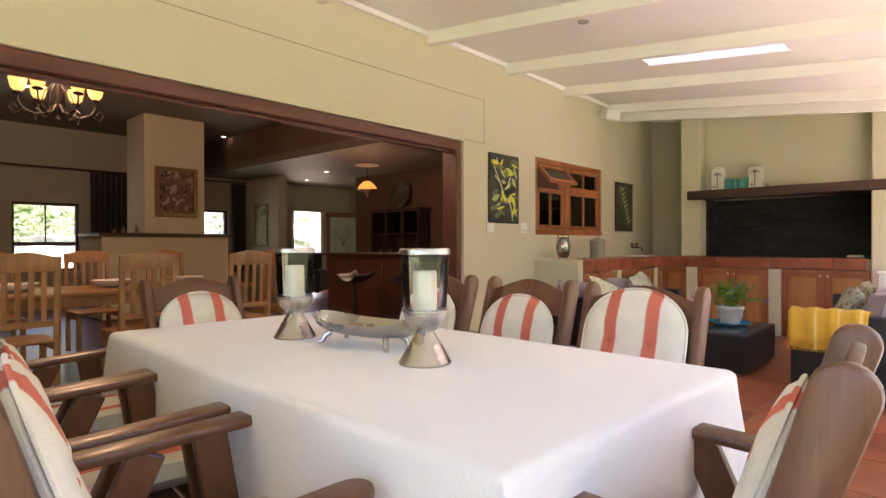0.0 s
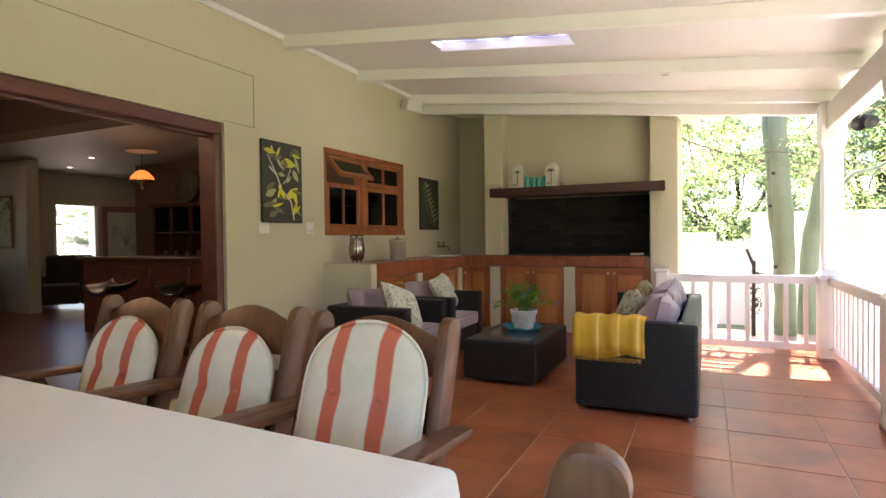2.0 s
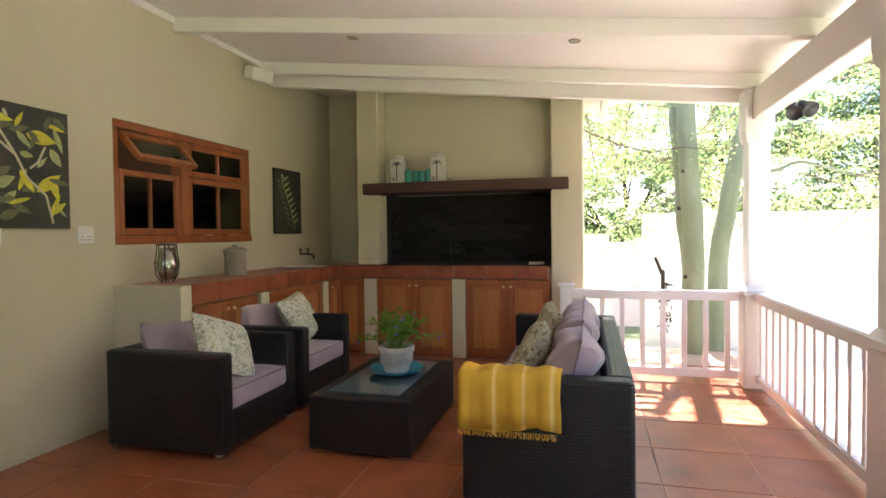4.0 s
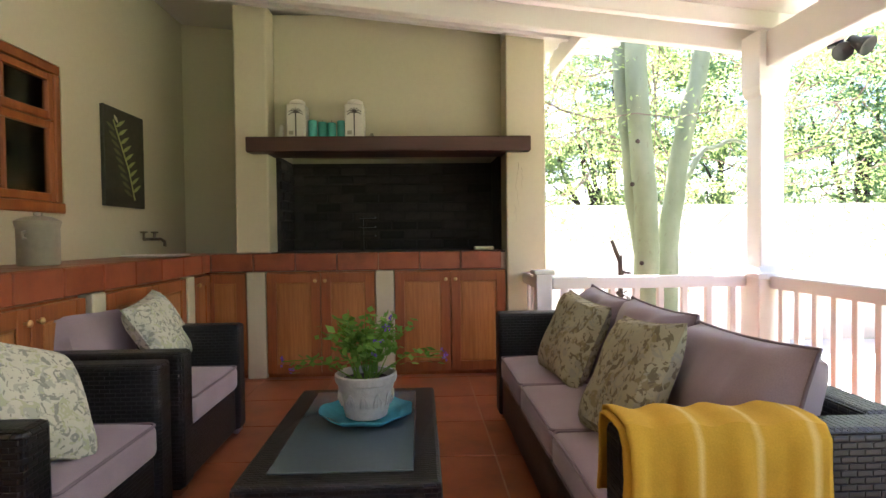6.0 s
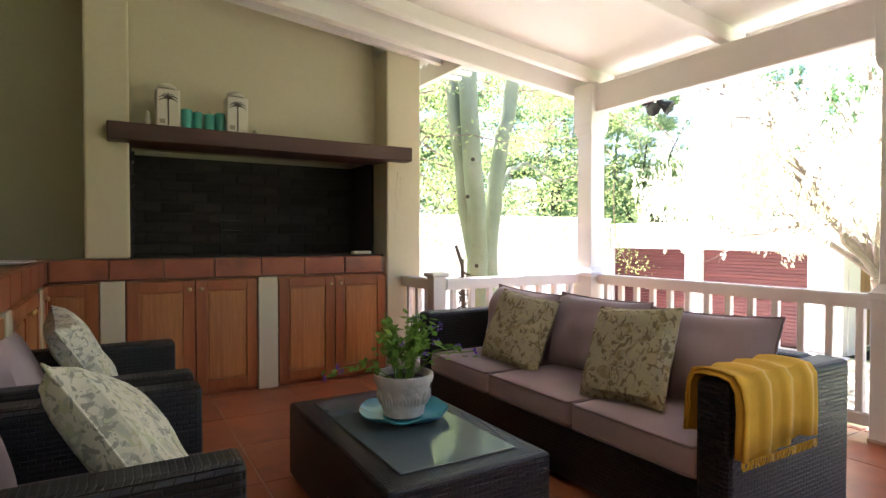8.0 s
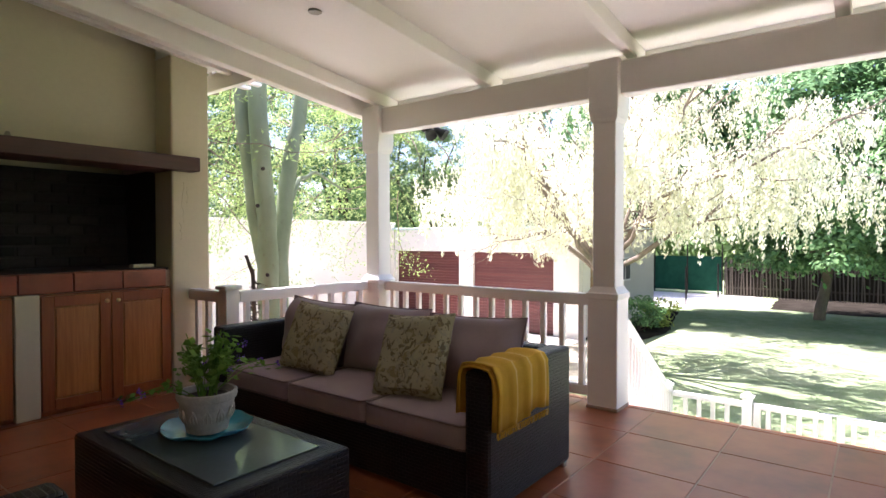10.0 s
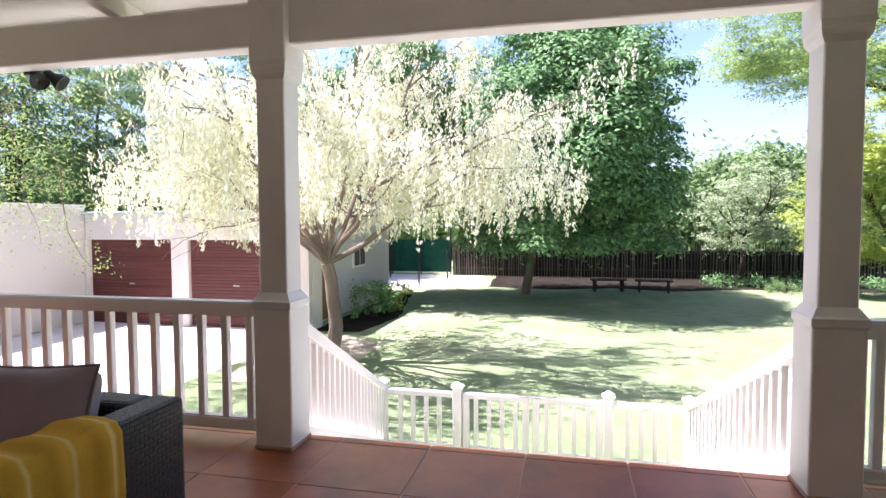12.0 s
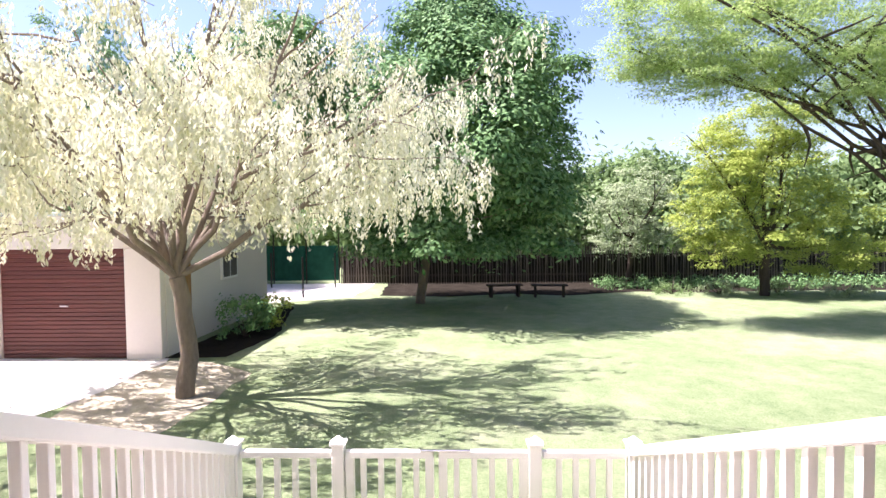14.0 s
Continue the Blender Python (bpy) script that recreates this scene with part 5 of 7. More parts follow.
# on the counter
M_MERC = plain("mercury_glass", (0.45, 0.43, 0.36), 0.16, 0.85, spread=0.4, coarse=20, fine=60, relief=0.3)
lt = thing("counter_lantern", (-3.22, 6.27, 0.995), 0, "silvery glass lantern in a dark wire cage", "lantern")
part("glass_body", lathem([(0.03, 0.02), (0.055, 0.04), (0.075, 0.10), (0.078, 0.15), (0.062, 0.21), (0.05, 0.235), (0.058, 0.26)], 24), M_MERC, lt, "", True)
for k in range(6):
    a = 2 * math.pi * k / 6
    bm = bmesh.new()
    tube(bm, [(0.04 * math.cos(a), 0.04 * math.sin(a), 0.0), (0.08 * math.cos(a), 0.08 * math.sin(a), 0.06), (0.088 * math.cos(a), 0.088 * math.sin(a), 0.14),
              (0.075 * math.cos(a), 0.075 * math.sin(a), 0.22), (0.07 * math.cos(a), 0.07 * math.sin(a), 0.285)], 0.004, 6)
    part("cage_wire", bm, M_DARKMETAL, lt, "", True)
bm = bmesh.new()
ring = [(0.07 * math.cos(2 * math.pi * k / 20), 0.07 * math.sin(2 * math.pi * k / 20), 0.285) for k in range(21)]
tube(bm, ring, 0.005, 6)
part("cage_rim", bm, M_DARKMETAL, lt, "", True)
M_CAN = plain("stoneware", (0.30, 0.27, 0.20), 0.5, spread=0.15, coarse=8)
cn = thing("stoneware_canister", (-3.16, 7.02, 0.995), 0, "beige lidded canister with side handles", "canister")
part("body", lathem([(0.088, 0), (0.094, 0.01), (0.094, 0.19), (0.099, 0.2), (0.099, 0.21)], 28), M_CAN, cn, "", True)
part("lid", lathem([(0.102, 0.21), (0.102, 0.225), (0.06, 0.245), (0.02, 0.25), (0.02, 0.265), (0.001, 0.27)], 28), M_CAN, cn, "", True)
for s in (-1, 1):
    bm = bmesh.new()
    tube(bm, [(0, s * 0.092, 0.17), (0, s * 0.118, 0.165), (0, s * 0.118, 0.14), (0, s * 0.092, 0.135)], 0.008, 6)
    part("handle", bm, M_CAN, cn, "", True)

# on the mantel
MZ = 1.895
M_JAR = plain("white_glaze", (0.62, 0.58, 0.48), 0.3, spread=0.06)
M_PALM = plain("dark_glaze", (0.06, 0.045, 0.035), 0.4)
for x in (-2.185, -1.73):
    j = thing("palm_jar", (x, 8.62, MZ), 0, "square white ceramic jar with a dark palm motif", "jar", "mantel jars")
    part("body", boxm((-0.075, -0.075, 0), (0.075, 0.075, 0.27), 0.012, 2), M_JAR, j)
    part("lid", lathem([(0.05, 0.27), (0.062, 0.28), (0.06, 0.30), (0.03, 0.315), (0.001, 0.32)], 20), M_JAR, j, "", True)
    bm = bmesh.new()
    box(bm, (-0.005, -0.0775, 0.02), (0.005, -0.0755, 0.20))
    part("palm_trunk", bm, M_PALM, j)
    for k in range(7):
        a = radians(-20 + 220 * k / 6)
        bm = bmesh.new()
        tube(bm, [(0, -0.076, 0.205), (0.035 * math.cos(a), -0.076, 0.21 + 0.03 * math.sin(a)), (0.06 * math.cos(a), -0.076, 0.195 + 0.032 * math.sin(a))], 0.006, 5, 0.002)
        part("palm_frond", bm, M_PALM, j)
    part("label_mark", boxm((-0.055, -0.077, 0.03), (-0.02, -0.0755, 0.06)), M_CAN, j, "grey unreadable mark")
M_TEAL = plain("teal_wax", (0.06, 0.36, 0.30), 0.45, spread=0.12, coarse=12)
for k in range(4):
    cdl = thing("pillar_candle", (-2.065 + 0.075 * k, 8.60 + 0.02 * (k % 2), MZ), 0, "teal pillar candle on the mantel", "candle", "teal mantel candles")
    part("wax", lathem([(0.034, 0), (0.036, 0.005), (0.036, 0.145 - 0.01 * (k % 3)), (0.03, 0.15 - 0.01 * (k % 3)), (0.001, 0.145 - 0.01 * (k % 3))], 20), M_TEAL, cdl, "", True)
    part("wick", cylm((0, 0, 0.13), (0, 0, 0.155), 0.002, None, 5), M_BLACK, cdl)
fg = solo("figurine", lathem([(0.02, 0), (0.022, 0.05), (0.012, 0.07), (0.016, 0.09), (0.008, 0.11), (0.001, 0.115)], 14), M_JAR, "small white ornament on the mantel", "figurine", smooth=True)
fg.matrix_basis = pose(-2.31, 8.60, MZ)
fg2 = solo("ornament", lathem([(0.016, 0), (0.02, 0.02), (0.012, 0.045), (0.001, 0.05)], 14), M_CAN, "small brown ornament on the mantel", "ornament", smooth=True)
fg2.matrix_basis = pose(-1.60, 8.60, MZ)

# ceiling downlights, skylight, flood lamp
for x, y in ((-2.05, 7.10), (-0.25, 7.12), (-2.08, 4.62), (-0.25, 4.62), (-2.08, 2.15)):
    dl = thing("downlight", (x, y, ceil_z(x)), 0, "small chrome ceiling downlight", "downlight", "veranda downlights")
    part("ring", lathem([(0.028, -0.003), (0.045, -0.008), (0.048, -0.002), (0.048, 0.004), (0.03, 0.004)], 20), M_CAN, dl, "", True)
    part("lamp", lathem([(0.001, -0.001), (0.028, -0.001), (0.028, 0.003), (0.001, 0.003)], 16), M_BLACK, dl)
sl = thing("skylight", ((SKY[0] + SKY[1]) / 2, (SKY[2] + SKY[3]) / 2, ceil_z((SKY[0] + SKY[1]) / 2)), 0, "rectangular skylight of rippled clear sheet", "skylight", kind="structure")

def sheet_mat():
    """Milky roof sheet that lets light through, blotches painting in sky and trees above."""
    m, t, b = node_mat("milky_sheet")
    c = ramp(t, noise_tex(t, coords(t), 7, 4), [(0.36, (0.014, 0.015, 0.026)), (0.48, (0.045, 0.048, 0.075)), (0.6, (0.20, 0.21, 0.24))])
    tr = t.nodes.new("ShaderNodeBsdfTranslucent")
    t.links.new(c, tr.inputs[0])
    t.links.new(tr.outputs[0], t.nodes["Material Output"].inputs[0])
    return m


bm = bmesh.new()
cx, cy, cz = sl.location
vs = [bm.verts.new((x - cx, y - cy, ceil_z(x) + 0.075 - cz)) for x, y in ((SKY[0] - 0.04, SKY[2] - 0.04), (SKY[1] + 0.04, SKY[2] - 0.04), (SKY[1] + 0.04, SKY[3] + 0.04), (SKY[0] - 0.04, SKY[3] + 0.04))]
bm.faces.new(vs)
part("sheet", bm, sheet_mat(), sl, "milky rippled sheet")
for y in (SKY[2] - 0.012, SKY[3] + 0.012):
    bm = bmesh.new()
    tube(bm, [(x - cx, y - cy, ceil_z(x) - 0.004 - cz) for x in (SKY[0] - 0.02, SKY[1] + 0.02)], 0.012, 6)
    part("trim", bm, M_CEIL, sl)
fl = thing("flood_lamp", (1.36, 7.40, 2.26), 0, "twin black outdoor flood lamp on the beam", "lamp")
part("mount", boxm((-0.09, -0.05, -0.03), (-0.05, 0.05, 0.05), 0.006), M_BLACK, fl)
for s in (-1, 1):
    bm = bmesh.new()
    lathe(bm, [(0.022, 0.0), (0.03, 0.01), (0.034, 0.06), (0.055, 0.10), (0.058, 0.125), (0.05, 0.122), (0.001, 0.10)], 16)
    bmesh.ops.transform(bm, matrix=Matrix.Translation((-0.02, s * 0.05, 0)) @ pose(0, 0, 0, 130, s * 28, 0), verts=bm.verts)
    h = part("head", bm, M_BLACK, fl, "", True)

# ---- terracotta floor tiles ----
P = 0.535
TILE = boxm((-P / 2 + 0.0035, -P / 2 + 0.0035, -0.014), (P / 2 - 0.0035, P / 2 - 0.0035, 0.0), 0.002)
TILE_ME = bpy.data.meshes.new("floor_tile")
TILE.to_mesh(TILE_ME)
TILE.free()
TILE_ME.materials.append(M_TILE)
floor_ob = bpy.data.objects["floor"]
rt = random.Random(12)
for i in range(-7, 4):
    for k in range(-15, 9):
        x0, y0 = 0.215 + P * i, 4.235 + P * k
        a0, a1 = max(x0, WALL_X), min(x0 + P, EDGE_X)
        b0, b1 = max(y0, END_Y), min(y0 + P, 8.75)
        if a1 - a0 < 0.03 or b1 - b0 < 0.03:
            continue
        if a1 - a0 > P - 0.01 and b1 - b0 > P - 0.01:
            o = new("floor_tile", TILE_ME)
            o.parent = floor_ob
            o.matrix_basis = Matrix.Translation((x0 + P / 2, y0 + P / 2, rt.uniform(-0.0015, 0.0)))
        else:
            part("floor_tile", boxm((a0 + 0.004, b0 + 0.004, -0.014), (a1 - 0.004, b1 - 0.004, 0.0), 0.004), M_TILE, floor_ob)

# ---- the room behind the wide opening ----
WX = -12.3
structure("floor_room", boxm((WX, END_Y, -0.2), (WALL_X - 0.0, 10.4, -0.016)), tile_mat("room_floor_tile", (0.20, 0.065, 0.032)), "dark red polished room floor", "floor")
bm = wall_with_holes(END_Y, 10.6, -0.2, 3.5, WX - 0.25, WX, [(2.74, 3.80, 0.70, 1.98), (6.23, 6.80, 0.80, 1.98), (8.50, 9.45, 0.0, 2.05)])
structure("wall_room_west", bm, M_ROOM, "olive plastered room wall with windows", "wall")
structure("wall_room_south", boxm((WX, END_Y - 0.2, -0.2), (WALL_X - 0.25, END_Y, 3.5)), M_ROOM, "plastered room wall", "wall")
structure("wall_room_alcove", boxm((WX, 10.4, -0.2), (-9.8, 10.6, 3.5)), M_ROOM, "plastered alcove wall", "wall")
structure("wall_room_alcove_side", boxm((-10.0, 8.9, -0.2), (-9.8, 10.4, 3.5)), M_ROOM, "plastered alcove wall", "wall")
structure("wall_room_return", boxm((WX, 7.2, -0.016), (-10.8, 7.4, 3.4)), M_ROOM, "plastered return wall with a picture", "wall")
# ceiling colour taken dark: the dimness of the room is painted in
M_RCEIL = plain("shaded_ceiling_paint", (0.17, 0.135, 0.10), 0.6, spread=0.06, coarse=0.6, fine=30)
# dark brown in place of room plaster: dim, unlit north end held in colour
M_RWALL = plain("dim_room_paint", (0.13, 0.075, 0.048), 0.55, spread=0.08, coarse=0.7, fine=30)
structure("wall_room_north", boxm((-10.0, 8.7, -0.2), (WALL_X - 0.25, 8.9, 3.5)), M_RWALL, "room wall, its dimness put into a dark red-brown", "wall")
structure("ceiling_room", boxm((WX - 0.25, END_Y - 0.2, 3.40), (WALL_X - 0.25, 6.1, 3.5)), M_RCEIL, "room ceiling, the room's dimness put into its paint", "ceiling")
structure("ceiling_room_low", boxm((WX - 0.25, 6.1, 2.72), (WALL_X - 0.25, 10.6, 2.85)), M_RCEIL, "lower ceiling over the bar, its dimness put into the paint", "ceiling")
structure("wall_bulkhead", boxm((WX - 0.25, 6.1, 2.85), (WALL_X - 0.25, 6.2, 3.5)), M_RWALL, "bulkhead above the bar, coloured dark as unlit", "wall")

ch = structure("wall_chimney", boxm((-10.7, 4.10, 1.38), (-9.9, 5.12, 3.4)), M_WALL, "beige plastered chimney breast in the room", "wall")
fp = thing("fireplace", (-10.2, 4.43, 0), 0, "beige plastered fireplace base with a wooden shelf", "fireplace")
part("base", boxm((-0.5, -1.04, 0), (0.5, 1.04, 1.33), 0.01), M_WALL, fp)
part("shelf", boxm((-0.5, -1.09, 1.331), (0.56, 1.09, 1.38), 0.006), M_DARKWOOD, fp)


def framed_picture(at, turn, w, h, frame_mat, art_mat, label, rim=0.07):
    ob = thing("framed_picture", at, turn, label, "picture")
    for a, b in (((-w / 2, -0.04, 0), (w / 2, 0, rim)), ((-w / 2, -0.04, h - rim), (w / 2, 0, h)), ((-w / 2, -0.04, rim), (-w / 2 + rim, 0, h - rim)), ((w / 2 - rim, -0.04, rim), (w / 2, 0, h - rim))):
        part("frame", boxm(a, b, 0.008), frame_mat, ob)
    part("canvas", boxm((-w / 2 + rim, -0.015, rim), (w / 2 - rim, -0.005, h - rim)), art_mat, ob)
    return ob


M_GILT = plain("old_gilt", (0.22, 0.14, 0.055), 0.4, 0.3, spread=0.3)
M_ART = printed("brown_canvas", (0.16, 0.10, 0.06), [(0.30, 0.22, 0.15), (0.05, 0.03, 0.02), (0.36, 0.30, 0.24)], 4)
M_ARTG = printed("green_canvas", (0.40, 0.45, 0.30), [(0.12, 0.20, 0.07), (0.30, 0.36, 0.16)], 5)
framed_picture((-9.895, 4.62, 1.67), 90, 0.72, 0.86, M_GILT, M_ART, "old brown oil painting in a gilt frame")
framed_picture((-11.5, 7.195, 1.15), 0, 0.55, 0.95, M_GILT, M_ARTG, "green landscape picture in a thin frame", 0.03)
for x, y, h in ((-9.85, 3.75, 0.10), (-9.85, 3.95, 0.13), (-9.85, 3.62, 0.07)):
    o = solo("mantel_ornament", lathem([(0.03, 0), (0.035, h * 0.4), (0.015, h * 0.7), (0.022, h), (0.001, h)], 12), M_GILT, "small ornament on the room mantel", "ornament", smooth=True)
    o.matrix_basis = pose(x, y, 1.38)


def room_window(name, ya, yb, za, zb, bar):
    ob = thing(name, (WX - 0.12, 0, 0), 0, "dark framed room window with bright garden beyond", "window", kind="structure")
    for a, b in (((-0.04, ya, za), (0.04, yb, za + 0.05)), ((-0.04, ya, zb - 0.05), (0.04, yb, zb)), ((-0.04, ya, za + 0.05), (0.04, ya + 0.05, zb - 0.05)), ((-0.04, yb - 0.05, za + 0.05), (0.04, yb, zb - 0.05))):
        part("window_frame", boxm(a, b, 0.004), M_DARKWOOD, ob)
    if bar:
        part("transom", boxm((-0.03, ya + 0.05, 1.18), (0.03, yb - 0.05, 1.25), 0.004), M_DARKWOOD, ob)
        part("glazing_bar", boxm((-0.012, (ya + yb) / 2 - 0.012, 1.25), (0.012, (ya + yb) / 2 + 0.012, zb - 0.05), 0.003), M_DARKWOOD, ob)
    g = part("pane", boxm((-0.004, ya + 0.05, za + 0.05), (0.0, yb - 0.05, zb - 0.05)), M_PANE, ob)
    g.visible_shadow = False


room_window("window_2", 2.74, 3.80, 0.70, 1.98, True)
room_window("window_3", 6.23, 6.80, 0.80, 1.98, False)


def curtain(y0, y1, z1=2.60):
    bm = bmesh.new()
    n = 40
    rows = []
    for z in (0.02, 1.0, z1):
        rows.append([bm.verts.new((WX + 0.10 + 0.035 * math.sin(k * 1.25) * (1.1 - 0.2 * z / z1), y0 + (y1 - y0) * k / n, z)) for k in range(n + 1)])
    for a, b in zip(rows, rows[1:]):
        for k in range(n):
            bm.faces.new((a[k], a[k + 1], b[k + 1], b[k]))
    ob = solo("curtain", bm, M_BLACKCLOTH, "dark full-length curtain beside the room window", "curtain", "room curtains", smooth=True)
    t = ob.modifiers.new("thickness", "SOLIDIFY")
    t.thickness = 0.006


curtain(3.95, 4.75)
curtain(1.7, 2.55)
curtain(6.86, 7.18)
for ya, yb in ((1.5, 4.9), (6.0, 7.18)):
    r = solo("curtain_rod", cylm((WX + 0.10, ya, 2.63), (WX + 0.10, yb, 2.63), 0.016, None, 10), M_DARKWOOD, "dark wooden curtain rod", "curtain rod")

# garden door standing open, with its glass panel
gd = thing("garden_door", (WX + 0.05, 9.52, 0), 62, "open wooden garden door with an etched glass panel", "door")
part("leaf_frame", boxm((0, -0.02, 0), (0.10, 0.02, 2.05), 0.004), M_MERANTI, gd)
part("leaf_frame", boxm((0.82, -0.02, 0), (0.92, 0.02, 2.05), 0.004), M_MERANTI, gd)
part("leaf_rail", boxm((0.10, -0.02, 1.92), (0.82, 0.02, 2.05), 0.004), M_MERANTI, gd)
part("leaf_panel", boxm((0.10, -0.015, 0), (0.82, 0.015, 0.85), 0.004), M_MERANTI, gd)
part("glass_panel", boxm((0.10, -0.006, 0.85), (0.82, 0.006, 1.92)), plain("etched_glass", (0.30, 0.34, 0.24), 0.3, spread=0.2, coarse=3), gd, "grey-green etched glass")
bm = bmesh.new()
for a in (-50, -25, 0, 25, 50):
    tube(bm, [(0.46, -0.009, 1.15), (0.46 + 0.12 * math.sin(radians(a)), -0.009, 1.36), (0.46 + 0.26 * math.sin(radians(a)), -0.009, 1.36 + 0.16 * math.cos(radians(a)))], 0.012, 5, 0.005)
part("etched_tree", bm, M_INKD, gd, "dark etched tree motif")
df = thing("door_lining", (WX - 0.12, 8.975, 0), 0, "pale door lining of the garden door", "door frame", kind="structure")
part("jamb", boxm((-0.1, -0.475, 0), (0.13, -0.42, 2.05)), M_WHITE, df)
part("jamb", boxm((-0.1, 0.40, 0), (0.13, 0.475, 2.05)), M_WHITE, df)

# bar counter, stool, dresser with plate
br = thing("bar_counter", (-5.9, 6.48, 0), 0, "dark red wooden bar counter", "bar counter")
part("front", boxm((-1.8, -0.26, 0), (1.8, 0.26, 1.0)), M_MERANTI, br)
part("top", boxm((-1.86, -0.34, 1.0), (1.86, 0.34, 1.045), 0.008), M_DARKWOOD, br)
for k in range(5):
    part("front_panel", boxm((-1.72 + 0.70 * k, -0.275, 0.12), (-1.12 + 0.70 * k, -0.261, 0.92), 0.005), M_MERANTI, br)


def bar_stool(x, y):
    ob = thing("bar_stool", (x, y, 0), 0, "black moulded bar stool on a single column", "stool", "bar stools")
    part("base", lathem([(0.20, 0), (0.20, 0.015), (0.03, 0.04), (0.025, 0.06)], 24), M_DARKMETAL, ob, "", True)
    part("column", cylm((0, 0, 0.05), (0, 0, 0.66), 0.025), M_DARKMETAL, ob)
    bm = bmesh.new()
    n = 10
    g = {}
    for i in range(n + 1):
        for k in range(n + 1):
            u, v = 2 * i / n - 1, 2 * k / n - 1
            g[i, k] = bm.verts.new((u * 0.21, v * 0.18, 0.66 + 0.10 * abs(u) ** 2.2 + 0.05 * max(0, v) ** 2))
    for i in range(n):
        for k in range(n):
            bm.faces.new((g[i, k], g[i + 1, k], g[i + 1, k + 1], g[i, k + 1]))
    s = part("seat", bm, M_BLACK, ob, "", True)
    t = s.modifiers.new("thickness", "SOLIDIFY")
    t.thickness = 0.03


bar_stool(-6.15, 5.55)
bar_stool(-5.2, 5.75)
ds = thing("dresser", (-8.35, 8.45, 0), 0, "dark wooden dresser with glass doors", "dresser")
part("base", boxm((-0.75, -0.25, 0), (0.75, 0.25, 0.95), 0.006), M_DARKWOOD, ds)
part("back_board", boxm((-0.7, 0.2, 0.95), (0.7, 0.24, 1.9)), M_DARKWOOD, ds)
part("top", boxm((-0.75, -0.12, 1.86), (0.75, 0.25, 1.92), 0.006), M_DARKWOOD, ds)
for x in (-0.72, -0.25, 0.25, 0.68):
    part("upright", boxm((x, -0.1, 0.95), (x + 0.045, 0.2, 1.86)), M_DARKWOOD, ds)
part("shelf", boxm((-0.7, -0.08, 1.38), (0.7, 0.2, 1.41)), M_DARKWOOD, ds)
for x in (-0.67, -0.2, 0.3):
    g = part("glass_door", boxm((x, -0.1, 1.42), (x + 0.4, -0.095, 1.85)), M_PANE, ds, "reflecting glass door")
rs = random.Random(3)
for k in range(9):
    b = solo("crockery", lathem([(0.03, 0), (0.05, 0.03), (0.055, 0.10 + 0.04 * rs.random()), (0.02, 0.14), (0.001, 0.14)], 12), M_MERC, "dim silvery crockery on the dresser", "crockery", "dresser crockery", smooth=True)
    b.matrix_basis = pose(-8.95 + 0.14 * k, 8.42, 0.95 if k % 2 else 1.41)
pt = thing("display_plate", (-8.35, 8.55, 1.92), 0, "large dark display plate on the dresser", "plate")
bm = lathem([(0.001, 0), (0.18, 0.006), (0.30, 0.035), (0.30, 0.045), (0.18, 0.018), (0.001, 0.012)], 36)
bmesh.ops.transform(bm, matrix=Matrix.Translation((0, 0.0, 0.30)) @ pose(0, 0, 0, 80), verts=bm.verts)
part("dish", bm, plain("old_plate", (0.10, 0.10, 0.08), 0.25, 0.4, spread=0.5, coarse=6), pt, "", True)

# lamps of the room
M_SHADE = glow("amber_glass", (1.0, 0.30, 0.045), 0.10)
M_BULB = glow("warm_bulb", (1.0, 0.80, 0.5), 1.2)
pd = thing("pendant_lamp", (-8.2, 7.52, 2.22), 0, "brass oil-style pendant with an amber glass shade", "pendant lamp")
part("shade", lathem([(0.17, 0.02), (0.18, 0.03), (0.165, 0.08), (0.10, 0.15), (0.05, 0.18)], 28), M_SHADE, pd, "glowing amber shade", True)
part("font", lathem([(0.001, -0.13), (0.02, -0.12), (0.03, -0.06), (0.07, -0.02), (0.06, 0.02), (0.02, 0.03)], 20), M_BRASS, pd, "", True)
part("ring", lathem([(0.18, 0.0), (0.195, 0.005), (0.195, 0.022), (0.18, 0.022)], 28), M_BRASS, pd, "", True)
part("chain", cylm((0, 0, 0.18), (0, 0, 0.48), 0.008, None, 8), M_DARKMETAL, pd)
part("rose", lathem([(0.22, 0.495), (0.24, 0.485), (0.10, 0.46), (0.03, 0.455), (0.001, 0.45)], 28), M_CEIL, pd, "pale plaster ceiling rose", True)


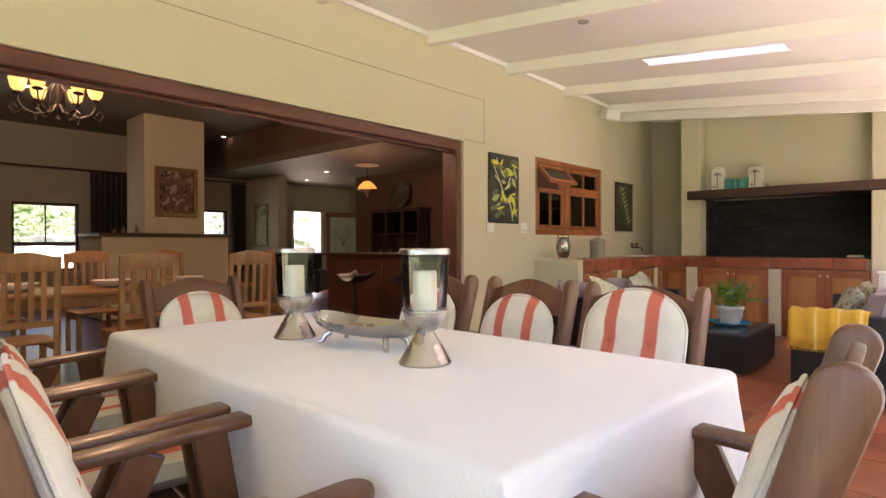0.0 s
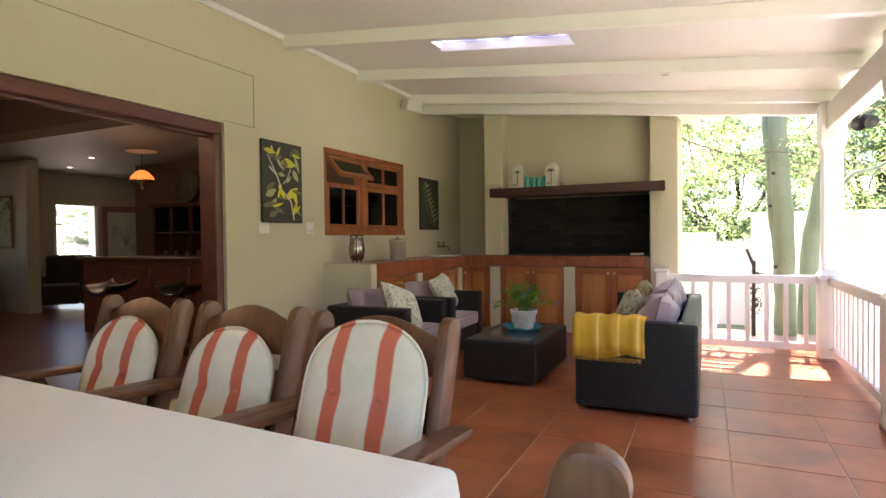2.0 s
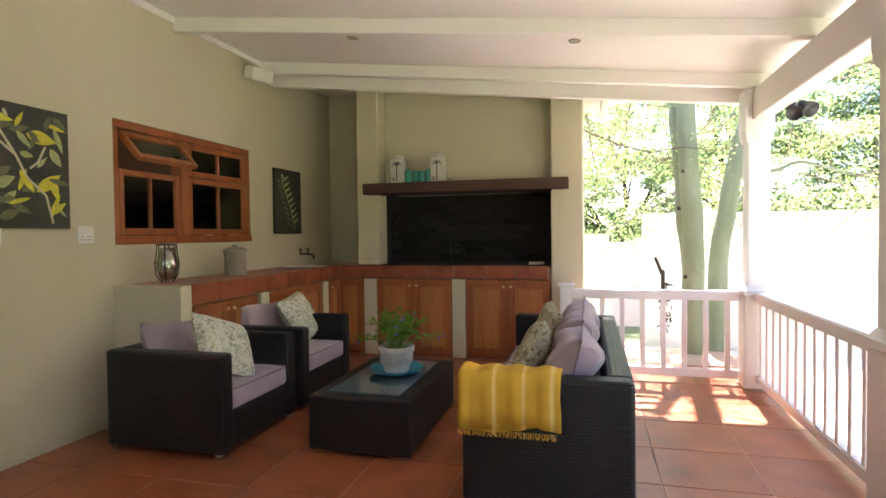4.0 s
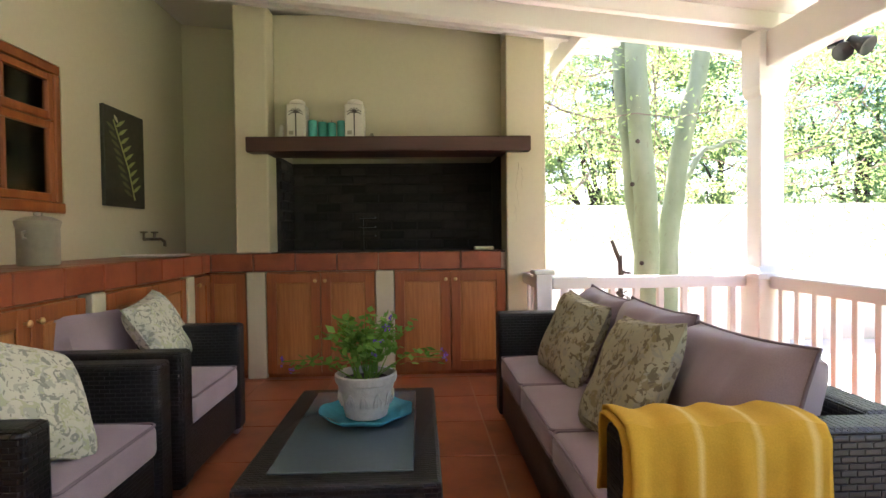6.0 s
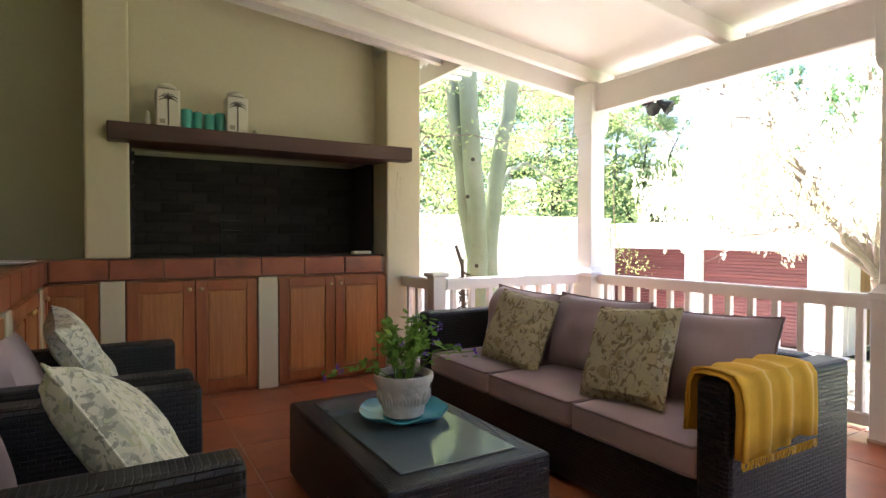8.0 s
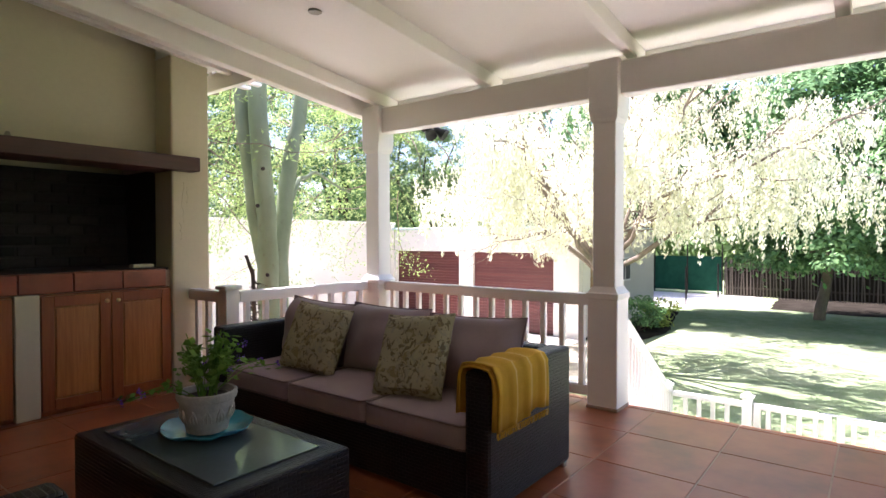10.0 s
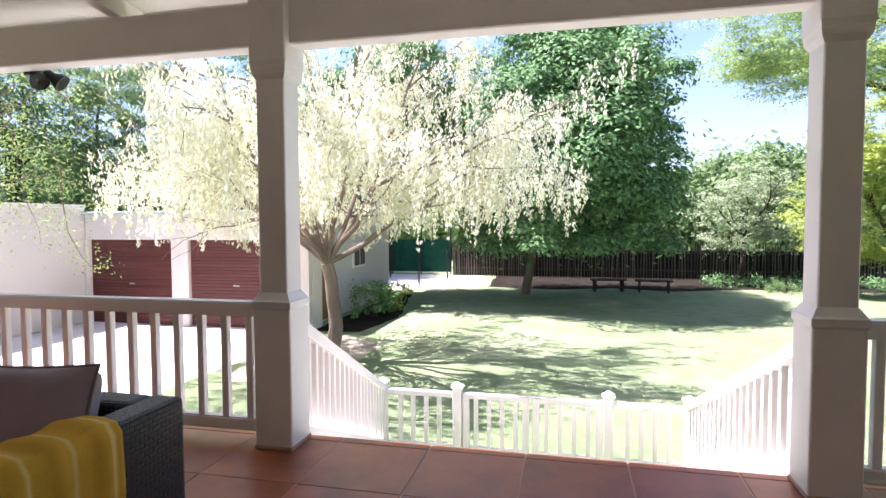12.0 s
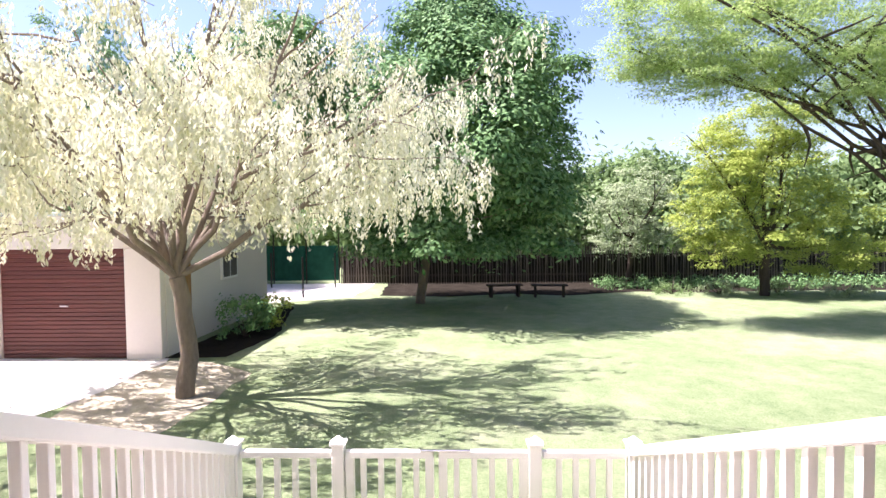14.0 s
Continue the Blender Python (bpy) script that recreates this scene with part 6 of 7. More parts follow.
def chandelier(x, y, z):
    ob = thing("chandelier", (x, y, z), 0, "dark wrought-iron chandelier with lit amber glass cups", "chandelier")
    ob.matrix_basis = ob.matrix_basis @ Matrix.Diagonal((0.85, 0.85, 1, 1))
    part("stem", lathem([(0.001, -0.06), (0.03, -0.04), (0.015, 0.0), (0.045, 0.06), (0.03, 0.14), (0.05, 0.22), (0.025, 0.34), (0.02, 0.42)], 16), M_DARKMETAL, ob, "", True)
    part("rod", cylm((0, 0, 0.40), (0, 0, 3.4 - z), 0.01, None, 8), M_DARKMETAL, ob)
    for k in range(6):
        a = 2 * math.pi * k / 6 + 0.3
        c, s = math.cos(a), math.sin(a)
        bm = bmesh.new()
        tube(bm, [(c * r, s * r, h) for r, h in ((0.03, 0.10), (0.10, 0.02), (0.20, -0.01), (0.31, 0.03), (0.36, 0.10), (0.36, 0.16))], 0.011, 8)
        tube(bm, [(c * r, s * r, h) for r, h in ((0.30, 0.03), (0.40, -0.02), (0.44, 0.04), (0.40, 0.08), (0.37, 0.04))], 0.007, 6)
        tube(bm, [(c * r, s * r, h) for r, h in ((0.04, 0.30), (0.12, 0.22), (0.16, 0.10), (0.11, 0.06))], 0.007, 6)
        arm = part("arm", bm, M_DARKMETAL, ob, "", True)
        part("cup", lathem([(0.03, 0.16), (0.05, 0.165), (0.055, 0.18), (0.03, 0.19)], 14, (c * 0.36, s * 0.36, 0)), M_DARKMETAL, arm, "", True)
        part("glass_cup", lathem([(0.035, 0.19), (0.065, 0.22), (0.078, 0.27), (0.088, 0.31), (0.083, 0.31), (0.06, 0.23), (0.03, 0.20)], 20, (c * 0.36, s * 0.36, 0)), M_CUP, arm, "glowing amber glass cup", True)


M_CUP = glow("amber_cup", (1.0, 0.48, 0.10), 0.13)
chandelier(-6.2, 1.98, 2.42)
for i, (x, y, e) in enumerate(((-6.1, 1.93, 9), (-7.1, 6.50, 1.6))):
    lp = new("room_lamp", bpy.data.lights.new("room_lamp", "POINT"))
    lp.data.energy, lp.data.color, lp.data.shadow_soft_size = e, (1.0, 0.68, 0.36), 0.25
    lp.location = (x, y, 2.98 if i == 0 else 1.9)
for x, y in ((-10.9, 6.0), (-9.4, 2.4), (-8.2, 5.5), (-11.2, 8.2), (-9.6, 7.6)):
    zc = 3.40 if y < 6.1 else 2.72
    dl = thing("room_downlight", (x, y, zc), 0, "small lit ceiling downlight in the room", "downlight", "room downlights")
    part("ring", lathem([(0.035, -0.004), (0.055, -0.008), (0.055, 0.0)], 16), M_STEEL, dl, "", True)
    part("lamp", lathem([(0.001, -0.006), (0.035, -0.006), (0.035, -0.002), (0.001, -0.002)], 14), M_BULB, dl, "lit lamp")


# dining table and yellowwood chairs inside
it = thing("indoor_table", (-6.05, 2.3, 0), 0, "yellowwood dining table set with dishes", "table")
part("tabletop", boxm((-0.52, -1.35, 0.72), (0.52, 1.35, 0.76), 0.008), M_DINING, it)
part("apron", boxm((-0.45, -1.25, 0.63), (0.45, 1.25, 0.719), 0.004), M_DINING, it)
for sx in (-1, 1):
    for sy in (-1, 1):
        part("leg", boxm((sx * 0.42 - 0.04, sy * 1.2 - 0.04, 0), (sx * 0.42 + 0.04, sy * 1.2 + 0.04, 0.63), 0.005), M_DINING, it)


def slat_chair():
    ob = thing("slat_chair", (0, 0, 0), 0, "orange yellowwood slat-back dining chair", "chair", "indoor dining chairs")
    for s in (-1, 1):
        part("back_post", plank((s * 0.205, 0.19, 0), (s * 0.205, 0.25, 1.08), 0.045, 0.035), M_DINING, ob)
        part("leg", boxm((s * 0.205 - 0.022, -0.22, 0), (s * 0.205 + 0.022, -0.176, 0.44), 0.004), M_DINING, ob)
        part("side_rail", boxm((s * 0.205 - 0.012, -0.18, 0.37), (s * 0.205 + 0.012, 0.19, 0.43), 0.003), M_DINING, ob)
    bm = bmesh.new()
    top = [(0.23 - 0.46 * k / 12, 0.11 + 0.035 * math.sin(math.pi * k / 12) ** 2) for k in range(13)]
    extrude_outline(bm, [(-0.23, 0), (0.23, 0)] + top, 0.025, Matrix.Translation((0, 0.247, 0.98)) @ pose(0, 0, 0, -3), 0.005)
    part("crest_rail", bm, M_DINING, ob, "", True)
    part("lower_rail", boxm((-0.185, 0.205, 0.56), (0.185, 0.235, 0.61), 0.004), M_DINING, ob)
    for k in range(4):
        x = -0.12 + 0.08 * k
        part("slat", plank((x, 0.222, 0.61), (x, 0.245, 0.99), 0.04, 0.014), M_DINING, ob)
    part("seat", boxm((-0.225, -0.23, 0.43), (0.225, 0.22, 0.455), 0.008), M_DINING, ob)
    return ob


sc = slat_chair()
for i, (x, y, a) in enumerate(((-5.15, 1.45, 90 - 180), (-5.12, 2.30, -90), (-5.25, 3.30, -90), (-6.98, 1.6, 90), (-6.98, 2.5, 90), (-6.95, 3.35, 90), (-6.05, 3.95, 0))):
    m = pose(x, y, 0, 0, 0, a)
    if i == 0:
        sc.matrix_basis = m
    else:
        copy_thing(sc, m)
for y in (1.6, 2.4, 3.1):
    d = solo("serving_dish", lathem([(0.08, 0), (0.15, 0.03), (0.19, 0.07), (0.195, 0.075), (0.15, 0.035), (0.001, 0.012)], 24), M_WHITE, "white serving dish on the indoor table", "dish", "table dishes", smooth=True)
    d.matrix_basis = pose(-6.05, y, 0.76)
for x, y in ((-11.2, 5.95), (-11.0, 7.9)):
    s = thing("indoor_easy_chair", (x, y, 0), 40, "dark upholstered easy chair in the shade", "armchair")
    part("seat", boxm((-0.4, -0.4, 0.1), (0.4, 0.4, 0.45), 0.05, 2), M_BLACKCLOTH, s)
    part("backrest", boxm((-0.4, 0.25, 0.45), (0.4, 0.45, 1.0), 0.06, 2), M_BLACKCLOTH, s)
    for k in (-1, 1):
        part("arm", boxm((k * 0.4, -0.4, 0.1), (k * 0.52, 0.45, 0.62), 0.04, 2), M_BLACKCLOTH, s)

# ---- garden ----
def grass_mat():
    m, t, b = node_mat("lawn")
    v = coords(t)
    big = noise_tex(t, v, 0.35, 5, 0.6)
    mid = noise_tex(t, v, 2.2, 6, 0.7)
    fine = noise_tex(t, v, 38, 5, 0.75)
    c = ramp(t, big, [(0.34, (0.11, 0.18, 0.06)), (0.52, (0.24, 0.30, 0.15)), (0.66, (0.42, 0.42, 0.29))])
    c = mixc(t, 0.5, c, ramp(t, mid, [(0.3, (0.07, 0.14, 0.04)), (0.5, (0.23, 0.29, 0.15)), (0.68, (0.42, 0.40, 0.28))]))
    c = mixc(t, 0.45, c, ramp(t, fine, [(0.3, (0.06, 0.12, 0.03)), (0.7, (0.40, 0.43, 0.28))]))
    t.links.new(c, b.inputs["Base Color"])
    b.inputs["Roughness"].default_value = 0.95
    b.inputs["Specular IOR Level"].default_value = 0.05
    b.inputs["IOR"].default_value = 1.08
    bump(t, b, fine, 0.9, 0.05)
    return m


M_LAWN = grass_mat()
M_CONC = plain("pale_concrete", (0.62, 0.58, 0.54), 0.85, spread=0.12, coarse=0.8, fine=30, relief=0.3)
# mulch tone lowered further, so it also carries the shade under trees
M_MULCH = plain("mulch_with_shade", (0.026, 0.022, 0.017), 0.95, spread=0.5, coarse=2, fine=30, relief=0.8, depth=0.03, spec=0.05)
M_SAND = plain("dry_earth", (0.36, 0.32, 0.24), 0.95, spread=0.45, coarse=2.5, fine=30, relief=0.5, spec=0.1)
bm = bmesh.new()
n = 60
grid = {}
for i in range(n + 1):
    for k in range(n + 1):
        u, v = 2 * i / n - 1, 2 * k / n - 1
        x, y = 6 + 400 * u * abs(u) ** 1.5, 4 + 400 * v * abs(v) ** 1.5
        grid[i, k] = bm.verts.new((x, y, GROUND))
for i in range(n):
    for k in range(n):
        bm.faces.new((grid[i, k], grid[i + 1, k], grid[i + 1, k + 1], grid[i, k + 1]))
structure("ground", bm, M_LAWN, "sunlit garden lawn reaching to the trees", "lawn")


def patch(name, outline, z, mat, label, cat):
    """A flat area with an uneven rim, a few millimetres above the lawn."""
    bm = bmesh.new()
    pts = []
    for (ax, ay), (bx, by) in zip(outline, outline[1:] + outline[:1]):
        m = max(2, int(math.hypot(bx - ax, by - ay) / 0.35))
        for q in range(m):
            f = q / m
            x, y = ax + (bx - ax) * f, ay + (by - ay) * f
            pts.append((x + 0.12 * noise.noise(V(x * 1.7, y * 1.7, 1)), y + 0.12 * noise.noise(V(x * 1.7, y * 1.7, 5))))
    f = bm.faces.new([bm.verts.new((x, y, z)) for x, y in pts])
    f.normal_update()
    if f.normal.z < 0:
        f.normal_flip()
    bmesh.ops.triangulate(bm, faces=[f])
    return structure(name, bm, mat, label, cat)


patch("pavement_drive", [(1.6, 10.0), (6.2, 10.2), (8.6, 9.9), (10.7, 9.95), (10.7, 16.5), (1.6, 16.5)], GROUND + 0.008, M_CONC, "bright concrete drive before the garage", "drive")
patch("ground_bed", [(10.8, 8.9), (13.0, 8.6), (17.8, 9.6), (18.2, 10.1), (10.7, 10.1)], GROUND + 0.006, M_MULCH, "dark planting bed along the garage side", "bed")
patch("ground_dry", [(6.6, 8.0), (9.6, 7.9), (10.4, 9.0), (10.5, 9.9), (8.0, 10.0), (6.4, 9.6)], GROUND + 0.004, M_SAND, "dry bare earth under the weeping tree", "ground")
# mulch bed whose dark colour includes the tree's shade
patch("ground_shade_bed", [(20.6, 7.2), (20.2, 4.6), (20.9, 2.4), (20.3, 0.2), (21.4, -2.4), (21.0, -5.0), (21.6, -8.0), (21.2, -14.0), (25.5, -14.0), (25.5, 7.5)], GROUND + 0.006, M_MULCH, "mulch under the big tree, its shade put into the colour", "bed")
patch("pavement_court", [(20.2, 8.2), (25.2, 8.0), (25.2, 15.0), (19.2, 15.0), (18.6, 11.4)], GROUND + 0.006, M_CONC, "pale court beyond the garage", "court")

# boundary wall with its gate gap
structure("wall_boundary", boxm((1.05, 16.55, GROUND), (10.7, 16.78, 1.66)), M_WHITEWALL, "white plastered boundary wall", "wall")
structure("wall_boundary_cap", boxm((0.98, 16.49, 1.66), (10.7, 16.84, 1.75), 0.02, 2), M_WHITEWALL, "white coping of the boundary wall", "wall")
structure("wall_boundary_left", boxm((-9.0, 16.55, GROUND), (0.30, 16.78, 1.30)), M_WHITEWALL, "white plastered boundary wall", "wall")
structure("wall_boundary_rear", boxm((-1.0, 19.5, GROUND), (3.0, 19.7, 1.05)), M_WHITEWALL, "grey wall beyond the gate gap", "wall")

# garage
GX, GY = 10.7, 10.1
gr = thing("garage", (GX, GY, GROUND), 0, "white plastered double garage with red-brown roller doors", "garage")
part("wall", boxm((0.12, 0.30, 0), (6.9, 6.4, 2.80)), M_WHITEWALL, gr)
part("fascia", boxm((-0.05, -0.02, 2.20), (0.121, 6.4, 2.86), 0.015), M_WHITEWALL, gr)
part("roof", boxm((-0.12, -0.10, 2.86), (7.0, 6.5, 2.93), 0.01), plain("roof_sheet_blue", (0.42, 0.52, 0.52), 0.5), gr, "pale blue-grey roof edge")
for y0, y1 in ((0.0, 0.72), (3.30, 3.80), (6.30, 6.42)):
    part("pillar", boxm((-0.06, y0, 0), (0.121, y1, 2.20), 0.012), M_WHITEWALL, gr)
part("pillar_return", boxm((0.121, -0.02, 0), (0.62, 0.302, 2.80), 0.01), M_WHITEWALL, gr)
for y0, y1 in ((0.72, 3.30), (3.80, 6.30)):
    d = part("roller_door", boxm((0.06, y0, 0.01), (0.10, y1, 2.20)), M_GARAGE, gr, "red-brown wooden door")
    for k in range(26):
        z = 0.015 + 2.185 * k / 26
        part("slat", boxm((0.035, y0 + 0.005, z), (0.0595, y1 - 0.005, z + 0.076), 0.008), M_GARAGE, d)
    part("handle", boxm((0.012, (y0 + y1) / 2 - 0.09, 1.04), (0.034, (y0 + y1) / 2 + 0.09, 1.07), 0.004), M_STEEL, d, "pale metal handle")
M_OCHRE = wood("ochre_door_wood", (0.22, 0.10, 0.02), (0.36, 0.18, 0.05), 0.5, "z", 8)
part("side_door", boxm((0.95, 0.26, 0.05), (1.75, 0.299, 2.08), 0.005), M_OCHRE, gr, "ochre stained plank door")
w = part("side_window", boxm((3.4, 0.24, 1.25), (4.4, 0.299, 2.0), 0.005), M_WHITE, gr, "small white framed window")
for k in range(2):
    part("pane", boxm((3.46 + 0.47 * k, 0.235, 1.31), (3.87 + 0.47 * k, 0.2395, 1.94)), M_BLACK, w)

M_BARK = plain("grey_bark", (0.20, 0.155, 0.115), 0.9, spread=0.35, coarse=4, fine=26, relief=0.9, depth=0.02, stretch=(1, 1, 0.3))
M_BARKD = plain("dark_bark", (0.07, 0.055, 0.045), 0.95, spec=0.1, spread=0.35, coarse=4, fine=26, relief=0.9, depth=0.02, stretch=(1, 1, 0.3))


def fever_mat():
    m, t, b = node_mat("pale_green_bark")
    v = coords(t, (1, 1, 0.5))
    c = ramp(t, noise_tex(t, v, 2.2, 5), [(0.3, (0.15, 0.18, 0.095)), (0.55, (0.22, 0.25, 0.15)), (0.72, (0.30, 0.32, 0.22))])
    c = mixc(t, ramp(t, noise_tex(t, v, 16, 4), [(0.62, (0, 0, 0)), (0.72, (0.6, 0.6, 0.6))]), c, (0.14, 0.13, 0.08))
    t.links.new(c, b.inputs["Base Color"])
    b.inputs["Roughness"].default_value = 0.75
    bump(t, b, noise_tex(t, v, 22, 4), 0.35, 0.015)
    return m


M_FEVER = fever_mat()
M_LDARK = leaf("deep_green_leaf", (0.045, 0.13, 0.04), (0.23, 0.37, 0.15), 0.14)
M_LMID = leaf("mid_green_leaf", (0.13, 0.21, 0.075), (0.28, 0.38, 0.17), 0.42)
M_LYEL = leaf("yellow_green_leaf", (0.24, 0.34, 0.06), (0.50, 0.55, 0.14), 0.45)
M_LFINE = leaf("acacia_leaf", (0.25, 0.37, 0.10), (0.48, 0.58, 0.24), 0.58)
M_LBLOOM = leaf("pale_yellow_blossom", (0.62, 0.62, 0.35), (0.92, 0.91, 0.77), 0.45)
M_LPALE = leaf("pale_shrub_leaf", (0.26, 0.33, 0.17), (0.42, 0.48, 0.30), 0.3)


def limb(bm, p, q, r0, r1, rng, bend=0.08, seg=8, n=6):
    """A tapered crooked limb; returns its points."""
    p, q = Vector(p), Vector(q)
    L = (q - p).length
    pts = []
    off = Vector(rng.normal(0, 1, 3))
    for k in range(n + 1):
        f = k / n
        w = math.sin(math.pi * f) * bend * L
        pts.append(p.lerp(q, f) + off * w * 0.5 + Vector(rng.normal(0, 0.012 * L, 3)) * (1 if 0 < k < n else 0))
    tube(bm, pts, r0, seg, r1)
    return pts


def leaf_cloud(centers, spread, per, length, width, rng, up=0.4, flat=1.0):
    """Leaves in clumps round the centres."""
    c = np.repeat(np.asarray(centers, float), per, axis=0)
    d = rng.normal(0, 1, c.shape) * np.array([spread, spread, spread * flat])
    nrm = rng.normal(0, 0.55, c.shape) + d / spread * 0.75 + np.array([0, 0, up])
    return leaf_quads(c + d, nrm, length, width, rng)


def spray_cloud(centers, radius, per, length, width, rng, squash=0.6, up=0.8):
    """Domed sprays of foliage: leaves over the upper cap of each clump, the underside left open."""
    n = len(centers)
    c = np.repeat(np.asarray(centers, float), per, axis=0)
    r = np.repeat(radius * rng.uniform(0.6, 1.35, n), per)[:, None]
    d = rng.normal(0, 1, c.shape)
    d[:, 2] = np.abs(d[:, 2]) - 0.3
    d /= np.linalg.norm(d, axis=1, keepdims=True)
    at = c + d * r * rng.uniform(0.55, 1.08, (len(c), 1)) * np.array([1.0, 1.0, squash])
    nrm = d + np.array([0, 0, up]) + rng.normal(0, 0.28, c.shape)
    return leaf_quads(at, nrm, length, width, rng)


def blob_clumps(blobs, rng, density, shell=0.6):
    """Clump centres in the outer shell of uneven round masses (x, y, z, rx, ry, rz)."""
    out = []
    for x, y, z, rx, ry, rz in blobs:
        n = max(8, int(density * (rx * ry * rz) ** (2 / 3)))
        v = rng.normal(0, 1, (n, 3))
        v /= np.linalg.norm(v, axis=1, keepdims=True)
        r = rng.uniform(shell ** 3, 1, (n, 1)) ** (1 / 3)
        bump_r = 1 + 0.22 * np.sin(v[:, :1] * 5 + x) * np.sin(v[:, 1:2] * 6 + y) + 0.12 * np.sin(v[:, 2:3] * 9 + z)
        out.append(np.array([x, y, z]) + v * r * bump_r * np.array([rx, ry, rz]))
    return np.concatenate(out)


def tree(name, base, label, trunk_r, blobs, leaf_mat, bark, seed, density=60, per=26, spread=0.22, length=0.16, width=0.07, fork=2.0, shell=0.6, group="garden trees", limbs=7, up=0.4, flat=1.0, limb_r=0.5, dome=0.0):
    rng = np.random.default_rng(seed)
    ob = thing(name, base, 0, label, "tree", group)
    local = [(b[0] - base[0], b[1] - base[1], b[2] - base[2], *b[3:]) for b in blobs]
    bm = bmesh.new()
    head = Vector((rng.normal(0, 0.1), rng.normal(0, 0.1), fork))
    limb(bm, (0, 0, -0.05), head, trunk_r, trunk_r * 0.75, rng, 0.05, 10)
    for k in range(limbs):
        b = local[k % len(local)]
        tip = Vector((b[0] + rng.normal(0, b[3] * 0.45), b[1] + rng.normal(0, b[4] * 0.45), b[2] + rng.normal(0.1, b[5] * 0.35)))
        pts = limb(bm, head, tip, trunk_r * limb_r, trunk_r * 0.08, rng, 0.12, 7)
        for q in range(3):
            s = pts[2 + q]
            limb(bm, s, s + Vector(rng.normal(0, 1, 3)).normalized() * (0.9 + b[3] * 0.3) + Vector((0, 0, 0.3)), trunk_r * 0.16, trunk_r * 0.04, rng, 0.15, 5, 4)
    part("trunk", bm, bark, ob, "", True)
    c = blob_clumps(local, rng, density, shell)
    if dome:
        leaves = np.concatenate([spray_cloud(c, dome, per, length, width, rng, flat if flat < 1 else 0.6), leaf_cloud(c[::3], spread, per // 3, length, width, rng)])
    else:
        leaves = leaf_cloud(c, spread, per, length, width, rng, up, flat)
    cr = new("crown", quads_mesh("crown", leaves, leaf_mat))
    cr.parent = ob
    return ob


# the weeping tree in bloom
def weeping_tree(base, seed=3):
    rng = np.random.default_rng(seed)
    ob = thing("weeping_tree", base, 0, "weeping tree covered in pale yellow hanging blossom", "tree")
    bm = bmesh.new()
    head = Vector((-0.05, 0.05, 1.85))
    limb(bm, (0, 0, -0.05), head, 0.145, 0.115, rng, 0.03, 12)
    tips, strands = [], []
    mains = []
    for k in range(17):
        a = 2 * math.pi * k / 17 + rng.uniform(-0.2, 0.2)
        reach = rng.uniform(1.0, 3.35)
        h = rng.uniform(4.6, 7.6) - reach * 0.3
        tip = Vector((reach * math.cos(a), reach * math.sin(a), h))
        pts = limb(bm, head, tip, 0.058, 0.015, rng, 0.10, 8, 8)
        mains.append(pts)
        for q in range(7):
            s = pts[rng.integers(3, 9)]
            out = Vector((s.x, s.y, 0)).normalized() if s.length > 0.1 else Vector((1, 0, 0))
            e = s + out * rng.uniform(0.5, 1.5) + Vector(rng.normal(0, 0.45, 3)) + Vector((0, 0, rng.uniform(-0.1, 1.0)))
            tw = limb(bm, s, e, 0.022, 0.007, rng, 0.15, 5, 5)
            tips += tw[1:]
            for w in range(3):
                s2 = tw[rng.integers(2, 6)]
                e2 = s2 + out * rng.uniform(0.2, 0.8) + Vector(rng.normal(0, 0.35, 3)) + Vector((0, 0, rng.uniform(-0.5, 0.5)))
                tips += limb(bm, s2, e2, 0.010, 0.004, rng, 0.2, 4, 4)[1:]
    part("trunk", bm, M_BARK, ob, "", True)
    tips = np.array([list(p) for p in tips])
    pick = tips[rng.integers(0, len(tips), 3700)] + rng.normal(0, 0.13, (3700, 3))
    low = []
    for k in range(640):
        a = rng.uniform(0, 2 * math.pi)
        r = 3.75 * math.sqrt(rng.uniform(0.08, 1.0))
        low.append((r * math.cos(a), r * math.sin(a), 2.7 + 1.9 * (1 - (r / 4.3) ** 2) + rng.normal(0, 0.3)))
    pick = np.concatenate([pick, np.array(low)])
    q = []
    for p in pick:
        # one hanging tassel of blossom, thick above and thin below
        drop = rng.uniform(0.18, 0.62) * (1.25 if math.hypot(p[0], p[1]) > 2.6 else 0.9)
        floor_z = 2.25 + 0.25 * math.sin(p[0] * 2.1) * math.sin(p[1] * 1.7 + 1.0) + rng.uniform(-0.25, 0.2)
        n = int(drop * 62)
        f = rng.uniform(0, 1, n) ** 1.2
        z = p[2] - drop * f
        keep = z > floor_z
        f, z = f[keep], z[keep]
        if len(z) < 3:
            continue
        wide = 0.055 * (1 - 0.75 * f)[:, None]
        sway = np.array([rng.normal(0, 0.06), rng.normal(0, 0.06)])
        q.append(np.concatenate([p[:2] + sway * f[:, None] + rng.normal(0, 1, (len(z), 2)) * wide, z[:, None]], 1))
    c = np.concatenate(q)
    n = len(c)
    d = np.stack([rng.normal(0, 0.45, n), rng.normal(0, 0.45, n), -np.ones(n)], 1)
    d /= np.linalg.norm(d, axis=1, keepdims=True)
    s = np.cross(d, rng.normal(0, 1, (n, 3)))
    s /= np.linalg.norm(s, axis=1, keepdims=True)
    L = rng.uniform(0.05, 0.10, (n, 1))
    W = rng.uniform(0.020, 0.040, (n, 1))
    quads = np.stack([c - d * L / 2, c + s * W / 2, c + d * L / 2, c - s * W / 2], 1)
    cr = new("crown", quads_mesh("crown", quads, M_LBLOOM))
    cr.parent = ob


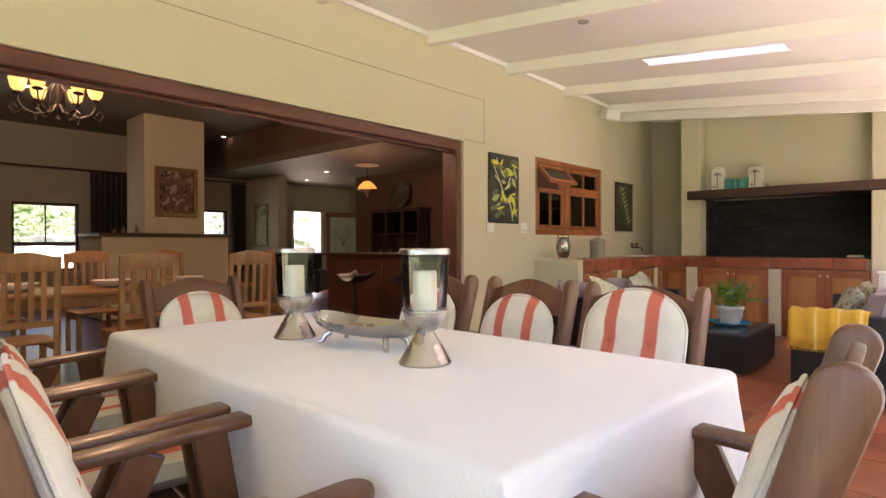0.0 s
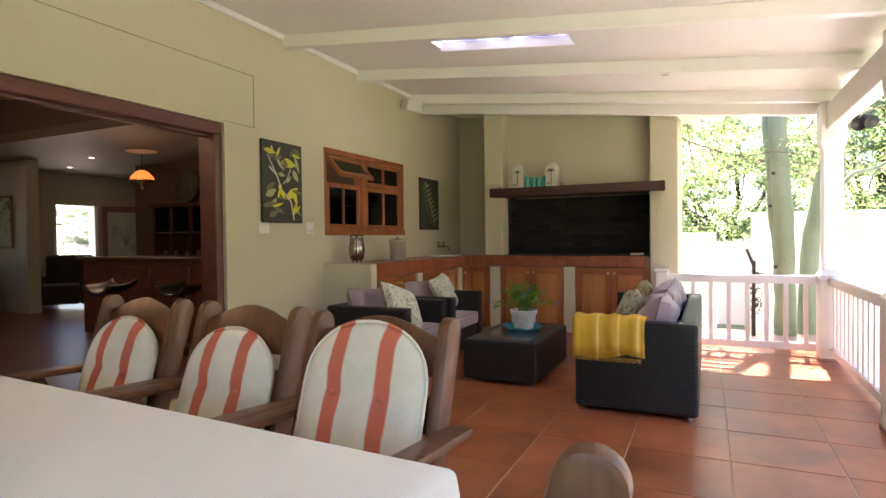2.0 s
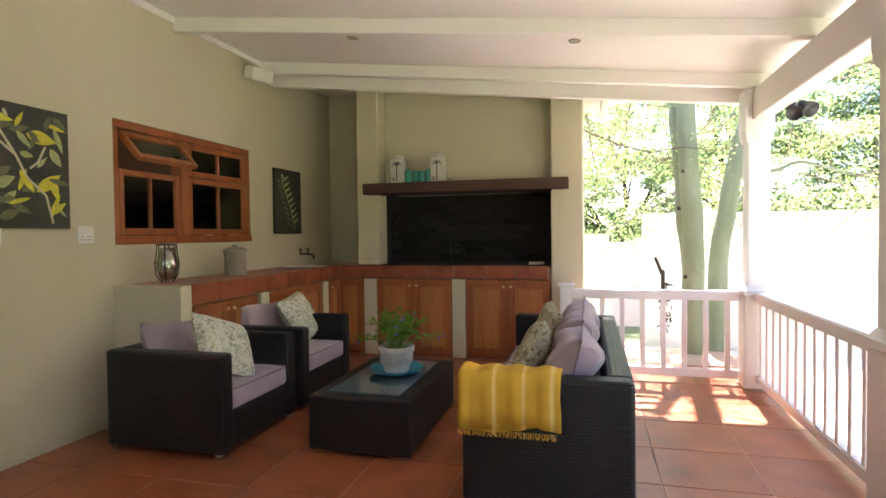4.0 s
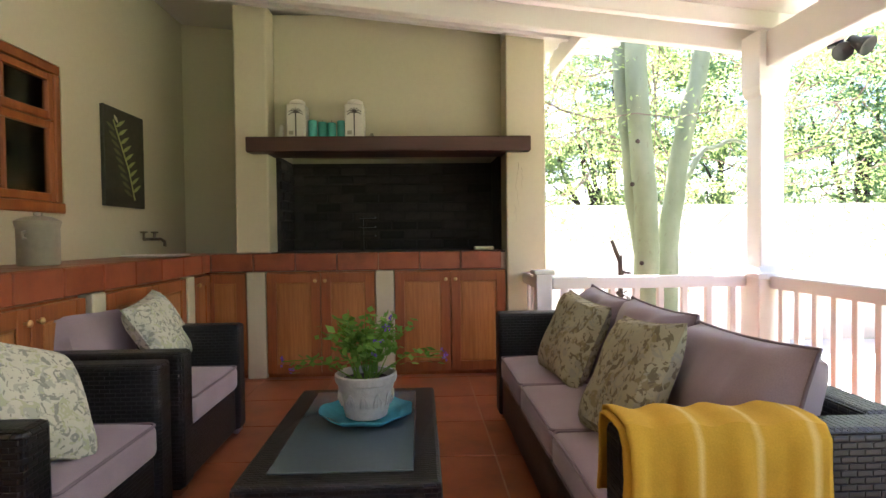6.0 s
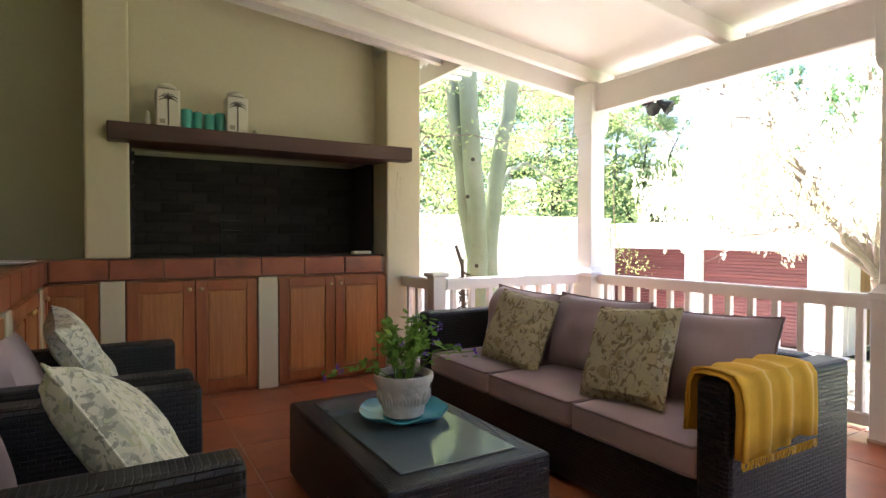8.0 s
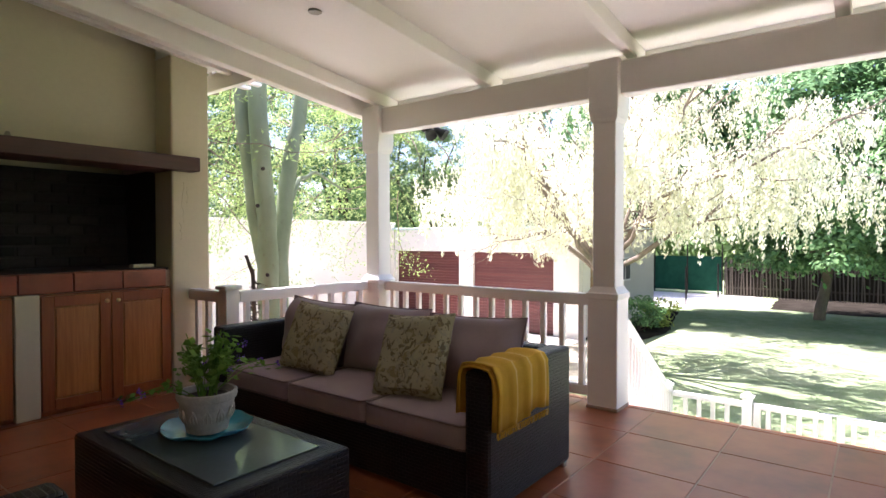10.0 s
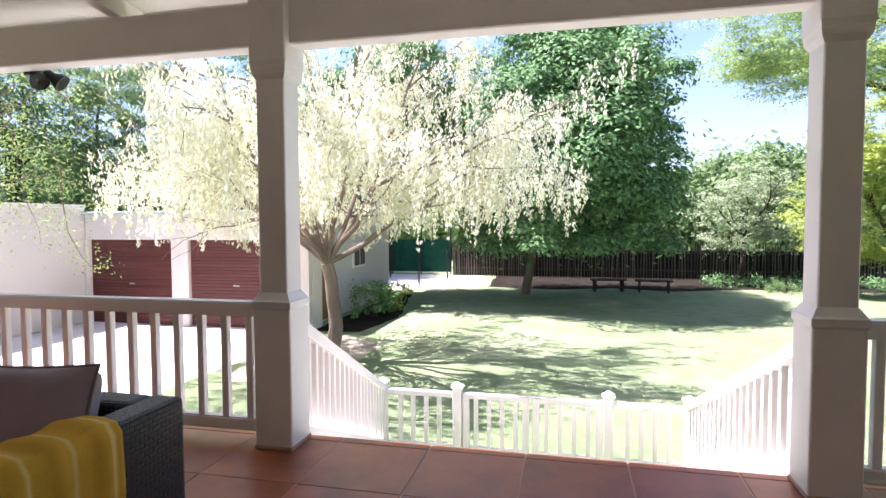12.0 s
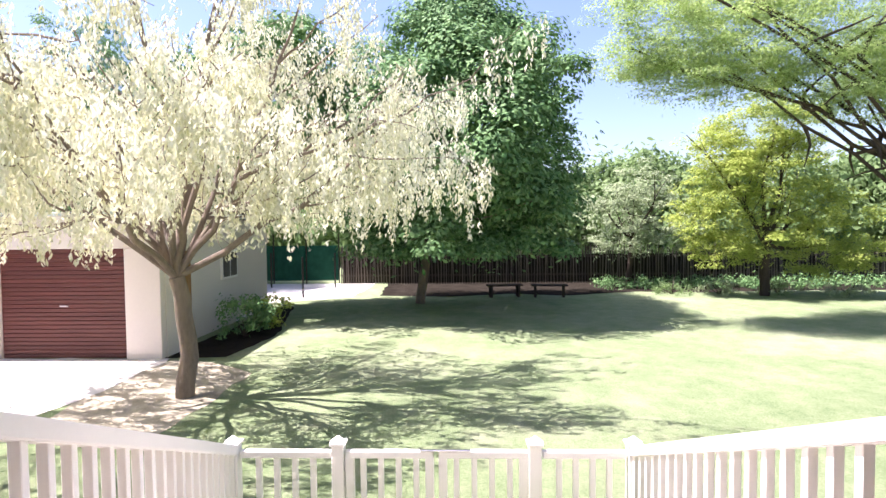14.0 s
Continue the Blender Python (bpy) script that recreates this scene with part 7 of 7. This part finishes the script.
weeping_tree((8.22, 8.45, GROUND))


# pale-barked trees beside the veranda
def fever_tree():
    rng = np.random.default_rng(21)
    ob = thing("fever_tree", (0.96, 9.39, GROUND), 0, "smooth pale green-barked tree with several stems", "tree")
    stems = [([(0.0, 0, -0.05), (0.02, 0.02, 1.5), (0.0, 0.05, 2.6), (-0.05, 0.10, 3.6), (-0.08, 0.12, 4.8), (-0.1, 0.2, 7.5)], 0.13, 0.09),
             ([(0.26, 0.20, -0.05), (0.26, 0.20, 1.5), (0.32, 0.24, 2.6), (0.55, 0.3, 3.7), (0.85, 0.35, 4.9), (1.3, 0.4, 7.0)], 0.12, 0.07),
             ([(-0.02, 0.05, 2.3), (-0.07, 0.17, 2.9), (-0.12, 0.28, 3.7), (-0.18, 0.36, 4.7), (-0.4, 0.5, 7.0)], 0.095, 0.06),
             ([(0.42, 0.26, 2.9), (0.8, 0.5, 3.35), (1.3, 0.8, 3.5), (2.2, 1.1, 3.3)], 0.035, 0.015)]
    for pts, r0, r1 in stems:
        fine = []
        for a, b in zip(pts, pts[1:]):
            for k in range(4):
                f = k / 4
                fine.append(Vector(a).lerp(Vector(b), f) + Vector(rng.normal(0, 0.008, 3)))
        fine.append(Vector(pts[-1]))
        bm = bmesh.new()
        tube(bm, fine, r0, 16, r1)
        part("stem", bm, M_FEVER, ob, "", True)
    for z, dx, dy in ((3.35, -0.12, -0.06), (2.95, -0.15, 0.0), (2.2, -0.10, -0.10)):
        bm = bmesh.new()
        bmesh.ops.create_icosphere(bm, subdivisions=2, radius=0.022, matrix=Matrix.Translation((dx, dy, z)))
        part("knot", bm, M_BARKD, ob, "", True)
    bm = bmesh.new()
    twigs = []
    for k in range(250):
        s = Vector((rng.uniform(-2.0, 4.0), rng.uniform(0.3, 3.6), rng.uniform(3.2, 8.4)))
        e = s + Vector((rng.normal(0, 1.2), rng.normal(0.4, 1.0), rng.normal(-0.4, 0.7)))
        twigs += limb(bm, s, e, 0.014, 0.004, rng, 0.15, 5, 6)[1:]
    for k in range(16):
        s = Vector((rng.uniform(-1.2, 3.2), rng.uniform(0.6, 2.6), rng.uniform(3.2, 4.2)))
        e = s + Vector((rng.normal(0, 0.4), rng.normal(0, 0.3), -rng.uniform(0.6, 1.5)))
        twigs += limb(bm, s, e, 0.008, 0.002, rng, 0.15, 5, 7)[1:]
    part("twig_mass", bm, M_BARK, ob)
    c = np.array([list(p) for p in twigs])
    me = quads_mesh("crown", leaf_cloud(c, 0.20, 42, 0.055, 0.02, rng, 0.8, 0.4), M_LFINE)
    cr = new("crown", me)
    cr.parent = ob
    # aloe-like dead stalk at its foot
    st = thing("dry_stalk", (0.64, 9.20, GROUND), 0, "dark dry plant stalk beside the tree", "plant")
    bm = bmesh.new()
    limb(bm, (0, 0, 0), (-0.02, 0, 2.28), 0.03, 0.02, rng, 0.02, 7)
    limb(bm, (-0.02, 0, 2.22), (-0.10, 0.0, 2.42), 0.02, 0.016, rng, 0.02, 6)
    part("stalk", bm, M_BARKD, st)
    c = np.stack([rng.normal(0, 0.03, 90), rng.normal(0, 0.03, 90), rng.uniform(1.6, 2.15, 90)], 1)
    cr = new("leaves", quads_mesh("leaves", leaf_quads(c, rng.normal(0, 1, c.shape), 0.09, 0.02, rng), M_BARKD))
    cr.parent = st


fever_tree()

def tall_tree(base, seed=15):
    """A tall dense tree whose foliage hangs in domed sprays round a leaning trunk."""
    rng = np.random.default_rng(seed)
    ob = thing("shade_tree", base, 0, "tall dense dark green tree at the lawn's edge", "tree", "garden trees")
    off = Vector((17.9 - base[0], 4.15 - base[1], 0))
    bm = bmesh.new()
    head = Vector((off.x * 0.2, off.y * 0.2 - 0.05, 2.5))
    limb(bm, (0, 0, -0.05), head, 0.17, 0.13, rng, 0.03, 10)
    top = Vector((off.x, off.y, 8.2))
    limb(bm, head, top, 0.12, 0.03, rng, 0.08, 8, 9)
    centers = []
    for k in range(300):
        f = rng.uniform(0, 1)
        z = 1.7 + 7.7 * f
        wide = (2.9 + 2.0 * f if f < 0.4 else 3.7 * (1 - ((f - 0.4) / 0.66) ** 2.2)) + 0.1
        a = rng.uniform(0, 2 * math.pi)
        lump = 1 + 0.20 * math.sin(3 * a + 4 * f) * math.sin(9 * f + 1.3) + 0.10 * math.sin(7 * a - 11 * f)
        r = wide * lump * rng.uniform(0.72, 1.0)
        centers.append((off.x + 1.2 * r * math.cos(a), off.y + r * math.sin(a), z))
    for k in range(16):
        e = Vector(centers[k * 18])
        limb(bm, head.lerp(top, min(0.8, max(0.05, (e.z - 3.0) / 7.0))), e, 0.05, 0.012, rng, 0.1, 6)
    part("trunk", bm, M_BARK, ob, "", True)
    centers = np.array(centers)
    core = np.stack([off.x + rng.normal(0, 1.3, 420), off.y + rng.normal(0, 1.3, 420), rng.uniform(2.0, 7.6, 420)], 1)
    leaves = np.concatenate([spray_cloud(centers, 0.88, 290, 0.16, 0.075, rng, 0.66, 0.5), leaf_cloud(core, 0.4, 30, 0.2, 0.1, rng)])
    cr = new("crown", quads_mesh("crown", leaves, M_LDARK))
    cr.parent = ob


tall_tree((18.6, 5.55, GROUND))
tree("shade_tree", (18.6, 11.3, GROUND), "dark green tree behind the blossoming tree", 0.2, [(17.6, 9.4, 3.8, 2.3, 2.2, 1.8), (17.8, 10.6, 5.2, 2.0, 1.9, 1.8), (17.4, 8.2, 4.6, 1.6, 1.6, 1.4), (17.6, 9.6, 6.6, 1.5, 1.5, 1.2), (16.2, 7.4, 4.0, 1.7, 1.6, 1.5), (16.0, 9.4, 5.2, 2.0, 2.0, 1.6), (16.4, 11.8, 4.8, 2.0, 1.8, 1.6)], M_LDARK, M_BARKD, 16, density=24, per=110, spread=0.24, length=0.17, width=0.075, fork=2.6, shell=0.75, dome=0.5)
tree("spreading_acacia", (15.2, -9.6, GROUND), "spreading acacia with dark limbs and airy light foliage", 0.34,
     [(14.6, -6.4, 4.8, 2.5, 2.7, 1.1), (14.4, -3.4, 5.8, 2.3, 2.0, 1.1), (14.2, -1.5, 5.2, 1.6, 1.4, 0.9), (14.8, -8.6, 6.7, 2.8, 2.6, 1.3), (14.4, -4.7, 7.4, 2.3, 2.3, 0.9), (14.3, -0.5, 5.5, 1.3, 1.1, 0.7), (14.2, -0.6, 6.7, 1.4, 1.2, 0.6), (14.6, -7.8, 5.3, 2.2, 2.2, 0.9), (14.4, -3.2, 4.9, 1.5, 1.4, 0.6), (14.6, -2.6, 7.2, 1.8, 1.6, 0.7)],
     M_LFINE, M_BARKD, 8, density=78, per=80, spread=0.2, length=0.085, width=0.03, fork=2.6, shell=0.3, limbs=13, flat=0.28, limb_r=0.2, dome=0.45)
tree("golden_tree", (20.0, -6.6, GROUND), "yellow-green tree glowing in the sun", 0.18,
     [(20.0, -5.2, 2.4, 1.5, 1.5, 1.3), (20.2, -7.2, 3.0, 1.7, 1.6, 1.5), (20.1, -6.2, 4.4, 1.5, 1.6, 1.5), (20.1, -7.6, 4.6, 1.2, 1.2, 1.0), (20.0, -5.0, 3.6, 1.2, 1.1, 1.2), (20.0, -8.8, 1.4, 1.4, 1.4, 1.0), (20.0, -9.9, 0.2, 1.0, 0.9, 0.7), (20.0, -4.3, 1.3, 1.0, 0.9, 0.9), (20.1, -6.6, 0.7, 1.7, 1.6, 0.9), (20.1, -8.6, 0.0, 1.3, 1.4, 0.7), (20.2, -5.2, 0.2, 1.1, 1.0, 0.7)],
     M_LYEL, M_BARKD, 9, density=34, per=90, spread=0.22, length=0.13, width=0.04, fork=1.8, shell=0.6, dome=0.42)
tree("pale_shrub_tree", (24.0, -3.0, GROUND), "pale leafy tree behind the fence", 0.12,
     [(23.6, -2.4, 1.6, 1.7, 1.7, 1.7), (23.6, -4.4, 1.3, 1.5, 1.5, 1.4), (23.8, -3.4, 2.8, 1.2, 1.3, 1.0)], M_LPALE, M_BARKD, 10, density=30, per=70, spread=0.22, length=0.12, width=0.05, shell=0.6, dome=0.4)
# trees beyond the wall and the garage
k = 0
for x, y, s, mat in ((-3.5, 21, 1.0, M_LMID), (0.6, 22.5, 1.0, M_LMID), (4.4, 20.6, 1.15, M_LMID), (8.2, 21.5, 1.2, M_LDARK), (12.5, 21.0, 1.25, M_LDARK), (16.6, 20.0, 1.2, M_LMID), (20.5, 17.5, 1.2, M_LDARK), (24.5, 15.5, 1.1, M_LMID)):
    k += 1
    tree("background_tree", (x, y, GROUND), "leafy green tree beyond the white wall", 0.22,
         [(x, y, 2.2 * s, 2.3 * s, 2.0, 2.0 * s), (x - 1.2, y - 0.6, 3.9 * s, 1.8, 1.7, 1.8 * s), (x + 1.3, y + 0.2, 4.4 * s, 1.8, 1.7, 1.9 * s), (x, y + 0.3, 6.0 * s, 1.7, 1.6, 1.6 * s), (x + 0.2, y - 1.0, 0.9, 2.0, 1.3, 1.4)],
         mat, M_BARKD, 30 + k, density=24, per=130, spread=0.26, length=0.115, width=0.045, shell=0.7, dome=0.5, group="trees beyond the wall")
# far woods close the view all round
rng = np.random.default_rng(77)
blobs = []
for kk in range(74):
    a = math.radians(-185 + 240 * kk / 73)
    r = 36 + rng.uniform(-3, 5)
    h = rng.uniform(2.2, 4.2) + (1.2 if kk % 5 == 0 else 0)
    blobs.append((5 + r * math.cos(a), 4 + r * math.sin(a), h * 0.35, 3.4, 3.4, h))
c = blob_clumps(blobs, rng, 26, 0.8)
fw = new("far_woods", quads_mesh("far_woods", leaf_cloud(c, 0.5, 22, 0.46, 0.22, rng), M_LMID))
tagged(fw, "distant green woods round the garden", "woods", "", "stuff")

# dry bank and hedge behind the house
bm = bmesh.new()
rows = []
for i in range(13):
    x = -14.0 - i
    rows.append([bm.verts.new((x, -6 + 0.8 * k, GROUND - 0.02 + 2.9 * min(1, i / 8) + 0.10 * noise.noise(V(x * 0.7, k * 0.5, 3)))) for k in range(31)])
for a, b in zip(rows, rows[1:]):
    for k in range(30):
        bm.faces.new((a[k], a[k + 1], b[k + 1], b[k]))
structure("ground_bank", bm, M_SAND, "pale dry garden bank behind the house", "bank", True)
rng = np.random.default_rng(78)
blobs = [(-22 + rng.uniform(-1, 1), -5 + 1.3 * kk, 2.9, 1.3, 1.1, rng.uniform(1.2, 2.6)) for kk in range(17)]
blobs += [(rng.uniform(-21, -16), rng.uniform(-2, 15), rng.uniform(0.4, 1.2), 0.7, 0.7, 0.5) for kk in range(16)]
hd = new("bank_hedge", quads_mesh("bank_hedge", spray_cloud(blob_clumps(blobs, rng, 40, 0.7), 0.3, 60, 0.11, 0.045, rng), M_LPALE))
tagged(hd, "sunlit pale green hedge on the bank", "hedge", "", "stuff")

# low planting at the foot of the fence
rng = np.random.default_rng(41)
c = np.stack([rng.uniform(21.8, 24.6, 380), rng.uniform(-16, -1.5, 380), GROUND + 0.04 + 0.22 * rng.uniform(0, 1, 380) ** 1.6], 1)
gc = new("ground_cover", quads_mesh("ground_cover", leaf_cloud(c, 0.12, 24, 0.13, 0.045, rng, 0.5), M_LDARK))
tagged(gc, "low green plants along the fence foot", "ground cover", "", "stuff")

# lath fence along the back, green netting at its far end
LATH = boxm((-0.012, -0.026, 0), (0.012, 0.026, 1.0), 0.003)
LATH_ME = bpy.data.meshes.new("lath")
LATH.to_mesh(LATH_ME)
LATH.free()
LATH_ME.materials.append(plain("weathered_lath", (0.13, 0.11, 0.085), 0.9, spread=0.3, per_object=0.6))
fe = thing("lath_fence", (24.9, 0, GROUND), 0, "dark weathered upright lath fence behind the lawn", "fence")
rl = random.Random(9)
y = -18.0
while y < 9.6:
    o = new("lath", LATH_ME)
    o.parent = fe
    o.matrix_basis = Matrix.Translation((rl.uniform(-0.02, 0.02), y, 0)) @ pose(0, 0, 0, rl.uniform(-2.5, 2.5), 0, 0) @ Matrix.Diagonal((1, 1, 1.62 + rl.uniform(-0.16, 0.16), 1))
    y += rl.uniform(0.095, 0.15)
for z in (0.35, 1.15):
    part("fence_rail", boxm((0.02, -18, z), (0.06, 9.6, z + 0.07)), M_BARKD, fe)
# added flat sheet: the darkness between the laths, put in as colour
part("gap_sheet", boxm((0.5, -18, 0), (0.56, 9.6, 1.25)), M_MULCH, fe, "dark sheet behind the laths that keeps their gaps dark")
M_NET = plain("green_shade_net", (0.018, 0.075, 0.048), 0.9, spread=0.3, coarse=3, fine=120, spec=0.1)
nt = thing("net_fence", (25.2, 11.4, GROUND), 0, "green shade netting on thin steel poles", "fence")
part("netting", boxm((0, -1.7, 0.15), (0.03, 4.6, 1.75)), M_NET, nt)
for yy in (-1.7, -0.2, 1.3, 2.9, 4.6):
    part("pole", cylm((-0.05, yy, 0), (-0.05, yy, 2.3), 0.03, None, 8), M_DARKMETAL, nt)
for x, y in ((20.1, 9.95), (23.4, 9.5), (23.6, 12.3)):
    pl = solo("court_pole", cylm((x, y, GROUND), (x, y, GROUND + 1.5), 0.035, None, 8), M_DARKMETAL, "thin dark pole at the court's edge", "pole", "court poles")


def shrub(base, blobs, mat, seed, label, group="", length=0.11, width=0.05, per=30, density=80):
    rng = np.random.default_rng(seed)
    ob = thing("shrub", base, 0, label, "shrub", group)
    bm = bmesh.new()
    for q in range(6):
        limb(bm, (0, 0, 0), (rng.normal(0, 0.25), rng.normal(0, 0.25), rng.uniform(0.3, 0.6)), 0.02, 0.006, rng, 0.1, 5, 3)
    part("branches", bm, M_BARKD, ob)
    c = blob_clumps(blobs, rng, density, 0.4)
    c[:, 2] = np.maximum(c[:, 2], 0.05)
    cr = new("foliage", quads_mesh("foliage", leaf_cloud(c, 0.07, per, length, width, rng), mat))
    cr.parent = ob


shrub((12.9, 9.35, GROUND), [(0, 0, 0.5, 0.8, 0.6, 0.5), (0.9, 0.1, 0.4, 0.6, 0.5, 0.4)], M_LDARK, 41, "round dark green shrub by the garage wall")
shrub((14.3, 9.2, GROUND), [(0, 0, 0.45, 0.6, 0.55, 0.5)], M_LYEL, 42, "bright yellow-green shrub by the garage wall")
for i, (x, y) in enumerate(((20.6, -3.6), (20.4, -5.2), (20.2, -7.2), (19.8, -9.4), (19.0, -11.0), (18.6, -12.6))):
    shrub((x, y, GROUND), [(0, 0, 0.22, 0.9, 0.8, 0.26)], M_LPALE if i % 2 else M_LMID, 50 + i, "low grey-green border plants along the fence", "border plants", 0.10, 0.03)
for i, (x, y) in enumerate(((2.2, 6.3), (3.0, 6.6), (1.9, 2.2), (2.8, 2.1))):
    shrub((x, y, GROUND), [(0, 0, 0.25, 0.4, 0.35, 0.3)], M_LMID, 60 + i, "small green plants beside the steps", "step plants", 0.08, 0.03)
shrub((0.66, 20.3, GROUND), [(0, 0, 1.1, 0.62, 0.62, 1.1), (0, 0, 2.3, 0.45, 0.45, 0.9), (0, 0, 3.1, 0.25, 0.25, 0.6)], M_LDARK, 71, "dark green upright conifer beyond the gap in the wall")
# a rough garden bench and low table in the shade
for i, (x, y, t) in enumerate(((20.1, 2.6, 8), (20.0, 1.0, -5))):
    bn = thing("garden_bench", (x, y, GROUND), t, "dark weathered garden bench in the tree's shade", "bench", "shade benches")
    part("seat", boxm((-0.22, -0.65, 0.40), (0.22, 0.65, 0.45), 0.01), M_BARKD, bn)
    for s in (-1, 1):
        part("leg", boxm((-0.2, s * 0.5 - 0.04, 0), (0.2, s * 0.5 + 0.04, 0.40), 0.005), M_BARKD, bn)
